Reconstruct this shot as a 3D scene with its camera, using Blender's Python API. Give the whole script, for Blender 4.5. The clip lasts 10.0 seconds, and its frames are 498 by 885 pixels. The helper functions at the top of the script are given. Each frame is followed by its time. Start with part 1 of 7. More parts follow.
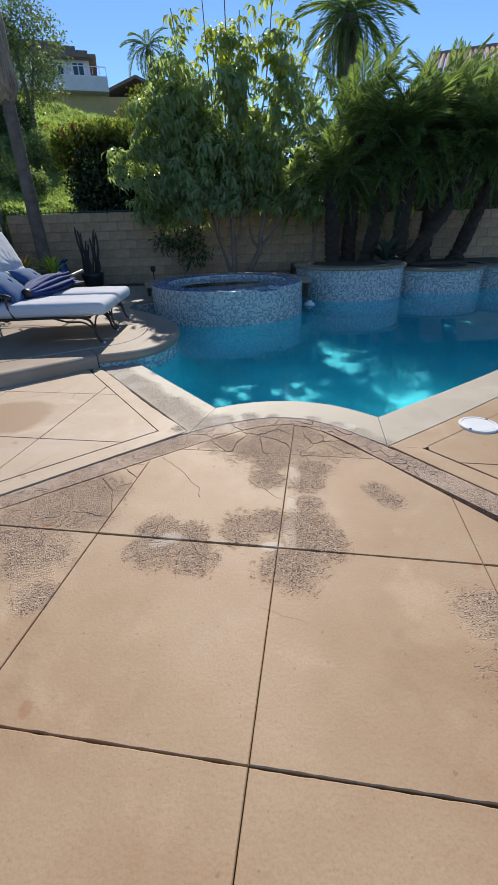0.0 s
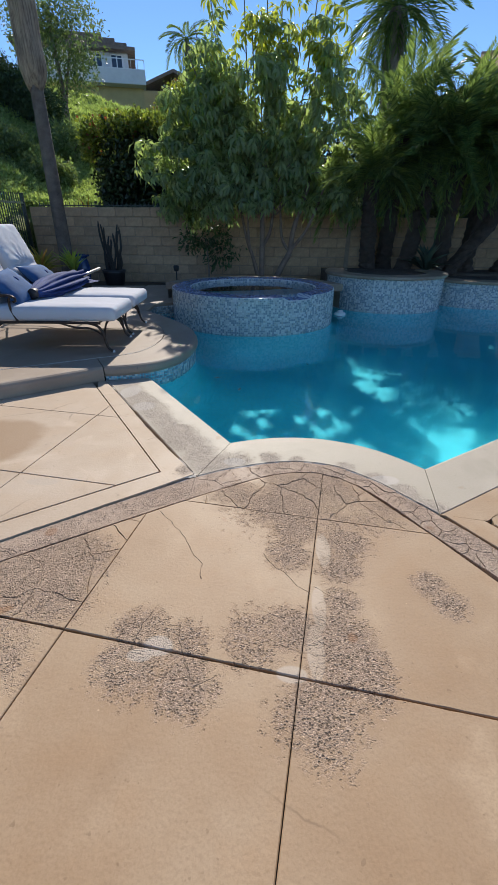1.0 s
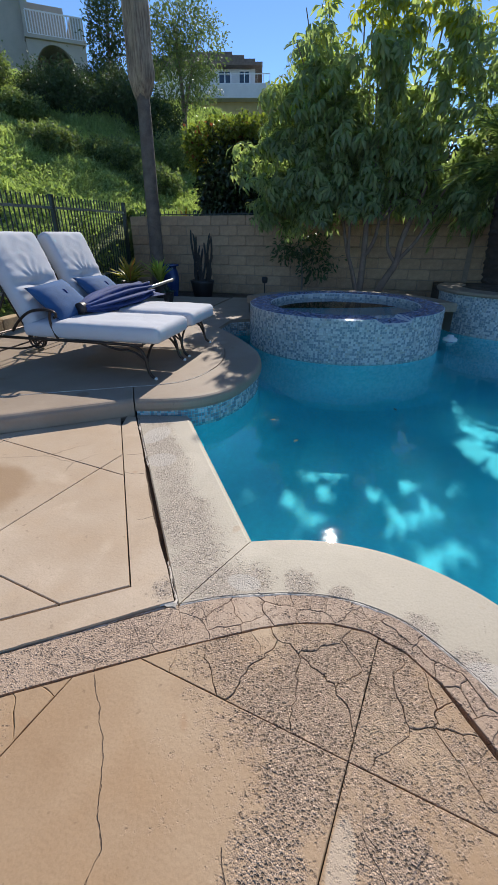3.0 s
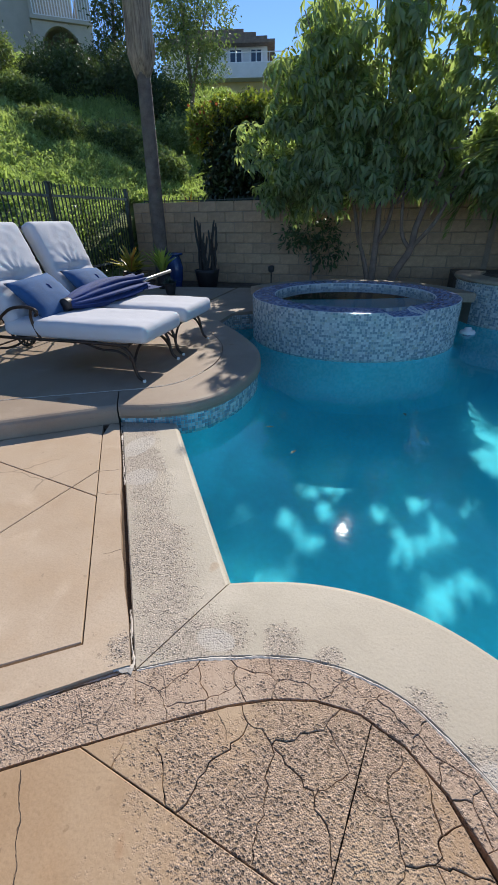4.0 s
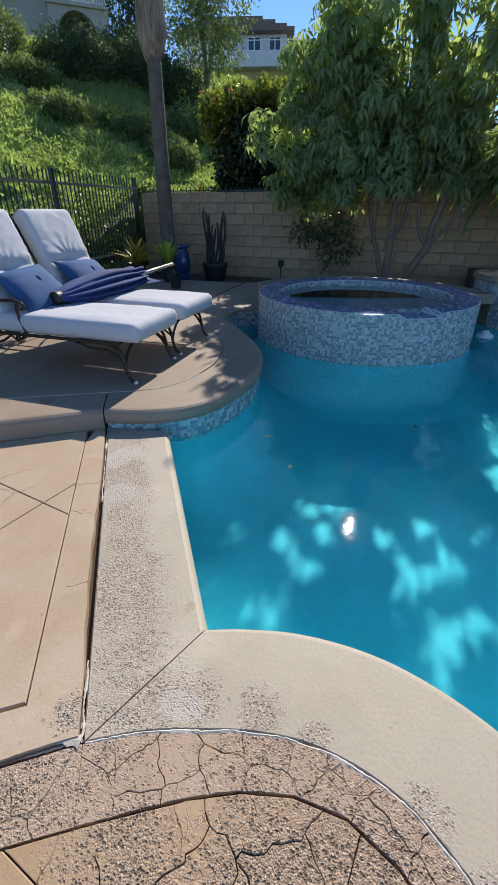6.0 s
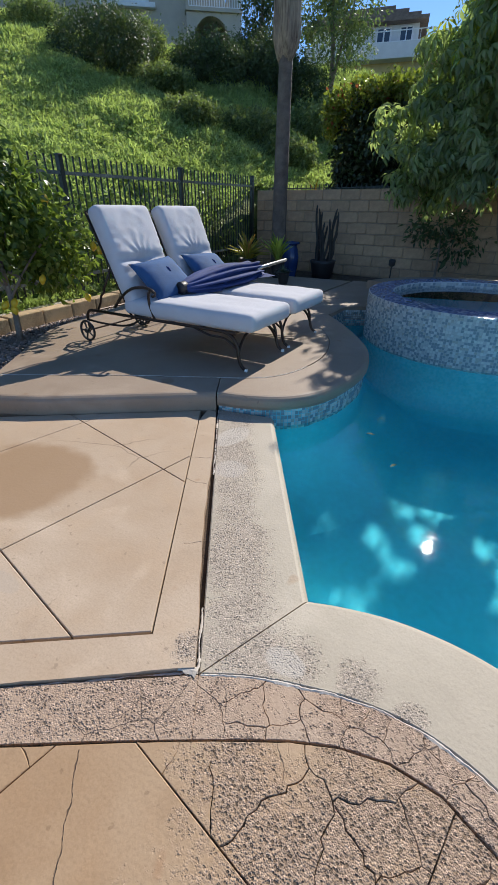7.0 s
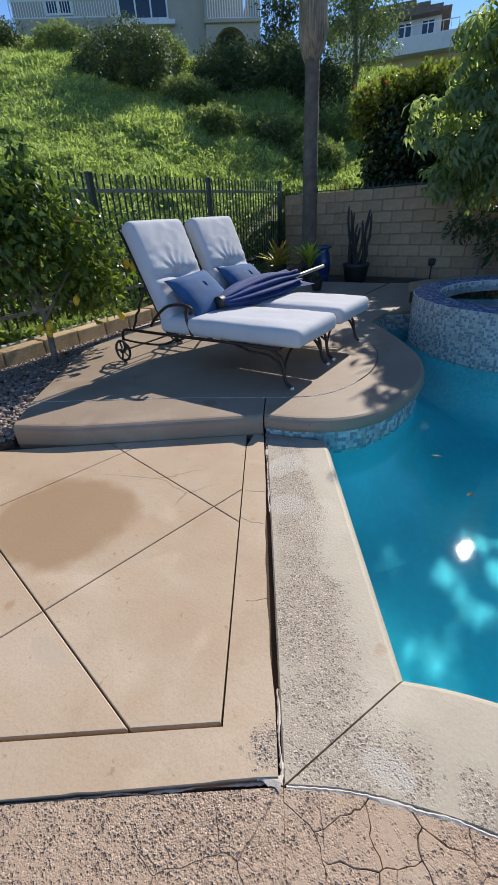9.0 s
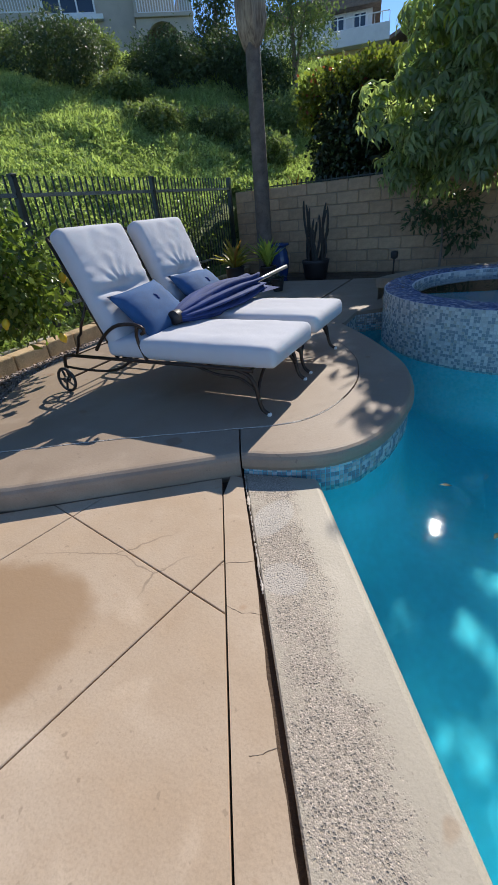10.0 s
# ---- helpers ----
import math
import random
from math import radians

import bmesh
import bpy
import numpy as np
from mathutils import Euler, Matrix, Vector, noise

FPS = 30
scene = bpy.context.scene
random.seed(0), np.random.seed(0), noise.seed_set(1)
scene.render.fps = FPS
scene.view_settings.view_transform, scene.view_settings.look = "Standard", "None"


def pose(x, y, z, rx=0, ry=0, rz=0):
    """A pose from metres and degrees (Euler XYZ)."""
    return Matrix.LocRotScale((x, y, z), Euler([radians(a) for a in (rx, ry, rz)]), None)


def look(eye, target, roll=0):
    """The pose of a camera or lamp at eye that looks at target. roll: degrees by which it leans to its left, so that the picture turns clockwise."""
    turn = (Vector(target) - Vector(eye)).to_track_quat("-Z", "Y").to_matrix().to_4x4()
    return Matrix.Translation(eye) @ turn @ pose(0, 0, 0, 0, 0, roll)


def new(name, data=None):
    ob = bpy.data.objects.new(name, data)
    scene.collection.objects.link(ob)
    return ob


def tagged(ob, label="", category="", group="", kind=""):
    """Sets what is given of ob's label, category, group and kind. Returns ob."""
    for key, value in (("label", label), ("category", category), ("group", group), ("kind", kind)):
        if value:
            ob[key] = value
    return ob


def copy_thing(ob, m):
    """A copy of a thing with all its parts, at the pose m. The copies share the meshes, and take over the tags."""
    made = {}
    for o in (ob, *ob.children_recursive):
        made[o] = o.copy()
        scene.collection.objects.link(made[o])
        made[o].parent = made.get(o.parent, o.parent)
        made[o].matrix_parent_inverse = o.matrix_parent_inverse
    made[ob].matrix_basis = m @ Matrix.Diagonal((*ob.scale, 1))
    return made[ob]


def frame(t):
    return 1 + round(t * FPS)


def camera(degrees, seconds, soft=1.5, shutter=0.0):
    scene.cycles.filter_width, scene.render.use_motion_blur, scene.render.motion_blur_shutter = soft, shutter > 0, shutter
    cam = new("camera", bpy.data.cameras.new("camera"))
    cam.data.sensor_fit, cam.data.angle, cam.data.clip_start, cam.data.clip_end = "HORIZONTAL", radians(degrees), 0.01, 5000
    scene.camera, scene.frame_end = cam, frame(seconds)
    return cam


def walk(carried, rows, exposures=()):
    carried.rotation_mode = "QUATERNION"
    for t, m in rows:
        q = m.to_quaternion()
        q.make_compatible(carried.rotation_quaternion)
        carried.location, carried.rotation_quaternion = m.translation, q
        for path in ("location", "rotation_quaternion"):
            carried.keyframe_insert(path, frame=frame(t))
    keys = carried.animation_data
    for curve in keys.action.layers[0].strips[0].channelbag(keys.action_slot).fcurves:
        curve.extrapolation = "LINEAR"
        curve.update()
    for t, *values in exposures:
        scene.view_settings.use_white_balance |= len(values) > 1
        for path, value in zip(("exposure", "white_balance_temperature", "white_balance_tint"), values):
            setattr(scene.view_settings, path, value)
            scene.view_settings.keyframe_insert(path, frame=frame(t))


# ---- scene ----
cam = camera(61.3, 10.0)
PATH = [
    (0, (0.094, 0.529, 1.321), (0.045, 2.304, 0.4), -1.8),
    (0.5, (0.077, 0.847, 1.322), (-0.037, 2.617, 0.398), 1.4),
    (1, (0.06, 1.121, 1.357), (-0.068, 2.89, 0.432), 0.4),
    (1.5, (0.11, 1.34, 1.339), (-0.073, 3.105, 0.416), 0.1),
    (2, (0.189, 1.605, 1.341), (-0.194, 3.334, 0.413), 0.9),
    (2.5, (0.175, 1.921, 1.337), (-0.284, 3.627, 0.399), 1.9),
    (2.7, (0.206, 2.036, 1.318), (-0.314, 3.749, 0.428), 0.8),
    (4, (0.264, 2.55, 1.329), (-0.342, 4.209, 0.389), -0.8),
    (4.5, (0.322, 2.653, 1.337), (-0.361, 4.272, 0.382), -1.4),
    (5, (0.306, 2.761, 1.326), (-0.361, 4.383, 0.366), -1.0),
    (6.3, (0.229, 2.831, 1.319), (-0.41, 4.462, 0.355), 0.5),
    (6.5, (0.209, 2.786, 1.321), (-0.468, 4.402, 0.357), 1.4),
    (7, (0.178, 2.654, 1.316), (-0.795, 4.104, 0.342), 0.5),
    (7.5, (0.142, 2.562, 1.324), (-1.02, 3.869, 0.355), 2.0),
    (8, (0.146, 2.584, 1.333), (-1.028, 3.884, 0.369), 1.2),
    (8.5, (0.077, 2.666, 1.305), (-1.079, 3.981, 0.338), 0.5),
    (9, (-0.107, 2.795, 1.328), (-1.193, 4.18, 0.377), -3.1),
    (9.5, (-0.254, 2.965, 1.294), (-1.275, 4.394, 0.339), -4.1),
    (10, (-0.446, 3.216, 1.327), (-1.408, 4.68, 0.362), -5.8),
]
walk(cam, [(t, look(eye, target, roll)) for t, eye, target, roll in PATH], [(0, 0.08), (2, 0.10), (4, 0.17), (10, 0.17)])


# ---- light ----
SUN_EL, SUN_AZ = 38.8, -4.3
world = bpy.data.worlds.new("world")
scene.world = world
world.use_nodes = True
wn = world.node_tree
sky = wn.nodes.new("ShaderNodeTexSky")
sky.sky_type = "NISHITA"
sky.sun_disc = False
sky.sun_elevation, sky.sun_rotation = radians(SUN_EL), radians(SUN_AZ)
sky.air_density, sky.dust_density, sky.ozone_density = 0.55, 0.0, 3.0
wn.nodes["Background"].inputs["Strength"].default_value = 0.19
clear = wn.nodes.new("ShaderNodeVectorMath")
clear.operation = "MULTIPLY"
clear.inputs[1].default_value = (0.81, 0.94, 1.0)
wn.links.new(sky.outputs["Color"], clear.inputs[0])
wn.links.new(clear.outputs[0], wn.nodes["Background"].inputs["Color"])
sun = new("sun", bpy.data.lights.new("sun", "SUN"))
sun.data.energy, sun.data.angle, sun.data.color = 4.7, radians(0.53), (1.0, 0.945, 0.86)
sun_way = Vector((math.sin(radians(SUN_AZ)) * math.cos(radians(SUN_EL)), math.cos(radians(SUN_AZ)) * math.cos(radians(SUN_EL)), math.sin(radians(SUN_EL))))
sun.matrix_world = look(sun_way * 60, (0, 0, 0))


# ---- materials ----
class Nodes:
    """Short hand for node trees."""

    def __init__(self, name):
        self.m = bpy.data.materials.new(name)
        self.m.use_nodes = True
        self.t = self.m.node_tree
        self.bsdf = self.t.nodes["Principled BSDF"]
        self.out = self.t.nodes["Material Output"]

    def n(self, kind, operation=""):
        node = self.t.nodes.new("ShaderNode" + kind)
        if operation:
            node.operation = operation
        return node

    def l(self, a, b):
        self.t.links.new(a, b)

    def put(self, socket, v):
        if isinstance(v, bpy.types.NodeSocket):
            self.l(v, socket)
        else:
            socket.default_value = v

    def math(self, op, a, b=0.0, c=0.0, clamp=False):
        node = self.n("Math", op)
        node.use_clamp = clamp
        for s_, v in zip(node.inputs, (a, b, c)):
            self.put(s_, v)
        return node.outputs[0]

    def noise(self, vec, scale, detail=3.0, rough=0.55, dist=0.0):
        node = self.n("TexNoise")
        node.inputs["Scale"].default_value, node.inputs["Detail"].default_value = scale, detail
        node.inputs["Roughness"].default_value, node.inputs["Distortion"].default_value = rough, dist
        self.l(vec, node.inputs["Vector"])
        return node.outputs["Fac"]

    def voronoi(self, vec, scale, feature="F1", out="Distance"):
        node = self.n("TexVoronoi")
        node.feature = feature
        node.inputs["Scale"].default_value = scale
        self.l(vec, node.inputs["Vector"])
        return node.outputs[out]

    def ramp(self, fac, *stops, mode="LINEAR"):
        node = self.n("ValToRGB")
        node.color_ramp.interpolation = mode
        while len(node.color_ramp.elements) < len(stops):
            node.color_ramp.elements.new(0.5)
        for e, (p, c) in zip(node.color_ramp.elements, stops):
            e.position, e.color = p, (*c, 1.0)
        self.l(fac, node.inputs["Fac"])
        return node.outputs["Color"]

    def mix(self, fac, a, b, blend="MIX"):
        node = self.n("Mix")
        node.data_type, node.blend_type = "RGBA", blend
        self.put(node.inputs["Factor"], fac)
        for s_, v in ((node.inputs[6], a), (node.inputs[7], b)):
            self.put(s_, v if isinstance(v, bpy.types.NodeSocket) else (*v, 1.0))
        return node.outputs[2]

    def range(self, v, a, b, c=0.0, d=1.0):
        node = self.n("MapRange")
        node.interpolation_type = "SMOOTHSTEP"
        for s_, x in zip(node.inputs, (v, a, b, c, d)):
            self.put(s_, x)
        return node.outputs[0]

    def bump(self, height, strength=0.4, dist=0.01, under=None):
        node = self.n("Bump")
        node.inputs["Strength"].default_value, node.inputs["Distance"].default_value = strength, dist
        self.l(height, node.inputs["Height"])
        if under is not None:
            self.l(under, node.inputs["Normal"])
        return node.outputs["Normal"]

    def place(self):
        return self.n("TexCoord").outputs["Object"]

    def done(self, color=None, rough=None, normal=None, metal=None, **kw):
        b = self.bsdf.inputs
        if color is not None:
            self.put(b["Base Color"], color if isinstance(color, bpy.types.NodeSocket) else (*color, 1.0))
        if rough is not None:
            self.put(b["Roughness"], rough)
        if normal is not None:
            self.l(normal, b["Normal"])
        if metal is not None:
            self.put(b["Metallic"], metal)
        return self.m


def simple(name, color, rough=0.6, vary=0.25, scale=3.0, fine=40.0, bump=0.25, depth=0.004, metal=0.0, rand=0.0):
    """A surface with two scales of variation and a fine relief."""
    k = Nodes(name)
    p = k.place()
    big, small = k.noise(p, scale, 4), k.noise(p, fine, 3)
    f = k.math("ADD", k.math("MULTIPLY", big, 0.65), k.math("MULTIPLY", small, 0.35))
    if rand:
        f = k.math("ADD", f, k.math("MULTIPLY", k.math("SUBTRACT", k.n("ObjectInfo").outputs["Random"], 0.5), rand))
        f = k.math("ADD", f, k.math("MULTIPLY", k.math("SUBTRACT", k.n("NewGeometry").outputs["Random Per Island"], 0.5), rand))
    dark, light = [c * (1 - vary) for c in color], [min(1, c * (1 + vary)) for c in color]
    col = k.ramp(f, (0.3, dark), (0.7, light))
    return k.done(col, k.range(small, 0.2, 0.8, max(0.02, rough - 0.1), min(1, rough + 0.1)), k.bump(small, bump, depth), metal)


def leaf_mat(name, dark, light, rough=0.42, through_light=0.35, tip=None):
    """Leaves: each one its own tint, glossy cuticle, some light through the blade."""
    k = Nodes(name)
    g = k.n("NewGeometry").outputs["Random Per Island"]
    o = k.n("ObjectInfo").outputs["Random"]
    p = k.place()
    f = k.math("ADD", k.math("MULTIPLY", g, 0.6), k.math("MULTIPLY", k.noise(p, 0.9, 2), 0.5))
    f = k.math("ADD", f, k.math("MULTIPLY", k.math("SUBTRACT", o, 0.5), 0.25))
    col = k.ramp(f, (0.15, dark), (0.55, [(a + b) / 2 for a, b in zip(dark, light)]), (0.9, light))
    if tip:
        col = k.mix(k.range(g, 0.93, 0.96), col, tip)
    k.done(col, rough, k.bump(k.noise(p, 60, 2), 0.15, 0.003))
    tr = k.n("BsdfTranslucent")
    k.l(k.mix(1.0, col, (1.1, 1.15, 0.55), "MULTIPLY"), tr.inputs["Color"])
    mx = k.n("MixShader")
    mx.inputs["Fac"].default_value = through_light
    k.l(k.bsdf.outputs[0], mx.inputs[1])
    k.l(tr.outputs[0], mx.inputs[2])
    k.l(mx.outputs[0], k.out.inputs["Surface"])
    return k.m


def concrete(name, tan, pale, worn, worn_all=0.0, spots=(), stains_and_shade=(), mottle=1.2, cracked=1.0, wear=0.85, lines=()):
    """Coloured concrete; worn patches show the sand and small stones inside it."""
    k = Nodes(name)
    p = k.place()
    big, mid, fine = k.noise(p, mottle, 4, 0.6), k.noise(p, 5, 4), k.noise(p, 70, 3)
    col = k.ramp(big, (0.3, tan), (0.72, pale))
    col = k.mix(k.range(mid, 0.45, 0.8, 0.0, 0.45), col, [c * 1.18 for c in tan])
    col = k.mix(k.math("MULTIPLY", k.range(k.noise(p, 2.3, 5, 0.65, 0.6), 0.55, 0.72), 0.35), col, [c * 0.78 for c in tan])
    mask = None
    for x, y, r in spots:
        d = k.n("VectorMath", operation="DISTANCE")
        k.l(p, d.inputs[0])
        d.inputs[1].default_value = (x, y, 0)
        v = k.range(d.outputs["Value"], r * 2.0, r * 0.2)
        mask = v if mask is None else k.math("MAXIMUM", mask, v)
    edge = k.math("ADD", k.math("MULTIPLY", k.math("SUBTRACT", k.noise(p, 2.6, 5, 0.6), 0.5), 1.6), k.math("MULTIPLY", k.math("SUBTRACT", k.noise(p, 34, 4, 0.7), 0.5), 1.5))
    mask = worn_all if mask is None else k.math("MAXIMUM", mask, worn_all)
    bend_xy = k.n("SeparateXYZ")
    worn_zone = mask if not isinstance(mask, float) else k.math("ADD", mask, 0.0)
    mask = k.range(k.math("ADD", mask, edge), 0.35, 1.0)
    stone = k.voronoi(p, 215)
    grit = k.voronoi(p, 215, "F1", "Color")
    sep = k.n("SeparateColor")
    k.l(grit, sep.inputs[0])
    stones = k.ramp(sep.outputs[0], (0.0, [c * 0.5 for c in worn]), (0.25, [c * 0.84 for c in worn]), (0.8, [min(1, c * 1.1) for c in worn]), (1.0, [min(1, c * 1.75) for c in worn]))
    hole = k.math("MULTIPLY", k.range(k.voronoi(p, 96), 0.24, 0.44, 1.0, 0.0), k.range(k.noise(p, 14, 4, 0.65), 0.36, 0.50))
    stones = k.mix(k.math("MULTIPLY", hole, 0.9 * min(1.0, wear + 0.1)), stones, [c * 0.2 for c in worn])
    stones = k.mix(k.range(k.noise(p, 48, 4, 0.75), 0.56, 0.66, 0.0, 0.5), stones, [c * 0.4 for c in worn])
    col = k.mix(k.math("MULTIPLY", mask, wear), col, stones)
    bend = k.n("VectorMath", operation="ADD")
    k.l(p, bend.inputs[0])
    wob = k.n("TexNoise")
    wob.inputs["Scale"].default_value, wob.inputs["Detail"].default_value = 7, 6
    k.l(p, wob.inputs["Vector"])
    sc = k.n("VectorMath", operation="SCALE")
    k.l(wob.outputs["Color"], sc.inputs[0])
    sc.inputs["Scale"].default_value = 0.065
    k.l(sc.outputs[0], bend.inputs[1])
    k.l(bend.outputs[0], bend_xy.inputs[0])
    crack = k.math("MAXIMUM", k.range(k.voronoi(bend.outputs[0], 4.6, "DISTANCE_TO_EDGE"), 0.002, 0.011, 1.0, 0.0), k.range(k.voronoi(bend.outputs[0], 11.0, "DISTANCE_TO_EDGE"), 0.002, 0.016, 0.5, 0.0))
    crack = k.math("MULTIPLY", k.math("MULTIPLY", crack, k.range(worn_zone, 0.55, 0.95)), k.range(k.noise(p, 3.3, 3), 0.48, 0.60, 0.0, cracked))
    col = k.mix(k.math("MULTIPLY", crack, 0.85), col, (0.085, 0.055, 0.04))
    hair = k.math("MULTIPLY", k.range(k.voronoi(bend.outputs[0], 1.7, "DISTANCE_TO_EDGE"), 0.001, 0.008, 0.6, 0.0), k.range(k.noise(p, 0.9, 2), 0.57, 0.66))
    col = k.mix(hair, col, [c * 0.35 for c in tan])
    thread = None
    for line in lines:
        for (ax, ay), (bx, by) in zip(line, line[1:]):
            px, py = bend_xy.outputs[0], bend_xy.outputs[1]
            dx, dy = bx - ax, by - ay
            px, py = k.math("SUBTRACT", px, ax + 0.0325), k.math("SUBTRACT", py, ay + 0.0325)
            t = k.math("DIVIDE", k.math("ADD", k.math("MULTIPLY", px, dx), k.math("MULTIPLY", py, dy)), dx * dx + dy * dy, clamp=True)
            ex, ey = k.math("SUBTRACT", px, k.math("MULTIPLY", t, dx)), k.math("SUBTRACT", py, k.math("MULTIPLY", t, dy))
            d = k.math("SQRT", k.math("ADD", k.math("MULTIPLY", ex, ex), k.math("MULTIPLY", ey, ey)))
            thread = d if thread is None else k.math("MINIMUM", thread, d)
    if thread is not None:
        thread = k.math("ADD", thread, k.math("MULTIPLY", k.math("SUBTRACT", k.noise(p, 55, 3, 0.6), 0.45), 0.006))
        thread = k.math("MULTIPLY", k.range(thread, 0.0004, 0.0022, 1.0, 0.0), k.range(k.noise(p, 30, 3), 0.3, 0.5, 0.35, 1.0))
        col = k.mix(k.math("MULTIPLY", thread, 0.85), col, (0.09, 0.055, 0.035))
        crack = k.math("MAXIMUM", crack, thread)
    rust = k.range(k.noise(p, 6.5, 1, 0.3), 0.73, 0.78)
    col = k.mix(k.math("MULTIPLY", rust, 0.5), col, (tan[0] * 0.85, tan[1] * 0.6, tan[2] * 0.4))
    pale_cloud = k.range(k.noise(p, 1.9, 4, 0.55, 0.4), 0.54, 0.70, 0.0, 0.5)
    col = k.mix(pale_cloud, col, [min(1, c * 1.2) for c in pale])
    pits = k.range(k.noise(p, 34, 2, 0.5), 0.70, 0.74)
    col = k.mix(k.range(k.noise(p, 120, 3, 0.7), 0.42, 0.68, 0.0, 0.28), col, [c * 0.72 for c in tan])
    col = k.mix(k.math("MULTIPLY", pits, 0.4), col, [c * 0.5 for c in tan])
    speck = k.n("TexVoronoi")
    speck.inputs["Scale"].default_value = 11.0
    k.l(p, speck.inputs["Vector"])
    which = k.n("SeparateColor")
    k.l(speck.outputs["Color"], which.inputs[0])
    dot = k.range(speck.outputs["Distance"], 0.014, 0.034, 0.75, 0.0)
    col = k.mix(k.math("MULTIPLY", dot, k.range(which.outputs[0], 0.70, 0.72)), col, [min(1, c * 1.6) for c in pale])
    col = k.mix(k.math("MULTIPLY", dot, k.range(which.outputs[0], 0.22, 0.20)), col, [c * 0.3 for c in tan])
    for x, y, rx, ry, tint in stains_and_shade:
        mp = k.n("Mapping")
        mp.inputs["Location"].default_value = (-x / rx, -y / ry, 0)
        mp.inputs["Scale"].default_value = (1 / rx, 1 / ry, 0)
        k.l(p, mp.inputs["Vector"])
        ln = k.n("VectorMath", operation="LENGTH")
        k.l(mp.outputs[0], ln.inputs[0])
        s_ = k.math("ADD", ln.outputs["Value"], k.math("MULTIPLY", k.math("SUBTRACT", k.noise(p, 4, 3), 0.5), 0.5))
        col = k.mix(k.range(s_, 1.05, 0.8, 0.0, 0.85), col, tint)
    h = k.math("SUBTRACT", k.math("MULTIPLY", k.math("SUBTRACT", 0.6, stone), k.math("MULTIPLY", mask, 0.55 * wear ** 2)), k.math("ADD", k.math("MULTIPLY", crack, 0.7), k.math("MULTIPLY", k.math("MULTIPLY", hole, mask), 0.7 * wear ** 2)))
    h = k.math("ADD", h, k.math("MULTIPLY", fine, 0.12))
    return k.done(col, k.range(mask, 0, 1, 0.62, 0.9), k.bump(h, 1.0, 0.009))


ARC_SPOTS = ((-0.97, 2.45, 0.31), (-1.15, 2.2, 0.2), (-0.85, 1.75, 0.1), (-0.8, 2.3, 0.16), (-0.95, 2.0, 0.2), (-0.4, 2.16, 0.11), (-0.23, 2.13, 0.1), (-0.42, 2.02, 0.13), (-0.2, 1.97, 0.12), (0.0, 2.16, 0.14), (0.12, 2.2, 0.12), (0.14, 2.62, 0.11), (0.17, 2.8, 0.13), (0.33, 2.2, 0.12), (0.36, 2.05, 0.14), (0.24, 1.9, 0.15), (0.36, 2.36, 0.08), (0.38, 2.55, 0.12), (0.42, 2.72, 0.13), (0.74, 2.47, 0.08), (0.78, 2.38, 0.08),
             (0.26, 3.1, 0.40), (0.1, 3.0, 0.18), (0.6, 2.95, 0.2), (-0.15, 3.1, 0.18), (1.02, 1.35, 0.22), (0.95, 1.62, 0.14))
COPING_BLOOM = ((-1.27, 4.62, 0.09, 0.16, (0.53, 0.465, 0.39)), (-1.05, 4.3, 0.10, 0.1, (0.52, 0.45, 0.375)), (-0.2, 3.44, 0.08, 0.05, (0.53, 0.465, 0.39)), (0.72, 3.3, 0.09, 0.05, (0.52, 0.45, 0.375)))
PANEL_SPOTS = ((-0.49, 3.31, 0.06),)
PANEL_CRACKS = (((-1.315, 4.23), (-1.209, 4.321)), ((-1.19, 4.063), (-1.12, 4.066), (-1.035, 4.095)), ((-0.86, 3.67), (-0.783, 3.735)))
# hairline cracks and pale smears on the slabs
SLAB_CRACKS = (((-0.54, 2.9), (-0.425, 2.76), (-0.25, 2.52), (-0.234, 2.437)), ((0.025, 2.615), (0.08, 2.52), (0.154, 2.455), (0.223, 2.393)), ((0.245, 2.44), (0.30, 2.40), (0.37, 2.37)), ((-0.43, 2.10), (-0.418, 2.19), (-0.39, 2.267)), ((0.345, 2.75), (0.393, 2.675), (0.447, 2.62)))
SLAB_SMEARS = ((0.232, 2.12, 0.035, 0.12, (0.50, 0.375, 0.265)), (0.258, 2.32, 0.03, 0.12, (0.50, 0.375, 0.265)), (0.30, 2.66, 0.035, 0.12, (0.50, 0.38, 0.27)), (-0.337, 2.10, 0.06, 0.045, (0.56, 0.45, 0.35)), (-0.39, 2.06, 0.05, 0.03, (0.54, 0.43, 0.33)), (0.145, 2.03, 0.06, 0.035, (0.5, 0.39, 0.29)))
COPING_SPOTS = tuple((-0.38 - 1.08 * i / 13, 3.41 + 1.49 * i / 13, 0.135) for i in range(14)) + ((-0.16, 3.44, 0.1), (-0.28, 3.4, 0.13), (0.02, 3.5, 0.07), (0.2, 3.5, 0.05), (0.5, 3.43, 0.06), (0.66, 3.31, 0.07), (0.8, 3.17, 0.09), (0.92, 3.03, 0.1))
M_SLAB = concrete("tan_concrete", (0.36, 0.214, 0.106), (0.48, 0.34, 0.21), (0.43, 0.305, 0.215), 0.0, ARC_SPOTS, SLAB_SMEARS, cracked=0.55, lines=SLAB_CRACKS)
M_BAND = concrete("worn_concrete_band", (0.40, 0.26, 0.165), (0.48, 0.36, 0.26), (0.46, 0.33, 0.24), 0.75, ARC_SPOTS)
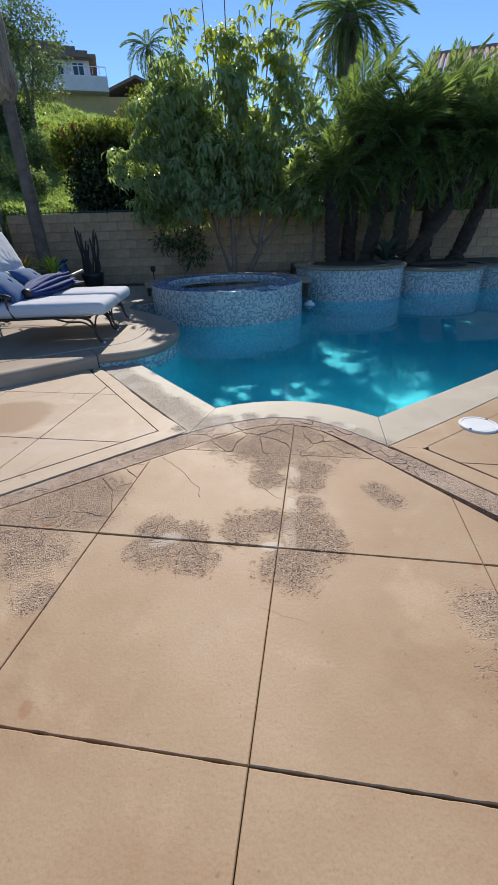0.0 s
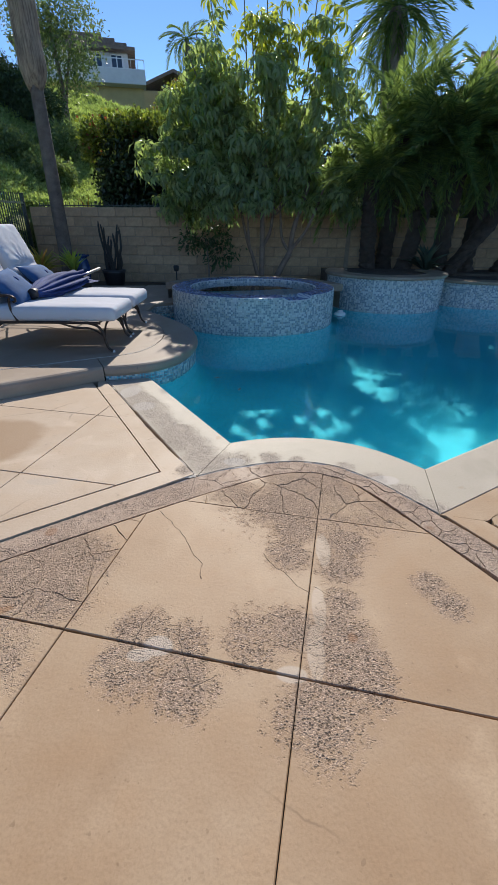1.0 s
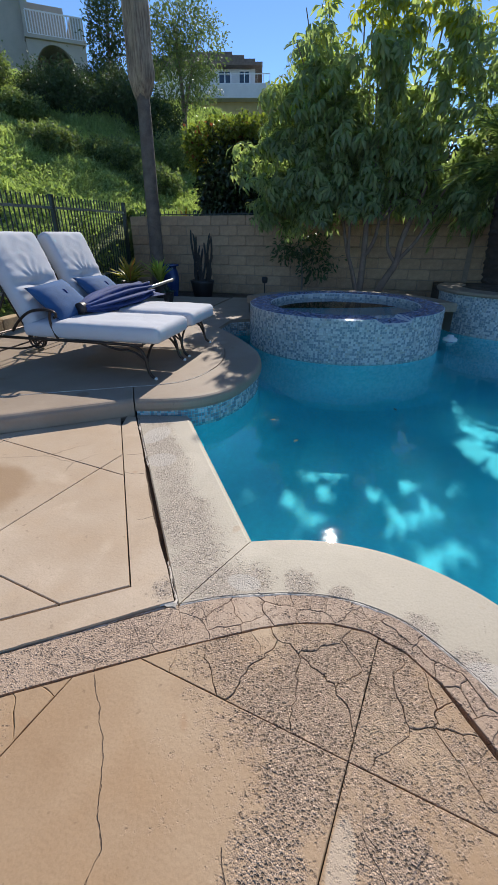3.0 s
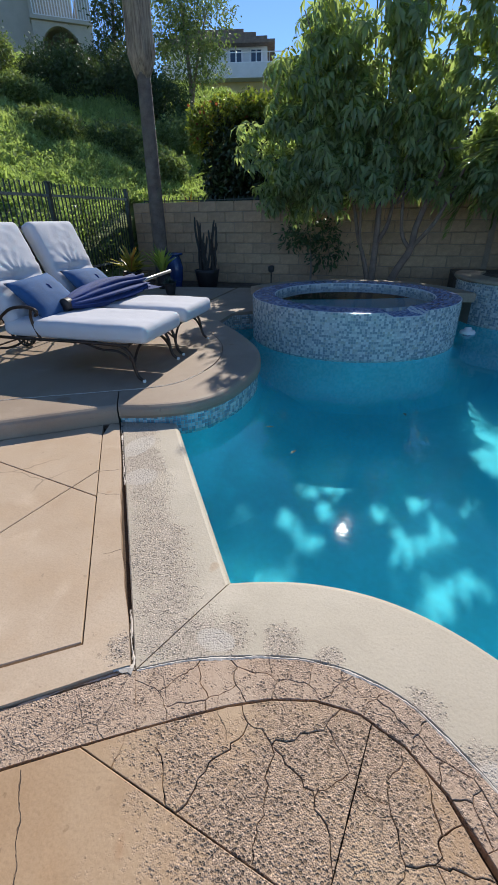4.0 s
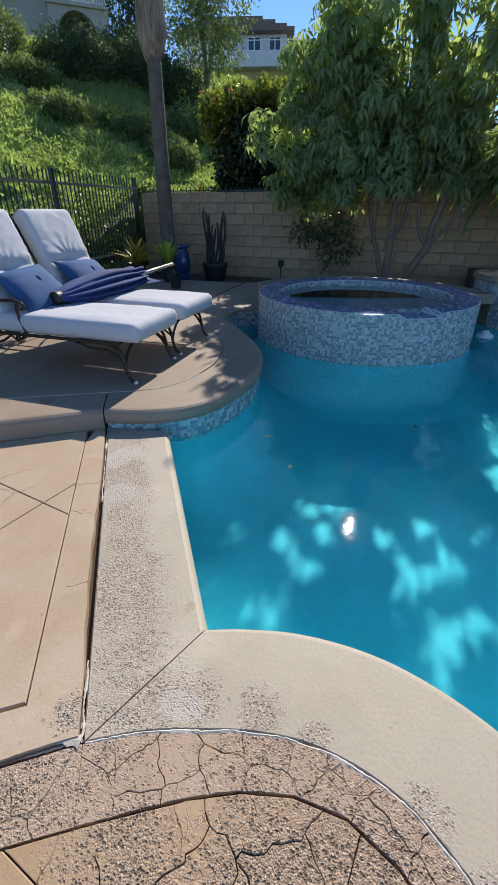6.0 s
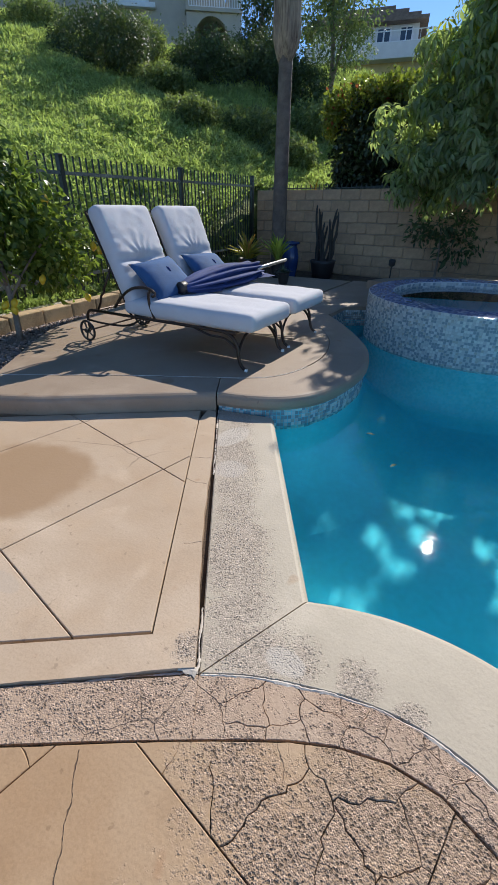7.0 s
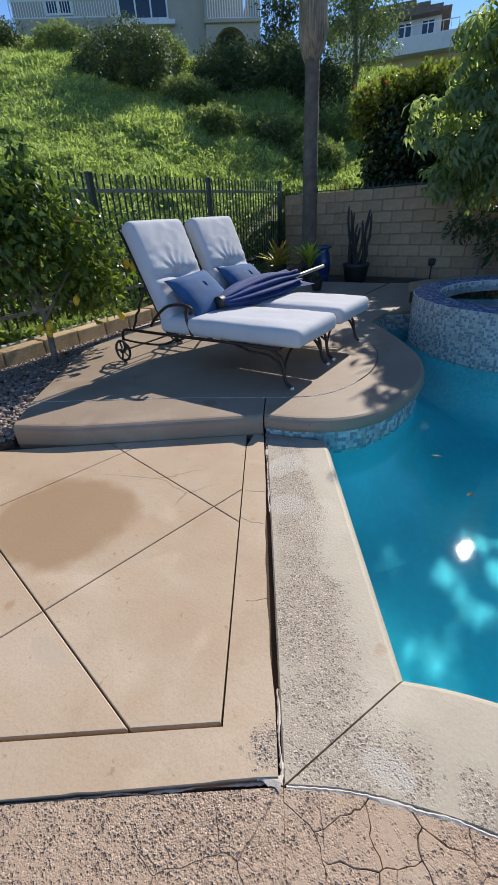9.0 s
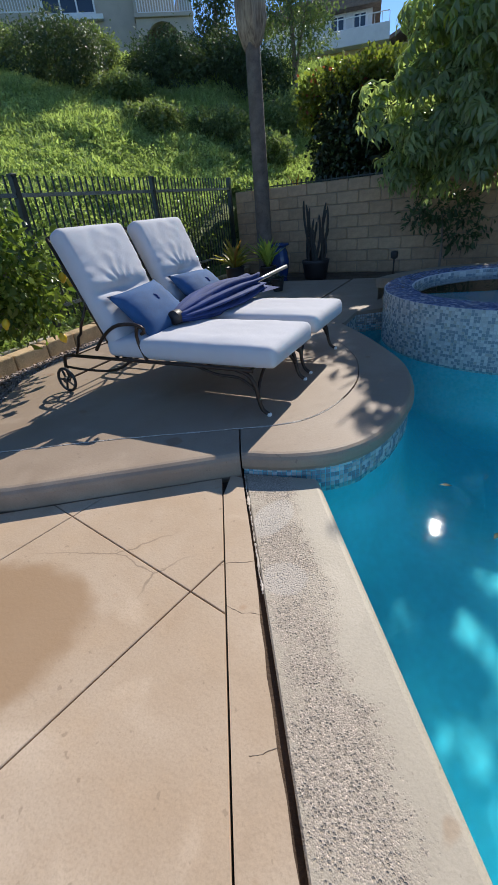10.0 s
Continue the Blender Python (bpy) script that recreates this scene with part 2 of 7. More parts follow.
# panel ovals: the large one a stain, the two small ones painted tree shadow
M_PANEL = concrete("pale_pink_concrete", (0.445, 0.308, 0.192), (0.565, 0.44, 0.32), (0.46, 0.37, 0.29), 0.0, PANEL_SPOTS, ((-1.95, 3.57, 0.42, 0.36, (0.34, 0.212, 0.112)), (-1.3, 3.1, 0.10, 0.04, (0.49, 0.385, 0.285)), (-1.62, 3.02, 0.12, 0.035, (0.50, 0.39, 0.29))), lines=PANEL_CRACKS)
M_COPING = concrete("coping_concrete", (0.415, 0.348, 0.255), (0.505, 0.432, 0.332), (0.49, 0.395, 0.315), 0.0, COPING_SPOTS, COPING_BLOOM, cracked=0.0, wear=0.66)
M_DECK = concrete("deck_concrete", (0.285, 0.205, 0.142), (0.37, 0.285, 0.21), (0.4, 0.32, 0.26), 0.0, ())
M_BASE = simple("joint_soil", (0.065, 0.042, 0.028), 0.95, 0.5, 6, 90, 0.6, 0.01)
M_CAP = simple("cap_stone", (0.30, 0.23, 0.16), 0.75, 0.35, 3, 45, 0.5, 0.008)
M_BLOCK = simple("slump_block", (0.48, 0.32, 0.195), 0.9, 0.3, 7, 70, 0.8, 0.012, rand=0.14)
M_MORTAR = simple("mortar", (0.32, 0.245, 0.18), 0.95, 0.3, 8, 90, 0.6, 0.008)
M_SOIL = simple("bed_soil", (0.10, 0.075, 0.055), 0.95, 0.5, 4, 60, 0.9, 0.03)
M_GRASSY = simple("hill_soil", (0.19, 0.23, 0.07), 0.95, 0.5, 1.2, 14, 0.9, 0.05)
M_PEBBLE = simple("pebble", (0.43, 0.34, 0.285), 0.8, 0.35, 5, 60, 0.4, 0.004, rand=1.2)
M_CURB = simple("curb_stone", (0.45, 0.32, 0.18), 0.9, 0.4, 8, 60, 0.8, 0.012, rand=0.3)
M_IRON = simple("bronze_iron", (0.055, 0.036, 0.026), 0.42, 0.35, 12, 120, 0.25, 0.002, metal=0.6)
M_FENCE = simple("fence_paint", (0.022, 0.032, 0.028), 0.42, 0.3, 10, 90, 0.15, 0.001)
# fence rails: paler than the pickets, sun and sky glint put into the colour
M_LITRAIL = simple("sunlit_fence_paint", (0.15, 0.175, 0.16), 0.3, 0.35, 10, 90, 0.15, 0.001)
M_RUBBER = simple("black_plastic", (0.02, 0.02, 0.02), 0.6, 0.3, 10, 90, 0.2, 0.002)
M_CUSHION = simple("grey_white_fabric", (0.56, 0.555, 0.58), 0.9, 0.06, 4, 320, 0.35, 0.0015)
M_NAVY = simple("blue_fabric", (0.028, 0.092, 0.225), 0.85, 0.3, 5, 300, 0.4, 0.0015)
M_CANOPY = simple("navy_canvas", (0.018, 0.042, 0.165), 0.8, 0.3, 6, 260, 0.35, 0.0015)
M_SILVER = simple("brushed_aluminium", (0.62, 0.63, 0.62), 0.35, 0.1, 8, 160, 0.1, 0.001, metal=0.8)
M_WHITE = simple("white_plastic", (0.78, 0.78, 0.75), 0.4, 0.06, 6, 80, 0.1, 0.001)
M_BLUEPOT = simple("blue_glaze", (0.02, 0.05, 0.16), 0.15, 0.4, 6, 60, 0.1, 0.002)
M_SEAL = simple("joint_sealant", (0.58, 0.51, 0.43), 0.95, 0.35, 12, 120, 0.5, 0.004)
M_POT = simple("dark_pot", (0.028, 0.025, 0.025), 0.5, 0.3, 6, 60, 0.2, 0.003)
M_BOXPOT = simple("pale_planter", (0.52, 0.47, 0.38), 0.8, 0.2, 5, 60, 0.4, 0.004)
M_LEMON = simple("lemon_peel", (0.75, 0.50, 0.03), 0.4, 0.15, 8, 140, 0.3, 0.002)
M_BARK = simple("grey_bark", (0.25, 0.20, 0.16), 0.9, 0.4, 6, 50, 0.8, 0.015)
M_KINGBARK = simple("brown_ringed_bark", (0.175, 0.13, 0.10), 0.85, 0.45, 7, 50, 0.8, 0.015)
M_STEM = simple("pinkish_brown_bark", (0.21, 0.145, 0.105), 0.85, 0.35, 8, 60, 0.6, 0.01)
M_DARKBARK = simple("dark_bark", (0.07, 0.05, 0.037), 0.95, 0.5, 9, 60, 1.0, 0.03)
def streaky(name, dark, light):
    """Dry leaf bases: long strands along the stem, torn and faded."""
    k = Nodes(name)
    p = k.place()
    mp = k.n("Mapping")
    mp.inputs["Scale"].default_value = (1, 1, 0.08)
    k.l(p, mp.inputs["Vector"])
    strand, blot = k.noise(mp.outputs[0], 26, 4, 0.65), k.noise(p, 4, 4, 0.6)
    col = k.ramp(k.math("ADD", k.math("MULTIPLY", strand, 0.7), k.math("MULTIPLY", blot, 0.3)), (0.36, dark), (0.62, light))
    return k.done(col, 0.7, k.bump(strand, 0.9, 0.02))


M_SHEATH = streaky("palm_sheath_strands", (0.13, 0.08, 0.05), (0.48, 0.34, 0.22))
M_STUCCO = simple("beige_stucco", (0.46, 0.41, 0.34), 0.9, 0.12, 2, 50, 0.4, 0.01)
M_WHITESTUCCO = simple("white_stucco", (0.66, 0.66, 0.66), 0.9, 0.1, 2, 50, 0.4, 0.01)
M_YELLOWSTUCCO = simple("ochre_stucco", (0.50, 0.40, 0.2), 0.9, 0.12, 2, 50, 0.4, 0.01)
M_TRIM = simple("white_trim", (0.75, 0.76, 0.76), 0.6, 0.08, 3, 60, 0.1, 0.003)
M_ROOF = simple("clay_roof", (0.28, 0.16, 0.11), 0.85, 0.35, 4, 30, 0.6, 0.02, rand=0.5)
M_DARKROOF = simple("brown_roof", (0.20, 0.15, 0.12), 0.85, 0.35, 4, 30, 0.6, 0.02)
M_PLASTER = simple("pool_plaster", (0.12, 0.60, 0.70), 0.8, 0.18, 1.2, 25, 0.2, 0.004)
M_SPAPLASTER = simple("spa_plaster", (0.42, 0.64, 0.72), 0.8, 0.15, 1.5, 25, 0.2, 0.004)
M_GROUT = simple("grout", (0.50, 0.52, 0.52), 0.9, 0.15, 6, 90, 0.3, 0.002)


def pane_mat():
    k = Nodes("window_pane")
    return k.done((0.03, 0.05, 0.08), 0.06)


M_PANE = pane_mat()


def mosaic(name, *stops):
    k = Nodes(name)
    g = k.n("NewGeometry").outputs["Random Per Island"]
    col = k.ramp(g, *stops, mode="CONSTANT")
    return k.done(col, 0.18, k.bump(k.noise(k.place(), 60, 2), 0.1, 0.001))


M_TILE = mosaic("pale_glass_mosaic", (0.0, (0.48, 0.51, 0.50)), (0.25, (0.26, 0.32, 0.36)), (0.45, (0.62, 0.64, 0.61)), (0.62, (0.25, 0.31, 0.34)), (0.78, (0.42, 0.44, 0.40)), (0.9, (0.56, 0.60, 0.60)))
M_RIM = mosaic("blue_glass_mosaic", (0.0, (0.16, 0.21, 0.36)), (0.3, (0.25, 0.31, 0.46)), (0.55, (0.11, 0.15, 0.30)), (0.75, (0.40, 0.45, 0.55)), (0.9, (0.20, 0.27, 0.46)))


def water_mat(name, tint, ripple):
    k = Nodes(name)
    p = k.place()
    h = k.math("ADD", k.noise(p, 2.2, 2, 0.5, 0.4), k.math("MULTIPLY", k.noise(p, 9, 2), 0.25))
    k.bsdf.inputs["Transmission Weight"].default_value = 1.0
    k.bsdf.inputs["IOR"].default_value = 1.33
    return k.done(tint, 0.02, k.bump(h, ripple, 0.02))


M_WATER = water_mat("pool_water", (0.30, 0.86, 0.92), 0.08)
M_SPAWATER = water_mat("spa_water", (0.80, 0.93, 0.97), 0.12)

L_SCHEF = leaf_mat("umbrella_leaf", (0.20, 0.265, 0.175), (0.46, 0.54, 0.30), 0.17, 0.7)
L_YOUNG = leaf_mat("young_umbrella_leaf", (0.24, 0.29, 0.05), (0.55, 0.55, 0.11), 0.28, 0.6)
L_PALM = leaf_mat("date_palm_leaf", (0.085, 0.14, 0.075), (0.30, 0.38, 0.16), 0.15, 0.62)
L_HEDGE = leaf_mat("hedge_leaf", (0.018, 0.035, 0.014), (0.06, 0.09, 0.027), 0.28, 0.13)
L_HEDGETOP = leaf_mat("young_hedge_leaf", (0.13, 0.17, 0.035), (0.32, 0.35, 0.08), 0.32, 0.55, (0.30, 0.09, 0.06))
L_GRASS = leaf_mat("hill_grass", (0.24, 0.32, 0.125), (0.53, 0.62, 0.29), 0.6, 0.6)
L_SHRUB = leaf_mat("hill_shrub_leaf", (0.12, 0.165, 0.07), (0.31, 0.38, 0.165), 0.6, 0.52)
L_MIDSHRUB = leaf_mat("ridge_shrub_leaf", (0.035, 0.058, 0.026), (0.12, 0.165, 0.075), 0.5, 0.35)
L_DARK = leaf_mat("dark_leaf", (0.04, 0.066, 0.03), (0.12, 0.17, 0.07), 0.5, 0.35)
L_LEMON = leaf_mat("lemon_leaf", (0.07, 0.125, 0.035), (0.32, 0.40, 0.10), 0.25, 0.58)
L_CREEPER = leaf_mat("creeper_leaf", (0.06, 0.10, 0.02), (0.22, 0.28, 0.09), 0.35, 0.35)
L_AGAVE = leaf_mat("agave_leaf", (0.05, 0.085, 0.06), (0.10, 0.14, 0.10), 0.5, 0.1)
L_CACTUS = leaf_mat("cactus_skin", (0.016, 0.013, 0.011), (0.045, 0.036, 0.028), 0.6, 0.0)
L_ORANGE = leaf_mat("orange_leaf", (0.30, 0.12, 0.02), (0.55, 0.33, 0.04), 0.45, 0.4)
L_BRIGHT = leaf_mat("lime_leaf", (0.22, 0.30, 0.05), (0.50, 0.58, 0.12), 0.35, 0.5)
L_BROM = leaf_mat("bromeliad_leaf", (0.30, 0.27, 0.05), (0.68, 0.55, 0.11), 0.4, 0.45, (0.4, 0.08, 0.05))
L_FAR = leaf_mat("far_tree_leaf", (0.10, 0.145, 0.075), (0.25, 0.31, 0.15), 0.35, 0.5)


# ---- shape helpers ----
def mesh_of(name, verts, faces, material, smooth=False):
    me = bpy.data.meshes.new(name)
    me.from_pydata([tuple(v) for v in verts], [], [tuple(f) for f in faces])
    me.materials.append(material)
    if smooth:
        me.polygons.foreach_set("use_smooth", [True] * len(me.polygons))
    me.update()
    return me


def thing(name, label, category, at=(0, 0, 0), rz=0.0, group="", kind=""):
    ob = new(name)
    ob.empty_display_size = 0.1
    ob.matrix_basis = pose(*at, 0, 0, rz)
    return tagged(ob, label, category, group, kind)


def child(name, me, parent, label="", m=None, kind=""):
    ob = new(name, me)
    ob.parent = parent
    if m is not None:
        ob.matrix_basis = m
    return tagged(ob, label, kind=kind)


def part(name, bm, material, parent, label="", smooth=False, m=None):
    me = bpy.data.meshes.new(name)
    bm.normal_update()
    bm.to_mesh(me)
    bm.free()
    me.materials.append(material)
    if smooth:
        me.polygons.foreach_set("use_smooth", [True] * len(me.polygons))
    return child(name, me, parent, label, m)


def solo(name, bm, material, label, category="", kind="", smooth=False):
    ob = part(name, bm, material, None, "", smooth)
    return tagged(ob, label, category, "", kind)


def box(bm, x0, y0, z0, x1, y1, z1, bevel=0.0):
    r = bmesh.ops.create_cube(bm, size=1.0)
    vs = r["verts"]
    for v in vs:
        v.co = Vector(((x0 + x1) / 2 + v.co.x * (x1 - x0), (y0 + y1) / 2 + v.co.y * (y1 - y0), (z0 + z1) / 2 + v.co.z * (z1 - z0)))
    if bevel:
        es = list({e for v in vs for e in v.link_edges})
        bmesh.ops.bevel(bm, geom=es, offset=bevel, segments=2, affect="EDGES", profile=0.5)
    return bm


def tube(bm, pts, r, n=8, r_end=None, closed=False):
    """A round bar along points."""
    pts = [Vector(p) for p in pts]
    rings, side = [], None
    for i, p in enumerate(pts):
        a, b = pts[max(i - 1, 0)], pts[min(i + 1, len(pts) - 1)]
        if closed:
            a, b = pts[i - 1], pts[(i + 1) % len(pts)]
        d = (b - a).normalized()
        if side is None:
            side = d.orthogonal().normalized()
        side = (side - d * side.dot(d)).normalized()
        up = d.cross(side)
        rr = r if r_end is None else r + (r_end - r) * i / (len(pts) - 1)
        rings.append([bm.verts.new(p + rr * (math.cos(6.28319 * j / n) * side + math.sin(6.28319 * j / n) * up)) for j in range(n)])
    pairs = list(zip(rings, rings[1:])) + ([(rings[-1], rings[0])] if closed else [])
    for a, b in pairs:
        for j in range(n):
            bm.faces.new((a[j], a[(j + 1) % n], b[(j + 1) % n], b[j]))
    if not closed:
        bm.faces.new(rings[0][::-1])
        bm.faces.new(rings[-1])
    return bm


def lathe(bm, profile, n=24, cx=0.0, cy=0.0):
    rings = [[bm.verts.new((cx + r * math.cos(6.28319 * j / n), cy + r * math.sin(6.28319 * j / n), z)) for j in range(n)] for r, z in profile]
    for a, b in zip(rings, rings[1:]):
        for j in range(n):
            bm.faces.new((a[j], a[(j + 1) % n], b[(j + 1) % n], b[j]))
    bm.faces.new(rings[0][::-1])
    bm.faces.new(rings[-1])
    return bm


def spline(pts, n):
    """n points, evenly along a smooth line through pts."""
    P = [np.array(p, float) for p in pts]
    fine = []
    for i in range(len(P) - 1):
        a, b, c, d = P[max(i - 1, 0)], P[i], P[i + 1], P[min(i + 2, len(P) - 1)]
        for t in np.linspace(0, 1, 16, endpoint=False):
            fine.append(0.5 * (2 * b + (c - a) * t + (2 * a - 5 * b + 4 * c - d) * t * t + (3 * b - a - 3 * c + d) * t ** 3))
    fine.append(P[-1])
    return resample(fine, n)


def resample(pts, n):
    F = np.array(pts, float)
    s = np.concatenate(([0], np.cumsum(np.linalg.norm(np.diff(F, axis=0), axis=1))))
    q = np.linspace(0, s[-1], n)
    return [tuple(np.interp(x, s, F[:, j]) for j in range(F.shape[1])) for x in q]


def inset(poly, d):
    """A convex, anticlockwise polygon moved inwards."""
    out, n = [], len(poly)
    for i in range(n):
        a, b, c = (np.array(poly[j % n], float) for j in (i - 1, i, i + 1))
        u, v = (b - a) / np.linalg.norm(b - a), (c - b) / np.linalg.norm(c - b)
        nu, nv = np.array((-u[1], u[0])), np.array((-v[1], v[0]))
        m = nu + nv
        out.append(tuple(b + m * d / max(0.35, 0.5 * m @ m)))
    return out


def area(poly):
    return 0.5 * sum(a[0] * b[1] - b[0] * a[1] for a, b in zip(poly, poly[1:] + poly[:1]))


def clip(poly, a, b):
    """What lies to the left of the line from a to b."""
    def side(p):
        return (b[0] - a[0]) * (p[1] - a[1]) - (b[1] - a[1]) * (p[0] - a[0])
    out = []
    for p, q in zip(poly, poly[1:] + poly[:1]):
        sp, sq = side(p), side(q)
        if sp >= 0:
            out.append(p)
        if sp * sq < 0:
            t = sp / (sp - sq)
            out.append((p[0] + (q[0] - p[0]) * t, p[1] + (q[1] - p[1]) * t))
    return out


def tidy(poly, eps=0.012):
    out = []
    for p in poly:
        if not out or math.dist(p, out[-1]) > eps:
            out.append(p)
    while len(out) > 2 and math.dist(out[0], out[-1]) < eps:
        out.pop()
    return out


def slab_mesh(poly, top, thick, material, gap=0.0016, ease=0.003):
    """A slab with eased edges, a little smaller than its cell."""
    a, b = inset(poly, gap), inset(poly, gap + ease)
    n = len(poly)
    v = [(x, y, top - thick) for x, y in a] + [(x, y, top - ease) for x, y in a] + [(x, y, top) for x, y in b]
    f = [tuple(range(2 * n, 3 * n))]
    for k in (0, n):
        f += [(k + i, k + (i + 1) % n, k + n + (i + 1) % n, k + n + i) for i in range(n)]
    return mesh_of("slab", v, f, material)


def edge_strip(inner, outer, top, thick, nose=0.035, ease=0.006, ends=True):
    """A strip of cast edging between two lines, with a rounded nose on the inner one."""
    bm = bmesh.new()
    rows = []
    for (ix, iy), (ox, oy) in zip(inner, outer):
        I, O = Vector((ix, iy, 0)), Vector((ox, oy, 0))
        w = (O - I).normalized()
        prof = [(O, -thick), (O, -ease), (O - w * ease, 0)]
        for a in (0, 22, 45, 68, 90):
            a = radians(a)
            prof.append((I + w * nose * (1 - math.sin(a)), -nose * (1 - math.cos(a))))
        prof += [(I, -thick * 0.75), (I + w * 0.012, -thick)]
        rows.append([bm.verts.new(p + Vector((0, 0, top + z))) for p, z in prof])
    for a, b in zip(rows, rows[1:]):
        for j in range(len(a)):
            k = (j + 1) % len(a)
            bm.faces.new((a[j], a[k], b[k], b[j]))
    if ends:
        bm.faces.new(rows[0][::-1])
        bm.faces.new(rows[-1])
    bmesh.ops.recalc_face_normals(bm, faces=bm.faces)
    return bm


def fill(bm, loops, z):
    es = []
    for loop in loops:
        vs = [bm.verts.new((x, y, z)) for x, y in loop]
        es += [bm.edges.new((a, b)) for a, b in zip(vs, vs[1:] + vs[:1])]
    bmesh.ops.triangle_fill(bm, use_beauty=True, edges=es, normal=(0, 0, 1))
    for f in bm.faces:
        if f.normal.z < 0:
            f.normal_flip()
    return bm


def plate(poly, top, thick):
    """A flat plate of any outline."""
    bm = fill(bmesh.new(), [poly], top)
    r = bmesh.ops.extrude_face_region(bm, geom=list(bm.faces))
    for g in r["geom"]:
        if isinstance(g, bmesh.types.BMVert):
            g.co.z -= thick
    bmesh.ops.recalc_face_normals(bm, faces=bm.faces)
    return bm


def leaves(P, D, N, L, W, fold=0.25, droop=0.15):
    """Folded, bent leaf blades: two halves of two triangles each."""
    P, D, N = (np.asarray(a, float) for a in (P, D, N))
    L, W = np.broadcast_to(np.asarray(L, float), len(P))[:, None], np.broadcast_to(np.asarray(W, float), len(P))[:, None]
    D = D / (np.linalg.norm(D, axis=1, keepdims=True) + 1e-9)
    S = np.cross(D, N)
    S /= np.linalg.norm(S, axis=1, keepdims=True) + 1e-9
    U = np.cross(S, D)
    mid = P + D * L * 0.5
    V = np.stack([P, mid - S * W * 0.5 + U * W * fold, mid, mid + S * W * 0.5 + U * W * fold, P + D * L - U * L * droop], axis=1).reshape(-1, 3)
    base = np.arange(len(P))[:, None] * 5
    F = np.concatenate([base + np.array(f) for f in ((0, 2, 1), (0, 3, 2), (2, 4, 1), (2, 3, 4))])
    return V, F


def tri_mesh(name, V, F, material):
    me = bpy.data.meshes.new(name)
    F = np.ascontiguousarray(F, dtype=np.int32)
    me.vertices.add(len(V))
    me.vertices.foreach_set("co", np.ascontiguousarray(V, dtype=np.float32).ravel())
    me.loops.add(F.size)
    me.loops.foreach_set("vertex_index", F.ravel())
    me.polygons.add(len(F))
    me.polygons.foreach_set("loop_start", np.arange(0, F.size, 3, dtype=np.int32))
    me.materials.append(material)
    me.update(calc_edges=True)
    me.validate()
    return me


def unit(rng, n):
    v = rng.normal(size=(n, 3))
    return v / np.linalg.norm(v, axis=1, keepdims=True)


def cloud(rng, blobs, n, L, W, inner=0.55, droop=0.15, hang=0.2, up=0.2):
    """Leaves through a set of lumps (centre, radii), thickest near their outside."""
    vol = np.array([b[1][0] * b[1][1] * b[1][2] for b in blobs]) ** 0.667
    pick = rng.choice(len(blobs), n, p=vol / vol.sum())
    C, R = np.array([b[0] for b in blobs], float)[pick], np.array([b[1] for b in blobs], float)[pick]
    u = unit(rng, n)
    lump = 1 + 0.18 * np.sin(u[:, :1] * 7 + pick[:, None]) * np.cos(u[:, 1:2] * 6 - pick[:, None]) + 0.1 * rng.normal(size=(n, 1))
    rad = (inner + (1 - inner) * rng.random((n, 1)) ** 0.6) * lump
    P = C + u * R * rad
    D = u * 0.7 + unit(rng, n) * 0.9 + np.array((0, 0, -hang))
    N = unit(rng, n) * 0.7 + np.array((0, 0, 1.0)) * (0.4 + up) + u * 0.4
    return leaves(P, D, N, L * (0.7 + 0.6 * rng.random(n)), W * (0.7 + 0.6 * rng.random(n)), 0.2, droop)


def join(*parts):
    Vs, Fs, k = [], [], 0
    for V, F in parts:
        Vs.append(V)
        Fs.append(F + k)
        k += len(V)
    return np.concatenate(Vs), np.concatenate(Fs)


# ---- the plan ----
# pool edge, from the lobe of the raised deck round the near side to the far side
CORNER_IN, CORNER_OUT = (-0.25, 3.72), (-0.41, 3.25)
TIP_IN, TIP_OUT = (-1.19, 5.01), (-1.60, 4.90)
ARC_IN = spline([(-0.243, 3.724), (-0.12, 3.775), (0.05, 3.825), (0.24, 3.845), (0.42, 3.83), (0.6, 3.775), (0.76, 3.69), (0.9, 3.575), (0.996, 3.479)], 36)
ARC_OUT = spline([(-0.403, 3.254), (-0.27, 3.335), (-0.12, 3.40), (0.04, 3.455), (0.2, 3.48), (0.36, 3.465), (0.5, 3.41), (0.68, 3.27), (0.82, 3.12), (0.936, 2.99)], 36)
LEFT_IN, LEFT_OUT = resample([CORNER_IN, TIP_IN], 12), resample([CORNER_OUT, TIP_OUT], 12)
RIGHT_IN = spline([(1.0, 3.475), (1.94, 4.17), (3.2, 5.13), (5.0, 6.5), (6.6, 7.8), (7.8, 9.4), (8.3, 11.2)], 44)
RIGHT_OUT = spline([(0.94, 2.985), (1.55, 3.42), (2.15, 3.87), (3.4, 4.8), (5.3, 6.2), (6.95, 7.5), (8.2, 9.2), (8.75, 11.2)], 44)
LOBE = spline([(-1.60, 4.88), (-1.36, 4.96), (-1.12, 5.12), (-0.97, 5.38), (-0.915, 5.75), (-0.935, 6.15), (-1.1, 6.63), (-1.36, 7.02), (-1.65, 7.38), (-2.02, 7.78)], 48)
LOBE_OUT = spline([(-1.77, 5.15), (-1.57, 5.28), (-1.42, 5.45), (-1.34, 5.75), (-1.35, 6.15), (-1.5, 6.6), (-1.72, 6.94), (-1.98, 7.24), (-2.32, 7.6)], 48)
UNDER = [(x - 0.03 * (1 if y > 5.3 else 0.4), y + 0.03 * (1 if y < 5.6 else -0.6)) for x, y in LOBE]
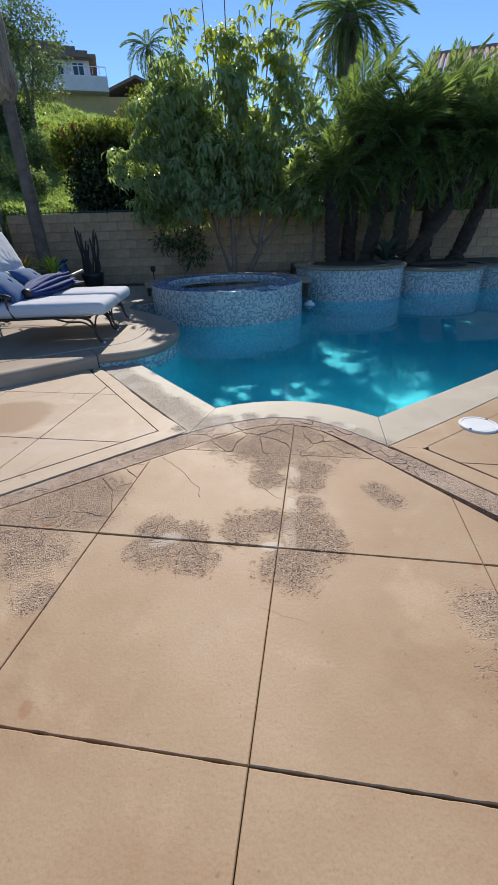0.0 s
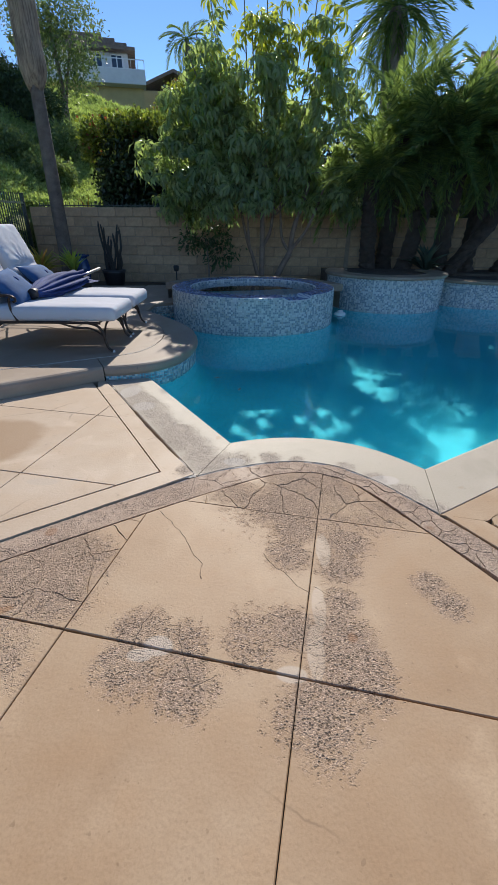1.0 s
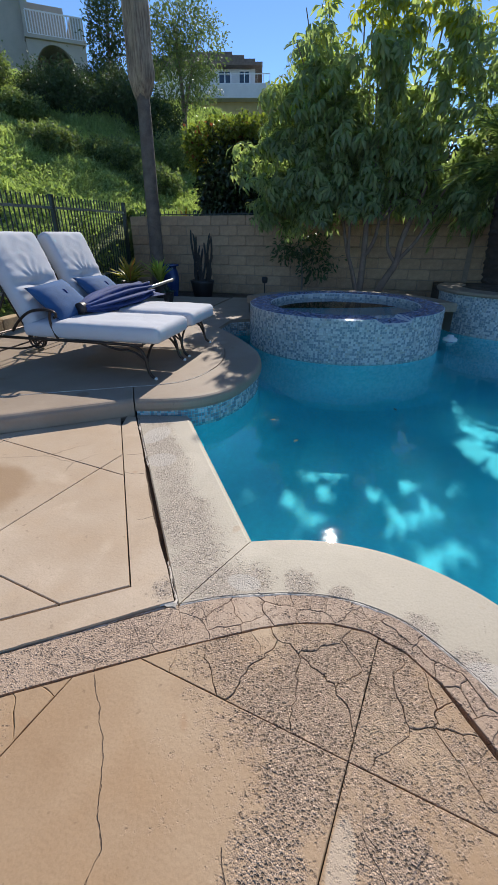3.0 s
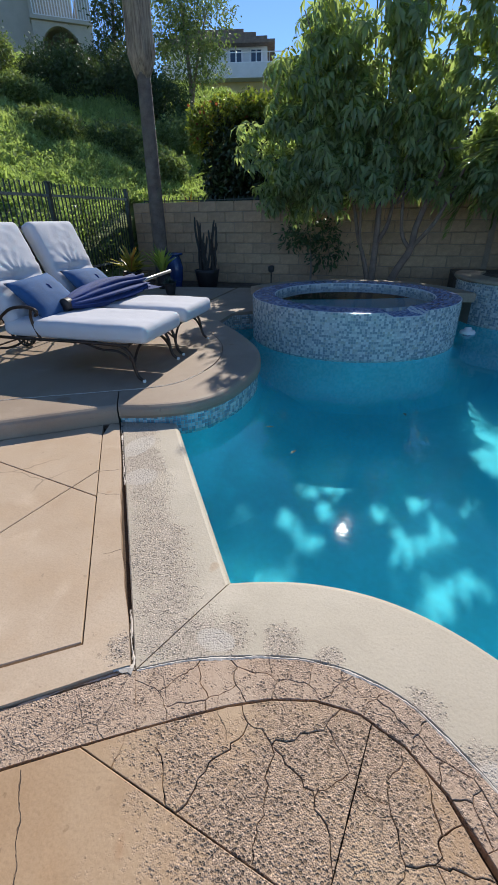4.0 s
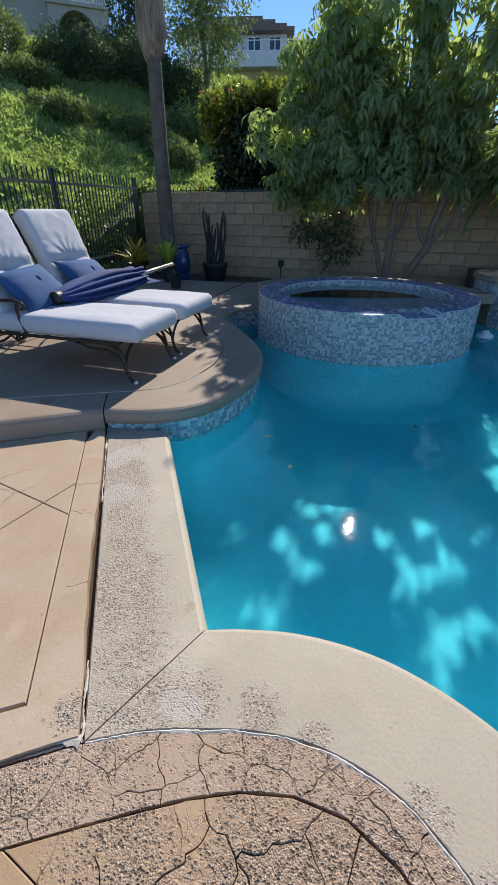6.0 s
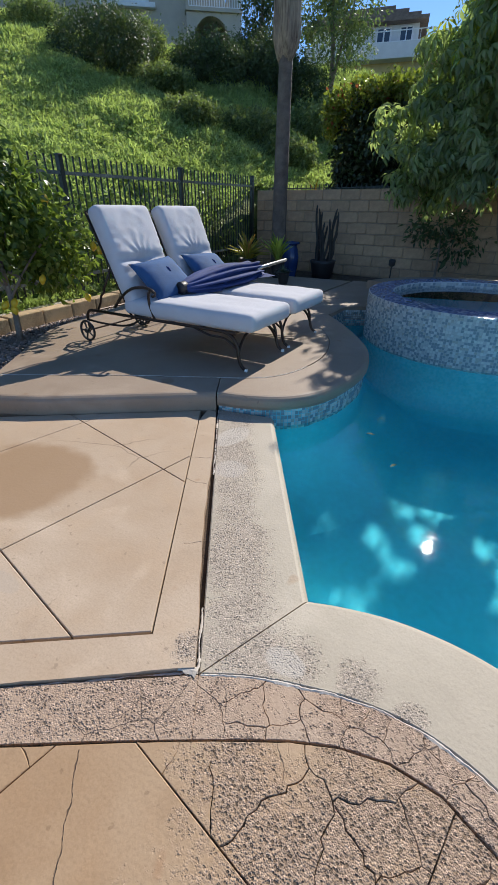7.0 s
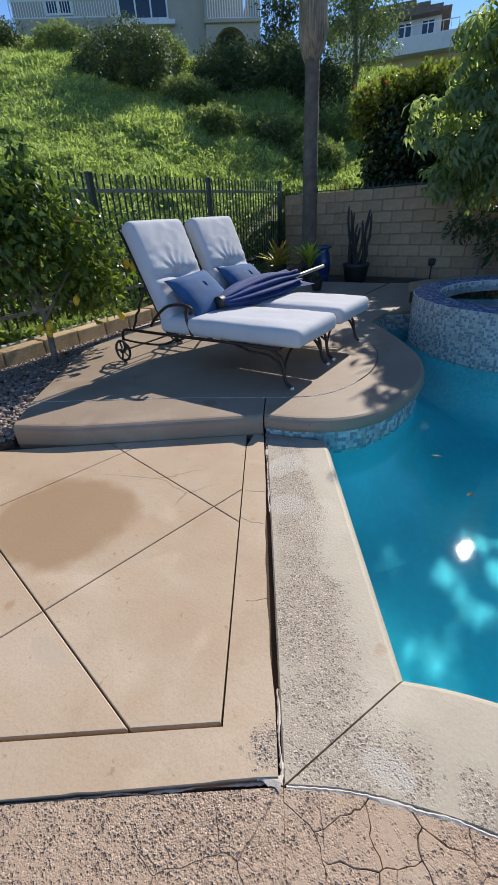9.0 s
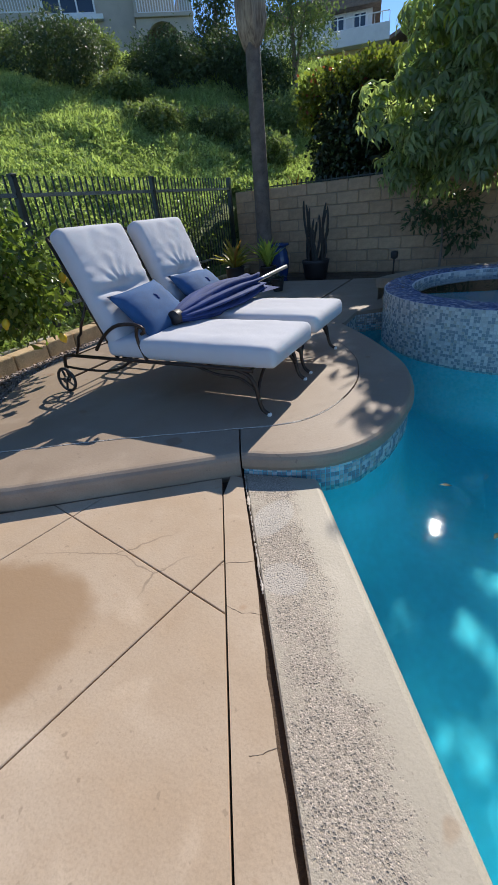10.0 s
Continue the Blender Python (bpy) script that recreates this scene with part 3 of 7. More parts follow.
STEP_IN = resample([(-2.98, 3.86), (-2.62, 4.05), (-1.608, 4.874)], 12)
STEP_OUT = resample([(-3.28, 4.16), (-2.46, 4.73), (-1.778, 5.146)], 12)
POOL = [CORNER_IN] + ARC_IN[1:] + RIGHT_IN[1:] + [(8.3, 11.5), (5.4, 11.3), (4.1, 11.3), (3.15, 10.6), (2.1, 10.7), (1.05, 10.25), (0.5, 9.4), (-0.4, 9.0), (-1.68, 8.62), (-2.06, 8.32)] + [(x - 0.12, y + (0.1 if y < 5.6 else 0.0)) for x, y in LOBE[::-1][2:-8]] + [(-1.45, 5.1), TIP_IN]
WATER_Z, DECK_Z = -0.10, 0.14
SPA, SPA_R, SPA_Z = (-0.43, 8.60), 1.35, 0.43

# ground: one sheet with the pool's opening
solo("ground", fill(bmesh.new(), [[(-1500, -1500), (1500, -1500), (1500, 1500), (-1500, 1500)], POOL], -0.035), M_BASE, "bare dark soil under the patio slabs", "ground", "structure")

# pool shell
bm = bmesh.new()
fill(bm, [POOL], -1.05)
low = [bm.verts.new((x, y, -1.06)) for x, y in POOL]
top = [bm.verts.new((x, y, -0.04)) for x, y in POOL]
for i in range(len(POOL)):
    j = (i + 1) % len(POOL)
    bm.faces.new((low[i], low[j], top[j], top[i]))
solo("pool_shell", bm, M_PLASTER, "pale blue plastered swimming pool basin", "pool", "structure")
water = solo("pool_water", fill(bmesh.new(), [[(x, y) for x, y in POOL]], WATER_Z), M_WATER, "still turquoise pool water in a free-form basin", "water", "structure")
water.visible_shadow = False

# cast coping round the near side
solo("coping_left", edge_strip(LEFT_IN, LEFT_OUT, 0.0, 0.10), M_COPING, "beige cast concrete pool coping with worn pitted edge", "coping", "structure")
solo("coping_arc", edge_strip(ARC_IN, ARC_OUT, 0.001, 0.10), M_COPING, "curved beige cast concrete pool coping", "coping", "structure")
solo("coping_right", edge_strip(RIGHT_IN, RIGHT_OUT, 0.0, 0.10), M_COPING, "beige cast concrete pool coping", "coping", "structure")

# raised deck with its lobe over the pool
solo("deck_step", edge_strip(STEP_IN, STEP_OUT, DECK_Z, 0.175, 0.05), M_DECK, "rounded concrete step edge of the raised deck", "step", "structure")
solo("deck_lobe", edge_strip(LOBE, LOBE_OUT, DECK_Z, 0.10, 0.05), M_DECK, "rounded concrete lobe coping over the pool", "coping", "structure")
deck_poly = [(-3.29, 4.17)] + STEP_OUT[1:-1] + LOBE_OUT + [(-2.75, 7.95), (-2.9, 10.6), (-4.75, 10.4), (-4.95, 8.6), (-4.6, 6.72), (-4.2, 5.25)]
deck_poly = [(x - 0.006, y + 0.004) for x, y in deck_poly]
solo("deck_floor", plate(deck_poly, DECK_Z + 0.002, 0.16), M_DECK, "tan concrete floor of the raised deck", "deck", "structure")
back_poly = [(-2.33, 7.62), (-2.03, 7.79), (-2.06, 8.33), (-1.70, 8.62), (-1.78, 9.1), (-1.2, 10.1), (0.2, 10.2), (1.0, 10.3), (1.0, 11.2), (-2.88, 10.7), (-2.74, 7.96)]
solo("back_walk", plate(back_poly, DECK_Z - 0.002, 0.16), M_DECK, "shaded tan concrete walk behind the spa", "deck", "structure")

# retaining bed and planters behind the pool
BULGES = (((2.10, 10.36), 1.13, 0.53), ((4.12, 10.95), 1.06, 0.40), ((6.2, 11.2), 1.2, 0.40))
bed_poly = [(0.98, 10.4), (1.2, 10.9), (3.1, 10.9), (3.3, 11.2), (9.2, 11.25), (9.2, 12.3), (0.98, 12.3)]
solo("raised_bed", plate(bed_poly, 0.42, 0.5), M_SOIL, "raised bed of dark soil along the block wall", "planting bed", "structure")
bed2 = [(-5.9, 12.3), (0.97, 12.3), (0.97, 10.9), (0.9, 11.0), (-2.88, 10.72), (-4.76, 10.42), (-4.97, 8.6), (-4.62, 6.72), (-4.22, 5.24), (-3.3, 4.19), (-3.02, 3.84), (-3.35, 3.45), (-3.6, 2.6), (-5.0, 2.4)]
solo("planting_bed", plate(bed2, 0.02, 0.05), M_SOIL, "dark planting bed between the deck and the fence", "planting bed", "structure")


def tiles_on(path, z0, z1, size, lift=0.004, gap=0.12, zfun=None):
    """Small mosaic tiles standing proud along an upright surface; the path runs with its outside on the right."""
    n = max(2, int(sum(math.dist(a, b) for a, b in zip(path, path[1:])) / size))
    q = resample(path, n + 1)
    rows = max(1, round((z1 - z0) / size))
    hz = (z1 - z0) / rows
    V, F = [], []
    for a, b in zip(q, q[1:]):
        a, b = np.array(a), np.array(b)
        d = b - a
        nrm = np.array((d[1], -d[0])) / np.linalg.norm(d)
        p0, p1 = a + d * gap / 2, b - d * gap / 2
        cap = z1 if zfun is None else zfun((a + b) / 2)
        for r in range(rows):
            lo, hi = z0 + hz * (r + gap / 2), z0 + hz * (r + 1 - gap / 2)
            if hi > cap:
                continue
            k = len(V)
            j = lift * (0.8 + 0.4 * random.random())
            for p, off in ((p0, 0), (p1, 0)):
                V += [(*(p + nrm * off), lo), (*(p + nrm * off), hi)]
            e = d * 0.04
            for p in (p0 + e, p1 - e):
                V += [(*(p + nrm * j), lo + hz * 0.04), (*(p + nrm * j), hi - hz * 0.04)]
            F += [(k + 4, k + 6, k + 7, k + 5), (k, k + 4, k + 5, k + 1), (k + 2, k + 3, k + 7, k + 6), (k + 1, k + 5, k + 7, k + 3), (k, k + 2, k + 6, k + 4)]
    return V, F


def upright(path, z0, z1):
    bm = bmesh.new()
    a, b = [bm.verts.new((x, y, z0)) for x, y in path], [bm.verts.new((x, y, z1)) for x, y in path]
    for i in range(len(path) - 1):
        bm.faces.new((a[i], a[i + 1], b[i + 1], b[i]))
    return bm


def cove(path, z0, out=1.0):
    """A plastered wall under water that sweeps out into the pool floor; outside on the right."""
    bm = bmesh.new()
    prof = ((0.0, z0), (0.0, -0.42), (0.03, -0.56), (0.10, -0.70), (0.22, -0.83), (0.40, -0.93), (0.62, -1.0), (0.9, -1.04), (1.2, -1.06))
    rows = []
    for i, p in enumerate(path):
        a, b = np.array(path[max(i - 1, 0)]), np.array(path[min(i + 1, len(path) - 1)])
        t = (b - a) / np.linalg.norm(b - a)
        n_ = np.array((t[1], -t[0]))
        rows.append([bm.verts.new((*(np.array(p) + n_ * o * out * 0.55), z)) for o, z in prof])
    for a, b in zip(rows, rows[1:]):
        for j in range(len(prof) - 1):
            bm.faces.new((a[j + 1], b[j + 1], b[j], a[j]))
    return bm


def ring(c, r, a0, a1, n):
    return [(c[0] + r * math.cos(radians(a0 + (a1 - a0) * i / n)), c[1] + r * math.sin(radians(a0 + (a1 - a0) * i / n))) for i in range(n + 1)]


# wall under the lobe
lobe_wall = thing("lobe_wall", "mosaic tiled pool wall under the deck lobe", "pool wall", kind="structure")
part("wall_face", cove(UNDER, 0.06), M_PLASTER, lobe_wall, smooth=True)
V, F = tiles_on(UNDER, -0.16, 0.045, 0.0275)
child("mosaic_tiles", mesh_of("mosaic_tiles", V, F, M_TILE), lobe_wall, "pale grey and blue glass mosaic", kind="stuff")
inlet = [(-2.02, 7.78), (-2.06, 8.32), (-1.66, 8.62)]
V, F = tiles_on(inlet, -0.16, 0.10, 0.0275)
child("mosaic_tiles", mesh_of("mosaic_tiles", V, F, M_TILE), lobe_wall, kind="stuff")

# spa
NOTCH = -56.0


def spa_z(a):
    d = abs((a - NOTCH + 180) % 360 - 180)
    return SPA_Z - 0.045 * max(0.0, min(1.0, (11 - d) / 3))


spa = thing("raised_spa", "round raised spa in pale mosaic with dark blue tiled rim", "spa", (SPA[0], SPA[1], 0))
bm = bmesh.new()
rings = []
for i in range(96):
    a = 360 * i / 96
    z, ca, sa = spa_z(a), math.cos(radians(a)), math.sin(radians(a))
    rings.append([bm.verts.new((r * ca, r * sa, zz)) for r, zz in ((SPA_R - 0.006, -1.04), (SPA_R - 0.006, z - 0.015), (SPA_R - 0.02, z - 0.004), (SPA_R - 0.30, z - 0.004), (SPA_R - 0.315, z - 0.015), (SPA_R - 0.315, -0.35))])
for a, b in zip(rings, rings[1:] + rings[:1]):
    for j in range(5):
        bm.faces.new((a[j], b[j], b[j + 1], a[j + 1]))
part("shell", bm, M_GROUT, spa, "grey grout")
circle = ring((0, 0), SPA_R - 0.006, 150, 415, 240)
part("underwater_wall", cove(ring((0, 0), SPA_R - 0.003, 165, 385, 60), -0.15), M_PLASTER, spa, "blue plastered foot of the spa", True)
V, F = tiles_on(circle, -0.16, SPA_Z - 0.005, 0.0275, zfun=lambda p: spa_z(math.degrees(math.atan2(p[1], p[0]))))
child("mosaic_tiles", mesh_of("mosaic_tiles", V, F, M_TILE), spa, "pale grey and blue glass mosaic", kind="stuff")
V, F = [], []
for k_ in range(10):
    r0 = SPA_R - 0.30 + k_ * 0.0284
    m = int(6.28319 * r0 / 0.0284)
    for i in range(m):
        a0, a1 = 6.28319 * (i + 0.06) / m, 6.28319 * (i + 0.94) / m
        z = spa_z(math.degrees((a0 + a1) / 2)) + random.uniform(-0.001, 0.001)
        b = len(V)
        V += [(r * math.cos(a), r * math.sin(a), z) for r, a in ((r0, a0), (r0 + 0.0262, a0), (r0 + 0.0262, a1), (r0, a1))]
        V += [(x, y, zz - 0.006) for x, y, zz in V[b:b + 4]]
        F += [(b, b + 1, b + 2, b + 3)] + [(b + j, b + 4 + j, b + 4 + (j + 1) % 4, b + (j + 1) % 4) for j in range(4)]
child("rim_tiles", mesh_of("rim_tiles", V, F, M_RIM), spa, "dark blue glass mosaic rim", kind="stuff")
inside = ring((0, 0), SPA_R - 0.317, 360, 0, 160)
V, F = tiles_on(inside, 0.1, SPA_Z - 0.01, 0.041)
child("inner_tiles", mesh_of("inner_tiles", V, F, M_TILE), spa, "pale mosaic waterline band", kind="stuff")
bm = bmesh.new()
bmesh.ops.create_circle(bm, cap_ends=True, segments=64, radius=SPA_R - 0.3, matrix=Matrix.Translation((0, 0, -0.08)))
part("spa_floor", bm, M_SPAPLASTER, spa, "blue plastered spa floor")
bm = bmesh.new()
bmesh.ops.create_circle(bm, cap_ends=True, segments=64, radius=SPA_R - 0.316, matrix=Matrix.Translation((0, 0, 0.36)))
sw = part("spa_water", bm, M_SPAWATER, spa, "still dark blue water")
sw.visible_shadow = False
bm = edge_strip(ring((0, 0), SPA_R + 0.32, 20, 165, 40), ring((0, 0), SPA_R + 0.003, 20, 165, 40), SPA_Z - 0.02, 0.12, 0.03)
part("back_ledge", bm, M_CAP, spa, "brown stone ledge")
part("ledge_wall", upright(ring((0, 0), SPA_R + 0.28, 165, 20, 40), 0.0, SPA_Z - 0.1), M_CAP, spa)

# planters
for c, r, z in BULGES:
    pl = thing("pool_planter", "half-round raised planter clad in pale mosaic with a stone cap", "planter", (c[0], c[1], 0), group="planters behind the pool")
    path = ring((0, 0), r - 0.004, 165, 380, 90)
    part("planter_wall", upright(path, -0.3, z - 0.05), M_GROUT, pl)
    part("underwater_wall", cove(ring((0, 0), r, 165, 380, 50), -0.15), M_PLASTER, pl, "blue plastered foot", True)
    V, F = tiles_on(path, -0.16, z - 0.05, 0.03)
    child("mosaic_tiles", mesh_of("mosaic_tiles", V, F, M_TILE), pl, "pale glass mosaic", kind="stuff")
    part("cap", edge_strip(ring((0, 0), r + 0.05, 150, 390, 60), ring((0, 0), r - 0.33, 150, 390, 60), z, 0.055, 0.02), M_CAP, pl, "brown stone cap")
    bm = bmesh.new()
    bmesh.ops.create_circle(bm, cap_ends=True, segments=40, radius=r - 0.3, matrix=Matrix.Translation((0, 0, z - 0.03)))
    part("soil", bm, M_SOIL, pl, "dark planting soil")

# hill beyond the fence
FX_ = lambda y: -5.35 - 0.13 * (y - 6.5)
def hill_z(x, y):
    u = -0.85 * (x + 6.2) + 0.53 * (y - 7)
    h = 0.5 * max(0.0, u)
    cap = 1.4 + 0.3 * max(0.0, -x - 16)
    h = h if h < 5.8 else 5.8 + cap * (1 - math.exp(-(h - 5.8) / cap))
    return h + 0.22 * noise.noise((x * 0.35, y * 0.35, 0)) * min(1, max(0, u) / 3) + 0.05


bm = bmesh.new()
xs, ys = np.linspace(-75, 22, 98), np.concatenate((np.linspace(-40, -2, 12), np.linspace(0, 44, 56), np.linspace(48, 110, 12)))
gridv = []
for y in ys:
    row = []
    for x in xs:
        behind = x < -5.02 - 0.13 * (y - 4) - 0.12 or y > 12.42
        row.append(bm.verts.new((x, y, hill_z(x, y) if behind else -0.3)))
    gridv.append(row)
for a, b in zip(gridv, gridv[1:]):
    for i in range(len(xs) - 1):
        quad = (a[i], a[i + 1], b[i + 1], b[i])
        if min(v.co.z for v in quad) > -0.2:
            bm.faces.new(quad)
for line in ([(FX_(y) - 0.06, y, FX_(y) - 1.4, y) for y in np.linspace(0, 12.4, 30)], [(x, 12.38, x, 13.6) for x in np.linspace(-7.6, 12, 40)]):
    rows = [(bm.verts.new((a, b, min(hill_z(a, b), 1.4))), bm.verts.new((c, d, hill_z(c, d) + 0.02))) for a, b, c, d in line]
    feet = [bm.verts.new((p[0].co.x, p[0].co.y, -0.3)) for p in rows]
    for p, q, a, b in zip(rows, rows[1:], feet, feet[1:]):
        f = bm.faces.new((p[0], q[0], q[1], p[1]))
        if f.normal.z < 0:
            f.normal_flip()
        bm.faces.new((a, b, q[0], p[0]))
solo("hillside", bm, M_GRASSY, "steep hillside rising behind the garden", "hill", "structure", True)

# block wall
WALL_Y, BLOCK, COURSE = 12.2, 0.42, 0.207
wall = thing("wall_back", "tan slump block garden wall", "wall", kind="structure")
bm = bmesh.new()
box(bm, -6.05, WALL_Y + 0.006, -0.05, 1.6, WALL_Y + 0.15, 1.63)
box(bm, 1.6, WALL_Y + 0.006, -0.05, 11.0, WALL_Y + 0.15, 1.45)
part("mortar_core", bm, M_MORTAR, wall)


def block_mesh(w):
    bm = bmesh.new()
    box(bm, -w / 2 + 0.005, -0.012, -COURSE / 2 + 0.005, w / 2 - 0.005, 0.165, COURSE / 2 - 0.005)
    es = [e for e in bm.edges if all(v.co.y < 0 for v in e.verts)]
    bmesh.ops.bevel(bm, geom=es, offset=0.012, segments=1, affect="EDGES")
    me = bpy.data.meshes.new("block")
    bm.to_mesh(me)
    bm.free()
    me.materials.append(M_BLOCK)
    return me


WHOLE_BLOCK, HALF_BLOCK = block_mesh(BLOCK), block_mesh(BLOCK / 2)


def wall_blocks(x0, x1, top):
    rows = int(top / COURSE) + 1
    for r in range(rows):
        z = top - COURSE * (r + 0.5)
        x = x0
        if r % 2:
            yield HALF_BLOCK, (x + BLOCK / 4, z)
            x += BLOCK / 2
        while x + BLOCK <= x1 + 0.01:
            yield WHOLE_BLOCK, (x + BLOCK / 2, z)
            x += BLOCK
        if x1 - x > BLOCK / 2 - 0.02:
            yield HALF_BLOCK, (x + BLOCK / 4, z)


# iron fence on the hill side
FX = lambda y: -5.35 - 0.13 * (y - 6.5)
fence = thing("iron_fence", "dark green painted iron picket fence", "fence")
ys_post = (1.3, 3.95, 6.565, 9.18, 12.0)
FT = lambda y: 1.87 + 0.011 * (y - 6.5)
bm = bmesh.new()
box(bm, -0.008, -0.008, 0, 0.008, 0.008, 1.56)
picket = bpy.data.meshes.new("picket")
bm.to_mesh(picket)
bm.free()
picket.materials.append(M_FENCE)
bm = bmesh.new()
box(bm, -0.032, -0.032, 0, 0.032, 0.032, 1.62)
box(bm, -0.038, -0.038, 1.62, 0.038, 0.038, 1.645, 0.006)
post = bpy.data.meshes.new("post")
bm.to_mesh(post)
bm.free()
post.materials.append(M_FENCE)
for y in ys_post:
    child("post", post, fence, m=pose(FX(y), y, FT(y) - 1.62, 0, 0, 7.4))
for y0, y1 in zip(ys_post, ys_post[1:]):
    for dz, h in ((0.18, 0.02), (1.40, 0.02)):
        bm = bmesh.new()
        q = [Vector((FX(y), y, FT(y) - dz)) for y in (y0, y1)]
        vs = [[bm.verts.new(p + Vector((sx * h, 0, sz * h))) for sx, sz in ((-1, -1), (1, -1), (1, 1), (-1, 1))] for p in q]
        for j in range(4):
            bm.faces.new((vs[0][j], vs[0][(j + 1) % 4], vs[1][(j + 1) % 4], vs[1][j]))
        bmesh.ops.recalc_face_normals(bm, faces=bm.faces)
        part("rail", bm, M_LITRAIL, fence, "rail with its sunlit shine in the paint colour")
    n_ = round((y1 - y0) / 0.112)
    for i in range(1, n_):
        y = y0 + (y1 - y0) * i / n_
        child("picket", picket, fence, m=pose(FX(y), y, FT(y) - 1.55, random.uniform(-0.4, 0.4), 0, 7.4))

# stone kerb in front of the fence
kerb = thing("stone_kerb", "low kerb of tan stone blocks along the fence", "kerb", kind="structure")
y, k_ = 1.5, 0
while y < 11.6:
    w = 0.42 + 0.08 * ((k_ * 37) % 10) / 10
    bm = bmesh.new()
    box(bm, -0.09, 0.006, -0.02, 0.09, w - 0.006, 0.155 + 0.015 * ((k_ * 53) % 7) / 7, 0.014)
    part("stone", bm, M_CURB, kerb, m=pose(FX(y) + 0.27, y, 0.04, 0, 0, 7.4))
    y += w
    k_ += 1


# ---- sun loungers on the deck ----
def rounded_slab(L, W, T, r, cuts=(46, 34, 4), bulge=0.018, wrinkle=0.005, seed=0, crease=None):
    """A stuffed cushion: rounded block with a soft crown and small folds."""
    bm = bmesh.new()
    bmesh.ops.create_cube(bm, size=2.0)
    for axis, n in zip((0, 1, 2), cuts):
        es = [e for e in bm.edges if abs((e.verts[0].co - e.verts[1].co).normalized()[axis]) > 0.9]
        bmesh.ops.subdivide_edges(bm, edges=es, cuts=n, use_grid_fill=True)
    h = Vector((L / 2, W / 2, T / 2))
    for v in bm.verts:
        q = v.co.copy()
        p = Vector((q.x * h.x, q.y * h.y, q.z * h.z))
        c = Vector([max(-(h[i] - r), min(h[i] - r, p[i])) for i in range(3)])
        d = p - c
        if d.length > 1e-6:
            p = c + d.normalized() * min(r, d.length) if d.length > r else p
        soft = (1 - q.x ** 4) * (1 - q.y ** 4)
        p.z += math.copysign(bulge * soft, q.z) if abs(q.z) > 0.2 else 0
        w = noise.noise((q.x * 3 + seed, q.y * 2.5, q.z)) + 0.6 * noise.noise((q.x * 9 + seed + q.y, q.y * 4, 3.1))
        p.z += wrinkle * w * (1 if q.z > 0 else 0.4)
        if crease and q.z > 0:
            cx, depth = crease
            g = math.exp(-((q.x - cx) / 0.07) ** 2) * (1 - 0.75 * abs(q.y) ** 1.5)
            p.z -= depth * g
            p.z += 0.006 * math.sin(q.y * 22 + seed) * math.exp(-((q.x - cx) / 0.2) ** 2) * math.exp(-(q.y / 0.65) ** 4) * abs(q.x - cx) / 0.2
            tuft = math.exp(-(((q.x - cx) / 0.10) ** 2 + (q.y / 0.22) ** 2))
            p.z -= 0.05 * tuft
            ax, ay = (q.x - cx) * L / 2, q.y * W / 2
            far = math.hypot(ax, ay)
            p.z += 0.009 * math.sin(11 * math.atan2(ay, ax) + 1.3 * noise.noise((q.x * 4, q.y * 4, seed))) * math.exp(-(far / 0.2) ** 2) * min(1.0, far / 0.06)
            p.z -= 0.007 * max(0.0, abs(q.y) - 0.55) * (1 + math.sin(q.x * 38 + seed)) * math.exp(-((q.x - cx) / 0.45) ** 2) * 2
        v.co = p
    return bm


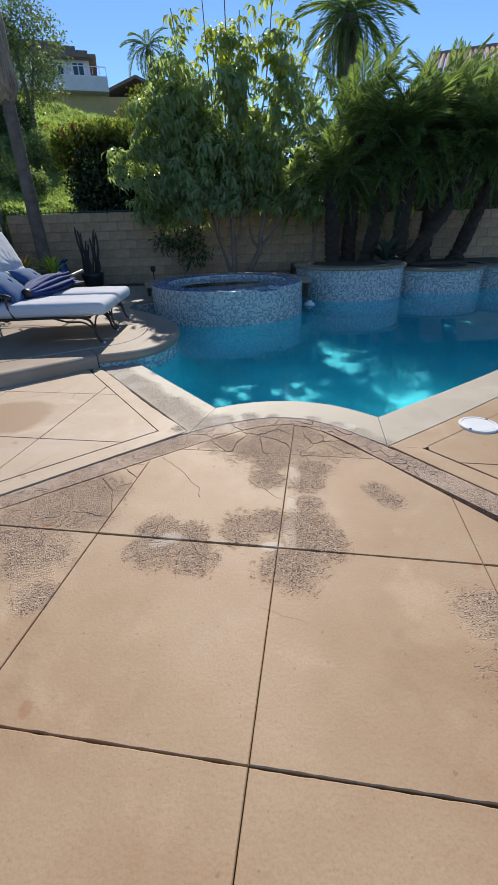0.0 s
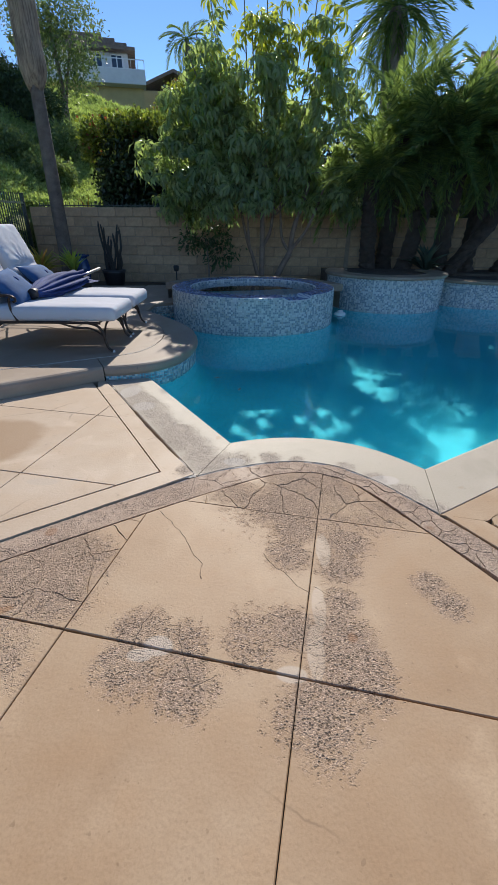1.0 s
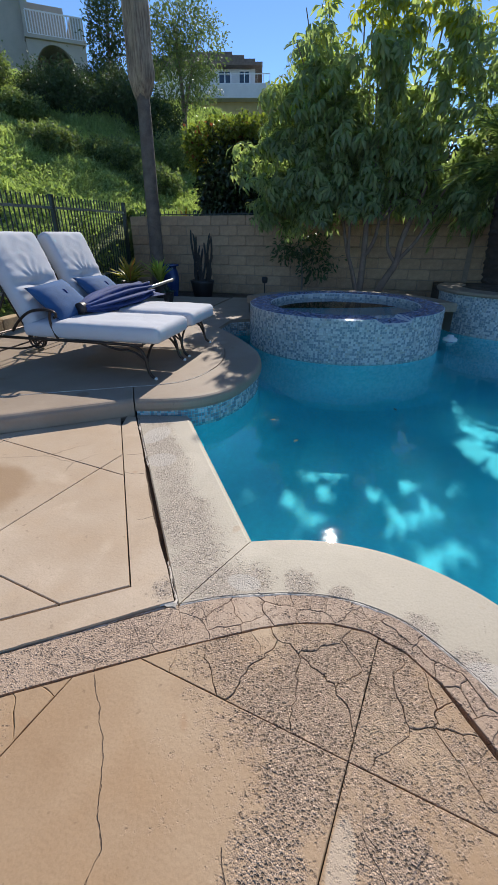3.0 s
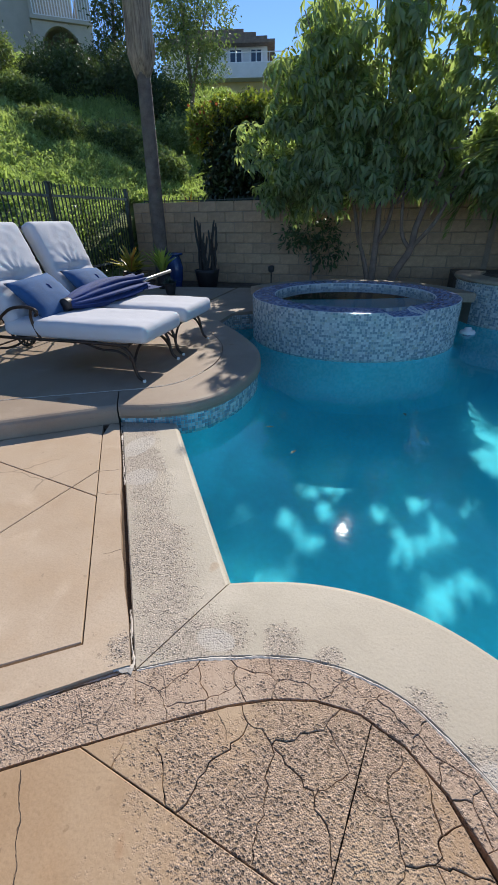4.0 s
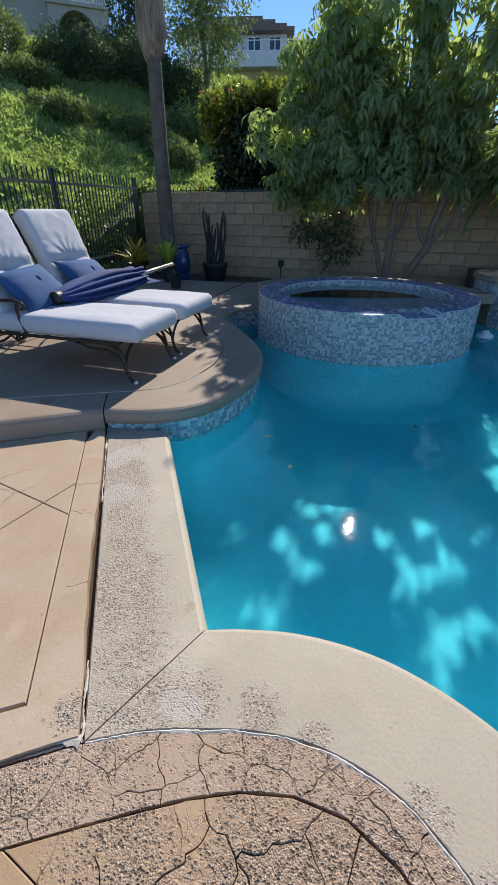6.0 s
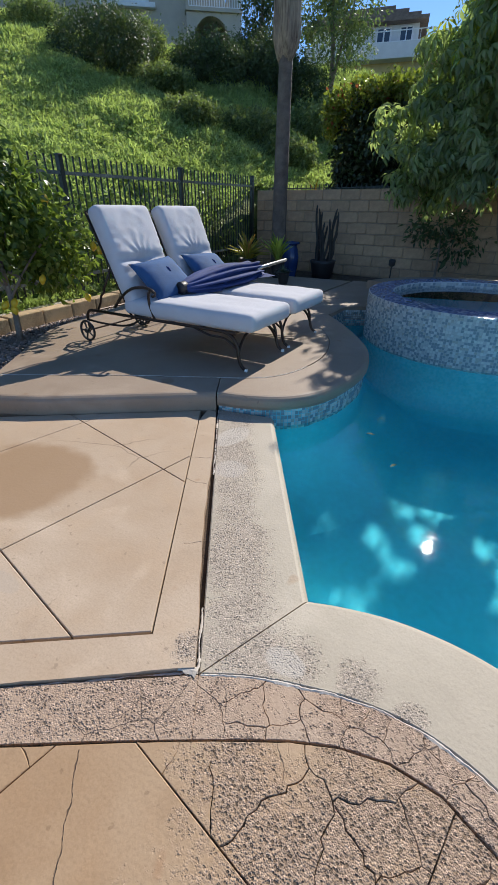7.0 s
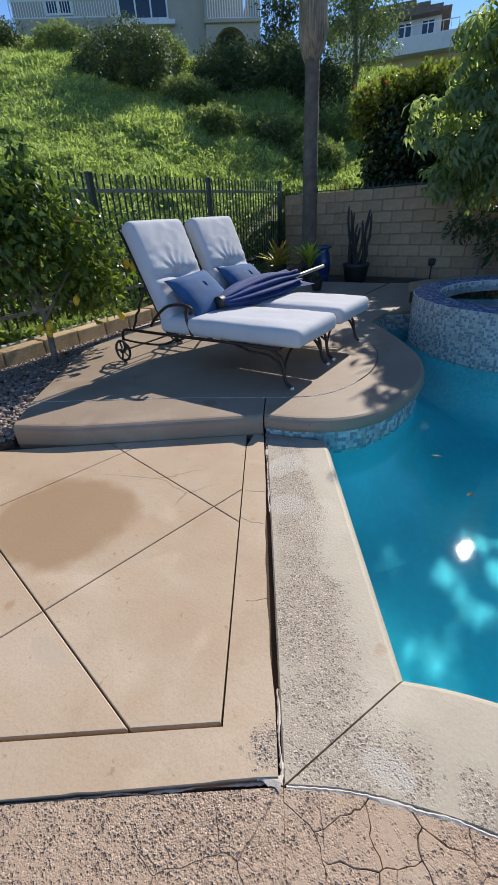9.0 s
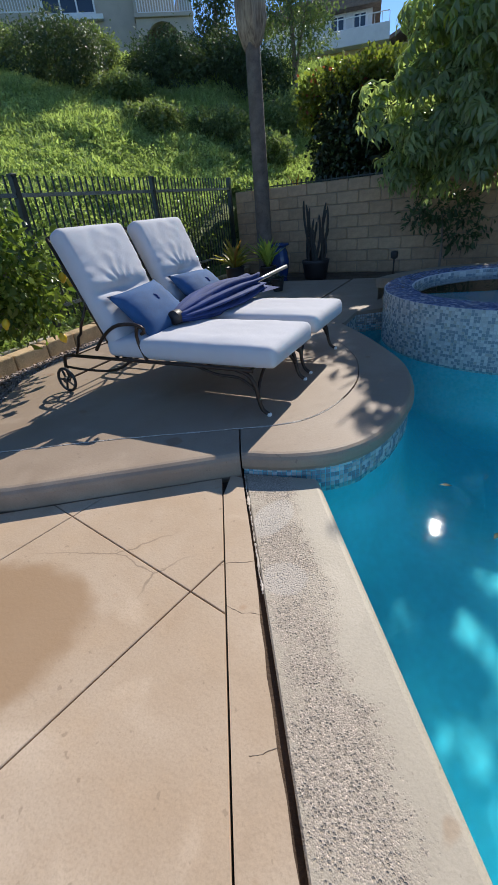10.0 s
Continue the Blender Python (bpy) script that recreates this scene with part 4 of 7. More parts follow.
def build_lounger():
    lo = thing("sun_lounger", "bronze wrought-iron lounger with grey-white tufted cushions on the deck", "lounger", group="pair of sun loungers")
    w, rail = 0.33, 0.30
    for s_ in (-1, 1):
        y = s_ * w
        bm = tube(bmesh.new(), [(0.10, y, rail), (0.6, y, rail + 0.004), (1.2, y, rail), (1.72, y, rail)], 0.014, 8)
        part("side_rail", bm, M_IRON, lo, smooth=True)
        bm = tube(bmesh.new(), spline([(0.22, y, rail), (0.13, y, 0.27), (0.085, y, 0.2), (0.07, y, 0.11), (0.045, y, 0.04), (0.0, y, 0.012)], 16), 0.014, 8)
        leg = part("front_leg", bm, M_IRON, lo, smooth=True)
        part("foot_cap", lathe(bmesh.new(), [(0.008, 0.0), (0.014, 0.002), (0.016, 0.010), (0.0145, 0.02), (0.010, 0.024)], 12, 0.0, y), M_WHITE, leg, "worn white plastic foot", True)
        bm = tube(bmesh.new(), spline([(1.72, y, rail), (1.79, y, 0.285), (1.82, y, 0.22), (1.815, y, 0.13), (1.80, y, 0.10)], 14), 0.014, 8)
        part("rear_leg", bm, M_IRON, lo, smooth=True)
        bm = tube(bmesh.new(), spline([(1.80, y, 0.20), (1.6, y, 0.19), (1.35, y, 0.20), (1.2, y, 0.24), (1.1, y, rail)], 14), 0.010, 8)
        part("lower_rail", bm, M_IRON, lo, smooth=True)
        # arm: rises from the hinge, over, and down to the rail
        pts = spline([(1.42, y, 0.36), (1.32, y, 0.46), (1.18, y, 0.545), (1.02, y, 0.565), (0.93, y, 0.545), (0.915, y, 0.515), (0.945, y, 0.50)], 24)
        bm = tube(bmesh.new(), pts, 0.013, 8)
        tube(bm, spline([(0.965, y, 0.56), (0.99, y, 0.5), (0.985, y, 0.42), (0.955, y, 0.34), (0.94, y, rail)], 12), 0.012, 8)
        part("arm", bm, M_IRON, lo, smooth=True)
        # back frame and its prop
        bm = tube(bmesh.new(), [(1.24, y * 0.94, rail), (1.42, y * 0.94, 0.68), (1.64, y * 0.94, 1.13)], 0.012, 8)
        part("back_frame", bm, M_IRON, lo, smooth=True)
        bm = tube(bmesh.new(), [(1.44, y * 0.9, 0.70), (1.56, y * 0.9, 0.52), (1.58, y * 0.9, 0.47), (1.62, y * 0.9, 0.44), (1.64, y * 0.9, 0.38), (1.69, y * 0.9, rail)], 0.011, 8)
        part("back_prop", bm, M_IRON, lo, smooth=True)
        # wheel
        yo = s_ * (w + 0.045)
        bm = tube(bmesh.new(), [(1.80 + 0.093 * math.cos(6.28319 * i / 24), yo, 0.105 + 0.093 * math.sin(6.28319 * i / 24)) for i in range(24)], 0.012, 8, closed=True)
        wh = part("wheel", bm, M_RUBBER, lo, "black plastic wheel", True)
        bm = bmesh.new()
        for i in range(5):
            a = 6.28319 * i / 5
            tube(bm, [(1.80, yo, 0.105), (1.80 + 0.09 * math.cos(a), yo, 0.105 + 0.09 * math.sin(a))], 0.009, 6)
        part("spokes", bm, M_RUBBER, wh)
        bm = tube(bmesh.new(), [(1.80, yo - 0.02, 0.105), (1.80, yo + 0.02, 0.105)], 0.024, 12)
        part("hub", bm, M_RUBBER, wh)
    part("axle", tube(bmesh.new(), [(1.80, -w - 0.05, 0.105), (1.80, w + 0.05, 0.105)], 0.009, 8), M_IRON, lo)
    # arched brace between the front legs, and scrolls
    for s_ in (-1, 1):
        pts = spline([(0.075, s_ * w, 0.12), (0.085, s_ * 0.27, 0.2), (0.09, s_ * 0.18, 0.265), (0.09, s_ * 0.06, 0.285), (0.095, 0.0, 0.29)], 16)
        part("front_brace", tube(bmesh.new(), pts, 0.011, 8), M_IRON, lo, smooth=True)
        pts = spline([(0.08, s_ * w, 0.17), (0.2, s_ * w, 0.245), (0.36, s_ * w, 0.255), (0.52, s_ * w, rail)], 14)
        part("corner_brace", tube(bmesh.new(), pts, 0.010, 8), M_IRON, lo, smooth=True)
    for x in (0.12, 0.45, 0.8, 1.2, 1.7):
        part("cross_bar", tube(bmesh.new(), [(x, -w, rail), (x, w, rail)], 0.010, 6), M_IRON, lo)
    part("top_bar", tube(bmesh.new(), spline([(1.64, -0.31, 1.13), (1.655, -0.15, 1.155), (1.655, 0.15, 1.155), (1.64, 0.31, 1.13)], 12), 0.012, 8), M_IRON, lo, smooth=True)
    for x, z in ((1.36, 0.56), (1.5, 0.84)):
        part("back_slat", tube(bmesh.new(), [(x, -0.31, z), (x, 0.31, z)], 0.008, 6), M_IRON, lo)
    bm = rounded_slab(1.37, 0.68, 0.135, 0.045, seed=3)
    seat = part("seat_cushion", bm, M_CUSHION, lo, "grey-white fabric seat cushion", True, pose(0.62, 0, 0.385, 0, 0, 0))
    part("tie", tube(bmesh.new(), spline([(-0.40, -0.33, -0.05), (-0.41, -0.345, -0.09), (-0.395, -0.345, -0.13)], 8), 0.008, 6), M_CUSHION, seat)
    bm = rounded_slab(0.86, 0.66, 0.14, 0.05, seed=9, bulge=0.02, crease=(-0.12, 0.055))
    part("back_cushion", bm, M_CUSHION, lo, "grey-white tufted back cushion", True, pose(1.395, 0, 0.785, 0, -66, 0) @ pose(0, 0, 0, 0, 0, 0))
    return lo


lounger = build_lounger()
LOUNGE_RZ = 183.4
lounger.matrix_basis = pose(-1.70, 5.70, DECK_Z + 0.002, 0, 0, LOUNGE_RZ)
copy_thing(lounger, pose(-1.755, 6.50, DECK_Z + 0.002, 0, 0, LOUNGE_RZ))


def build_pillow():
    bm = bmesh.new()
    n, a, b = 16, 0.29, 0.22
    top, bot = {}, {}
    for i in range(n + 1):
        for j in range(n + 1):
            u, v = -1 + 2 * i / n, -1 + 2 * j / n
            pin = 1 - 0.10 * (1 - abs(u) ** 2) * abs(v) ** 2 * 0.6
            pin2 = 1 - 0.10 * (1 - abs(v) ** 2) * abs(u) ** 2 * 0.6
            t = 0.085 * max(0, (1 - abs(u) ** 2.6)) ** 0.55 * max(0, (1 - abs(v) ** 2.6)) ** 0.55
            wr = 0.005 * noise.noise((u * 3, v * 3, 1.7)) * (t > 0.005)
            edge = i in (0, n) or j in (0, n)
            seam = 0.008 * math.exp(-((v - 0.35) / 0.04) ** 2)
            top[i, j] = bm.verts.new((u * a * pin2, v * b * pin, t + wr - seam))
            bot[i, j] = top[i, j] if edge else bm.verts.new((u * a * pin2, v * b * pin, -t * 0.8))
    for i in range(n):
        for j in range(n):
            bm.faces.new((top[i, j], top[i + 1, j], top[i + 1, j + 1], top[i, j + 1]))
            q = (bot[i, j], bot[i, j + 1], bot[i + 1, j + 1], bot[i + 1, j])
            if len(set(q)) == 4:
                bm.faces.new(q)
    th = thing("throw_pillow", "blue fabric throw pillow leaning on the lounger back", "pillow", group="pillows on the loungers")
    part("cover", bm, M_NAVY, th, smooth=True)
    bm = tube(bmesh.new(), spline([(0.02, 0.06, 0.078), (0.03, 0.04, 0.086), (0.025, 0.01, 0.082)], 8), 0.006, 6, 0.010)
    part("tassel", bm, M_CANOPY, th, "dark blue tassel", True)
    return th


pillow = build_pillow()


def on_lounger(base, x, y, z, rx=0, ry=0, rz=0):
    return base @ pose(x, y, z, rx, ry, rz)


BASE_A, BASE_B = pose(-1.70, 5.70, DECK_Z, 0, 0, LOUNGE_RZ), pose(-1.755, 6.50, DECK_Z, 0, 0, LOUNGE_RZ)
pillow.matrix_basis = on_lounger(BASE_A, 1.09, -0.02, 0.60, 0, -44, 0) @ pose(0, 0, 0, 0, 0, -86)
copy_thing(pillow, on_lounger(BASE_B, 1.10, 0.03, 0.60, 0, -42, 0) @ pose(0, 0, 0, 0, 0, -93))


def build_umbrella():
    """A folded parasol lying across both loungers."""
    th = thing("folded_parasol", "folded navy canvas parasol lying across both loungers", "parasol")
    bm = bmesh.new()
    rows, m, n = [], 30, 80
    for i in range(m + 1):
        t = i / m
        x = 1.22 * t
        r0 = 0.05 + 0.088 * math.sin(min(1, t * 1.15) * 2.6) ** 0.8 if t < 0.9 else 0.05 + 0.088 * max(0, math.sin(min(1, t * 1.15) * 2.6)) ** 0.8
        row = []
        for j in range(n):
            a = 6.28319 * j / n
            fold = 0.75 * t ** 0.4 * (abs(math.sin(5.5 * a + 0.5 * math.sin(3 * t) + 0.3)) - 0.5) + 0.12 * noise.noise((math.cos(a) * 2, math.sin(a) * 2, t * 3))
            r = r0 * (1 + fold)
            y, z = r * math.cos(a) * 1.2, r * math.sin(a) * 0.7
            row.append(bm.verts.new((x + 0.05 * t * math.sin(4 * a), y, z)))
        rows.append(row)
    for a, b in zip(rows, rows[1:]):
        for j in range(n):
            bm.faces.new((a[j], a[(j + 1) % n], b[(j + 1) % n], b[j]))
    bm.faces.new(rows[0][::-1])
    bm.faces.new(rows[-1])
    part("canopy", bm, M_CANOPY, th, "navy canvas folded round the pole", True)
    bm = bmesh.new()
    for k_, (y, z) in enumerate(((0.12, -0.045), (-0.13, -0.04), (0.03, -0.06))):
        o = []
        for i in range(13):
            t = i / 12
            o.append([bm.verts.new((0.55 + 0.75 * t, y * (0.6 + 0.8 * t) + s_ * 0.05 * (0.4 + t), z + 0.012 * math.sin(5 * t + k_ + s_))) for s_ in (-1, 0, 1)])
        for a, b in zip(o, o[1:]):
            for j in range(2):
                bm.faces.new((a[j], a[j + 1], b[j + 1], b[j]))
    part("canvas_flap", bm, M_CANOPY, th, "loose canvas edges", True)
    part("pole", tube(bmesh.new(), [(1.1, 0, 0), (2.02, 0, 0.02)], 0.019, 14), M_SILVER, th, "bare aluminium pole", True)
    for y in (0.05, -0.055):
        part("rib", tube(bmesh.new(), [(0.1, y * 0.5, 0.03), (1.18, y * 1.6, 0.045)], 0.006, 6), M_SILVER, th)
    part("top_cap", tube(bmesh.new(), [(-0.035, 0, 0), (-0.03, 0, 0), (0.0, 0, 0), (0.03, 0, 0)], 0.053, 18), M_POT, th, "dark round cap", True)
    part("strap", tube(bmesh.new(), [(0.78, 0.15 * math.cos(6.28319 * i / 24), 0.078 * math.sin(6.28319 * i / 24)) for i in range(24)], 0.008, 6, closed=True), M_NAVY, th)
    return th


umb = build_umbrella()
umb.matrix_basis = pose(-2.60, 5.68, 0.675, 0, -1.5, 92.0)


# ---- plants ----
rng = np.random.default_rng(7)


def umbrella_leaf(rng_, n=9, L=0.21, W=0.068):
    a = np.arange(n) * 6.28319 / n + rng_.normal(0, 0.12, n)
    el = rng_.uniform(-1.0, -0.1, n)
    D = np.stack([np.cos(a) * np.cos(el), np.sin(a) * np.cos(el), np.sin(el)], 1)
    N = np.stack([np.cos(a) * 0.5, np.sin(a) * 0.5, np.ones(n)], 1)
    P = D * 0.025
    return leaves(P, D, N, L * rng_.uniform(0.75, 1.15, n), W, 0.22, 0.28)


LEAF_MESHES = [tri_mesh("leaf", *umbrella_leaf(rng), L_SCHEF) for i in range(4)]


# sunlight falls through gaps in the crowns: (x, height) at y 11.15, and radius
LIGHT_GAPS = ((-0.72, 3.65, 0.12), (-0.43, 3.56, 0.13), (-0.79, 3.94, 0.09), (-0.54, 4.07, 0.11), (-0.53, 3.8, 0.11), (0.04, 3.91, 0.11), (0.26, 3.8, 0.13), (0.14, 3.55, 0.08), (-0.16, 3.74, 0.06), (0.36, 4.13, 0.12), (0.06, 4.33, 0.09), (0.24, 4.25, 0.11), (-1.12, 3.95, 0.10), (-0.73, 4.45, 0.08), (-0.36, 5.42, 0.14), (-0.33, 5.24, 0.15), (-0.5, 5.36, 0.14), (-0.73, 5.21, 0.14), (-0.9, 5.07, 0.14), (-1.05, 4.87, 0.15),
              (0.69, 2.25, 0.12), (0.85, 2.5, 0.16), (1.1, 2.65, 0.17), (0.75, 2.95, 0.14), (0.99, 3.1, 0.15), (0.9, 3.45, 0.09), (1.25, 3.35, 0.10), (1.74, 3.1, 0.16), (1.9, 3.3, 0.17), (2.1, 3.1, 0.16), (1.8, 3.6, 0.12), (2.3, 3.3, 0.13), (-2.3, 2.2, 0.12), (-2.0, 2.6, 0.1), (-2.02, 4.95, 0.22), (-1.7, 4.9, 0.2), (-1.95, 4.55, 0.24), (-1.9, 4.3, 0.17), (-1.66, 4.5, 0.15))


def in_gap(x, y, z, wider=0.0):
    x, z = x + 0.075 * (y - 11.15), z - math.tan(radians(SUN_EL)) * (y - 11.15)
    rag = 0.10 * noise.noise((x * 5, z * 5, 3.0)) + 0.05 * noise.noise((x * 13, z * 13, 8.0))
    return any((x - gx) ** 2 + (z - gz) ** 2 < max(0.0, 0.78 * gr + rag + wider) ** 2 for gx, gz, gr in LIGHT_GAPS)


YOUNG_MESHES = [tri_mesh("young_leaf", *umbrella_leaf(rng), L_YOUNG) for i in range(4)]


def build_schefflera():
    th = thing("umbrella_tree", "multi-stemmed umbrella tree with drooping glossy leaves behind the spa", "tree", (-0.42, 11.15, 0.12))
    blobs = [((-0.1, 0.1, 2.3), (1.5, 1.0, 0.95)), ((-0.75, 0.0, 2.6), (0.95, 0.8, 1.1)), ((0.55, 0.1, 2.7), (1.0, 0.8, 1.15)), ((-0.05, 0.15, 3.5), (0.95, 0.8, 1.05)), ((-0.95, -0.1, 1.95), (0.85, 0.7, 0.55)), ((1.0, 0.0, 1.95), (0.85, 0.7, 0.6)), ((-1.75, 0.2, 2.3), (0.65, 0.6, 0.8)), ((-1.5, 0.1, 1.7), (0.6, 0.5, 0.4)), ((0.75, 0.2, 3.4), (0.7, 0.6, 0.9)), ((-1.0, 0.1, 3.55), (0.7, 0.6, 0.75)), ((-1.1, 0.0, 3.75), (0.55, 0.5, 0.6)), ((0.1, 0.5, 3.1), (1.6, 0.4, 0.9)), ((1.5, 0.2, 2.6), (0.6, 0.6, 0.9)), ((-0.1, -0.45, 2.2), (1.3, 0.4, 0.8)), ((-0.2, -0.3, 1.75), (1.5, 0.5, 0.4)), ((0.0, -0.4, 2.9), (1.1, 0.4, 0.6)), ((-1.75, 0.1, 2.2), (0.7, 0.6, 0.8)), ((-1.45, -0.1, 1.65), (0.6, 0.5, 0.4)), ((1.6, 0.1, 1.9), (0.6, 0.5, 0.5)), ((-1.5, 0.1, 3.1), (0.6, 0.5, 0.6))]
    tops = [(-1.2, 0.1, 4.25), (-0.9, 0.0, 4.6), (-1.35, 0.2, 3.9), (-0.35, 0.1, 4.75), (0.05, 0.0, 5.0), (0.3, 0.2, 4.6), (-0.05, 0.1, 4.4), (0.9, 0.1, 4.85), (1.05, 0.2, 4.4), (-0.75, 0.1, 3.9), (-1.05, 0.0, 3.5), (0.65, 0.0, 4.2), (-0.2, -0.1, 4.3), (1.25, 0.0, 3.9)]
    bm = bmesh.new()
    for pts, r in (([(0, 0, -0.02), (0.01, 0, 0.75), (0.0, 0.02, 1.6), (0.05, 0.05, 2.4)], 0.055), ([(0.0, 0, 0.78), (0.18, 0, 1.12), (0.25, 0.05, 1.9)], 0.034), ([(-0.03, 0.02, 0), (-0.2, 0.03, 0.6), (-0.33, 0.05, 0.95), (-0.55, 0.1, 1.9)], 0.036),
                   ([(0.0, -0.03, 0), (-0.15, -0.02, 0.5), (-0.28, 0, 0.9), (-0.32, 0.05, 1.9)], 0.030), ([(0.25, 0, -0.02), (0.45, 0, 0.4), (0.62, 0, 0.72), (0.66, 0.02, 1.1), (0.95, 0.05, 2.0)], 0.06), ([(0.6, 0, 0.7), (0.42, 0, 1.0), (0.36, 0, 1.8)], 0.03), ([(0.63, 0, 0.74), (0.95, -0.05, 1.15), (1.25, -0.05, 1.9)], 0.032)):
        tube(bm, spline(pts, 16), r * 1.25, 9, r * 0.6)
    part("trunk", bm, M_STEM, th, "slender brown forking stems", True)
    for t in tops:
        part("branch", tube(bmesh.new(), spline([(t[0] * 0.4, 0.05, 2.2), (t[0] * 0.8, -0.3, 3.3), (t[0], t[1] - 0.6, t[2])], 10), 0.018, 6, 0.008), M_BARK, th, smooth=True)
    for k_ in range(14):
        a = k_ * 2.4
        part("branch", tube(bmesh.new(), spline([(0.3 * math.cos(a), 0.2 * math.sin(a), 1.4), (0.8 * math.cos(a), 0.5 * math.sin(a), 2.0), (1.3 * math.cos(a), 0.8 * math.sin(a), 2.4 + 0.3 * math.sin(k_))], 8), 0.015, 5, 0.006), M_BARK, th, smooth=True)
    vol = np.array([b[1][0] * b[1][1] * b[1][2] for b in blobs]) ** 0.667
    spots = []
    for k_ in range(340):
        c, r = blobs[rng.choice(len(blobs), p=vol / vol.sum())]
        u = unit(rng, 1)[0]
        c = np.array(c) + u * np.array(r) * rng.uniform(0.45, 1.0)
        c[1] -= 0.85 * min(1.0, max(0.0, (c[2] - 2.2) / 1.2)) * min(1.0, max(0.0, (c[0] + 1.35) / 0.6))
        for i in range(9):
            v = unit(rng, 1)[0]
            spots.append((c + v * rng.uniform(0.06, 0.30), v * 0.7 + u * 0.5, rng.uniform(0.65, 1.1)))
    young = []
    for t in tops:
        for k_ in range(7):
            a = 2.4 * k_ + rng.uniform(-0.4, 0.4)
            off = np.array((math.cos(a) * 0.26, math.sin(a) * 0.26, -0.09 * k_ + rng.uniform(-0.04, 0.04)))
            young.append((np.array(t) + off - (0, 0.6, 0), np.array((math.cos(a), math.sin(a), 0.8)), rng.uniform(0.7, 1.05)))
    spots = [s_ for s_ in spots if rng.random() < (1.0 if s_[0][2] < 3.5 else 0.95 if s_[0][2] < 4.2 else 0.36)]
    hidden = lambda p, wider: in_gap(p[0] - 0.42, p[1] + 11.15, p[2] + 0.12, wider)
    spots.sort(key=lambda s_: s_[0][1] - 0.4 * s_[0][2])
    crown_v, crown_f, k = [], [], 0
    for i, (p, u, sc) in enumerate(spots):
        tilt = Vector((u[0] * 0.9 + rng.normal(0, 0.2), u[1] * 0.9 + rng.normal(0, 0.2), 1.0)).normalized()
        q = Vector((0, 0, 1)).rotation_difference(tilt) @ Euler((0, 0, rng.uniform(0, 6.28))).to_quaternion()
        m = Matrix.LocRotScale(Vector(p), q, (sc, sc, sc))
        if i < 290:
            if hidden(p, 0.1):
                continue
            child("leaf", (YOUNG_MESHES if p[2] > 3.6 and i % 3 == 0 else LEAF_MESHES)[i % 4], th, m=m)
        else:
            src = LEAF_MESHES[i % 4]
            co = np.empty(len(src.vertices) * 3, np.float32)
            src.vertices.foreach_get("co", co)
            co = (co.reshape(-1, 3) @ np.array(m.to_3x3()).T + np.array(p)).reshape(-1, 5, 3)
            co = co[[not hidden(c, 0.045) for c in co.mean(axis=1)]]
            n_ = len(co)
            crown_v.append(co.reshape(-1, 3))
            crown_f.append((np.arange(n_)[:, None, None] * 5 + np.array(((0, 2, 1), (0, 3, 2), (2, 4, 1), (2, 3, 4)))).reshape(-1, 3) + k)
            k += 5 * n_
    for i, (p, u, sc) in enumerate(s_ for s_ in young if not hidden(s_[0], 0.08)):
        q = Vector((0, 0, 1)).rotation_difference(Vector((u[0] * 0.5, u[1] * 0.5, 1.0)).normalized()) @ Euler((0, 0, 2.4 * i)).to_quaternion()
        child("young_leaf", (YOUNG_MESHES if i % 5 else LEAF_MESHES)[i % 4], th, m=Matrix.LocRotScale(Vector(p), q, (sc, sc, sc)))
    child("crown", tri_mesh("crown", np.concatenate(crown_v), np.concatenate(crown_f), L_SCHEF), th, kind="stuff")
    return th


build_schefflera()


def frond_mesh(name, L, pairs, leaf, width, droop, rng_, material, twist=0.5):
    """A feather frond: a bending midrib along x with leaflets on both sides."""
    t = np.linspace(0, 1, 9)
    bm = bmesh.new()
    mid = [(L * (x - 0.15 * droop * x ** 2), 0, L * (0.35 * x - droop * x ** 2)) for x in t]
    tube(bm, mid, 0.012 * L, 5, 0.003)
    bmesh.ops.triangulate(bm, faces=bm.faces)
    V0 = np.array([v.co[:] for v in bm.verts])
    bm.verts.index_update()
    F0 = np.array([[v.index for v in f.verts] for f in bm.faces])
    bm.free()
    s_ = np.linspace(0.12, 1.0, pairs).repeat(2)
    sg = np.tile((-1.0, 1.0), pairs)
    P = np.stack([np.interp(s_, t, [m[0] for m in mid]), np.zeros(len(s_)), np.interp(s_, t, [m[2] for m in mid])], 1)
    fwd = 0.55 + 0.5 * s_
    D = np.stack([fwd, sg * (1.0 - 0.35 * s_), 0.25 - 0.55 * s_ + rng_.normal(0, 0.12, len(s_))], 1)
    D += rng_.normal(0, 0.07, D.shape)
    N = np.stack([-0.2 + 0 * s_, sg * twist, np.ones(len(s_))], 1)
    LL = leaf * (np.sin(np.clip(s_, 0, 1) * 2.6 + 0.35) * 0.7 + 0.3)
    return tri_mesh(name, *join((V0, F0), leaves(P, D, N, np.maximum(LL, leaf * 0.25), width, 0.15, 0.25)), material)


PYGMY = [frond_mesh("frond", 1.25, 44, 0.27, 0.020, d, rng, L_PALM) for d in (0.35, 0.5, 0.65, 0.8)]
QUEEN = [frond_mesh("frond", 2.6, 46, 0.65, 0.05, d, rng, L_PALM, 1.2) for d in (0.6, 0.95, 1.3)]


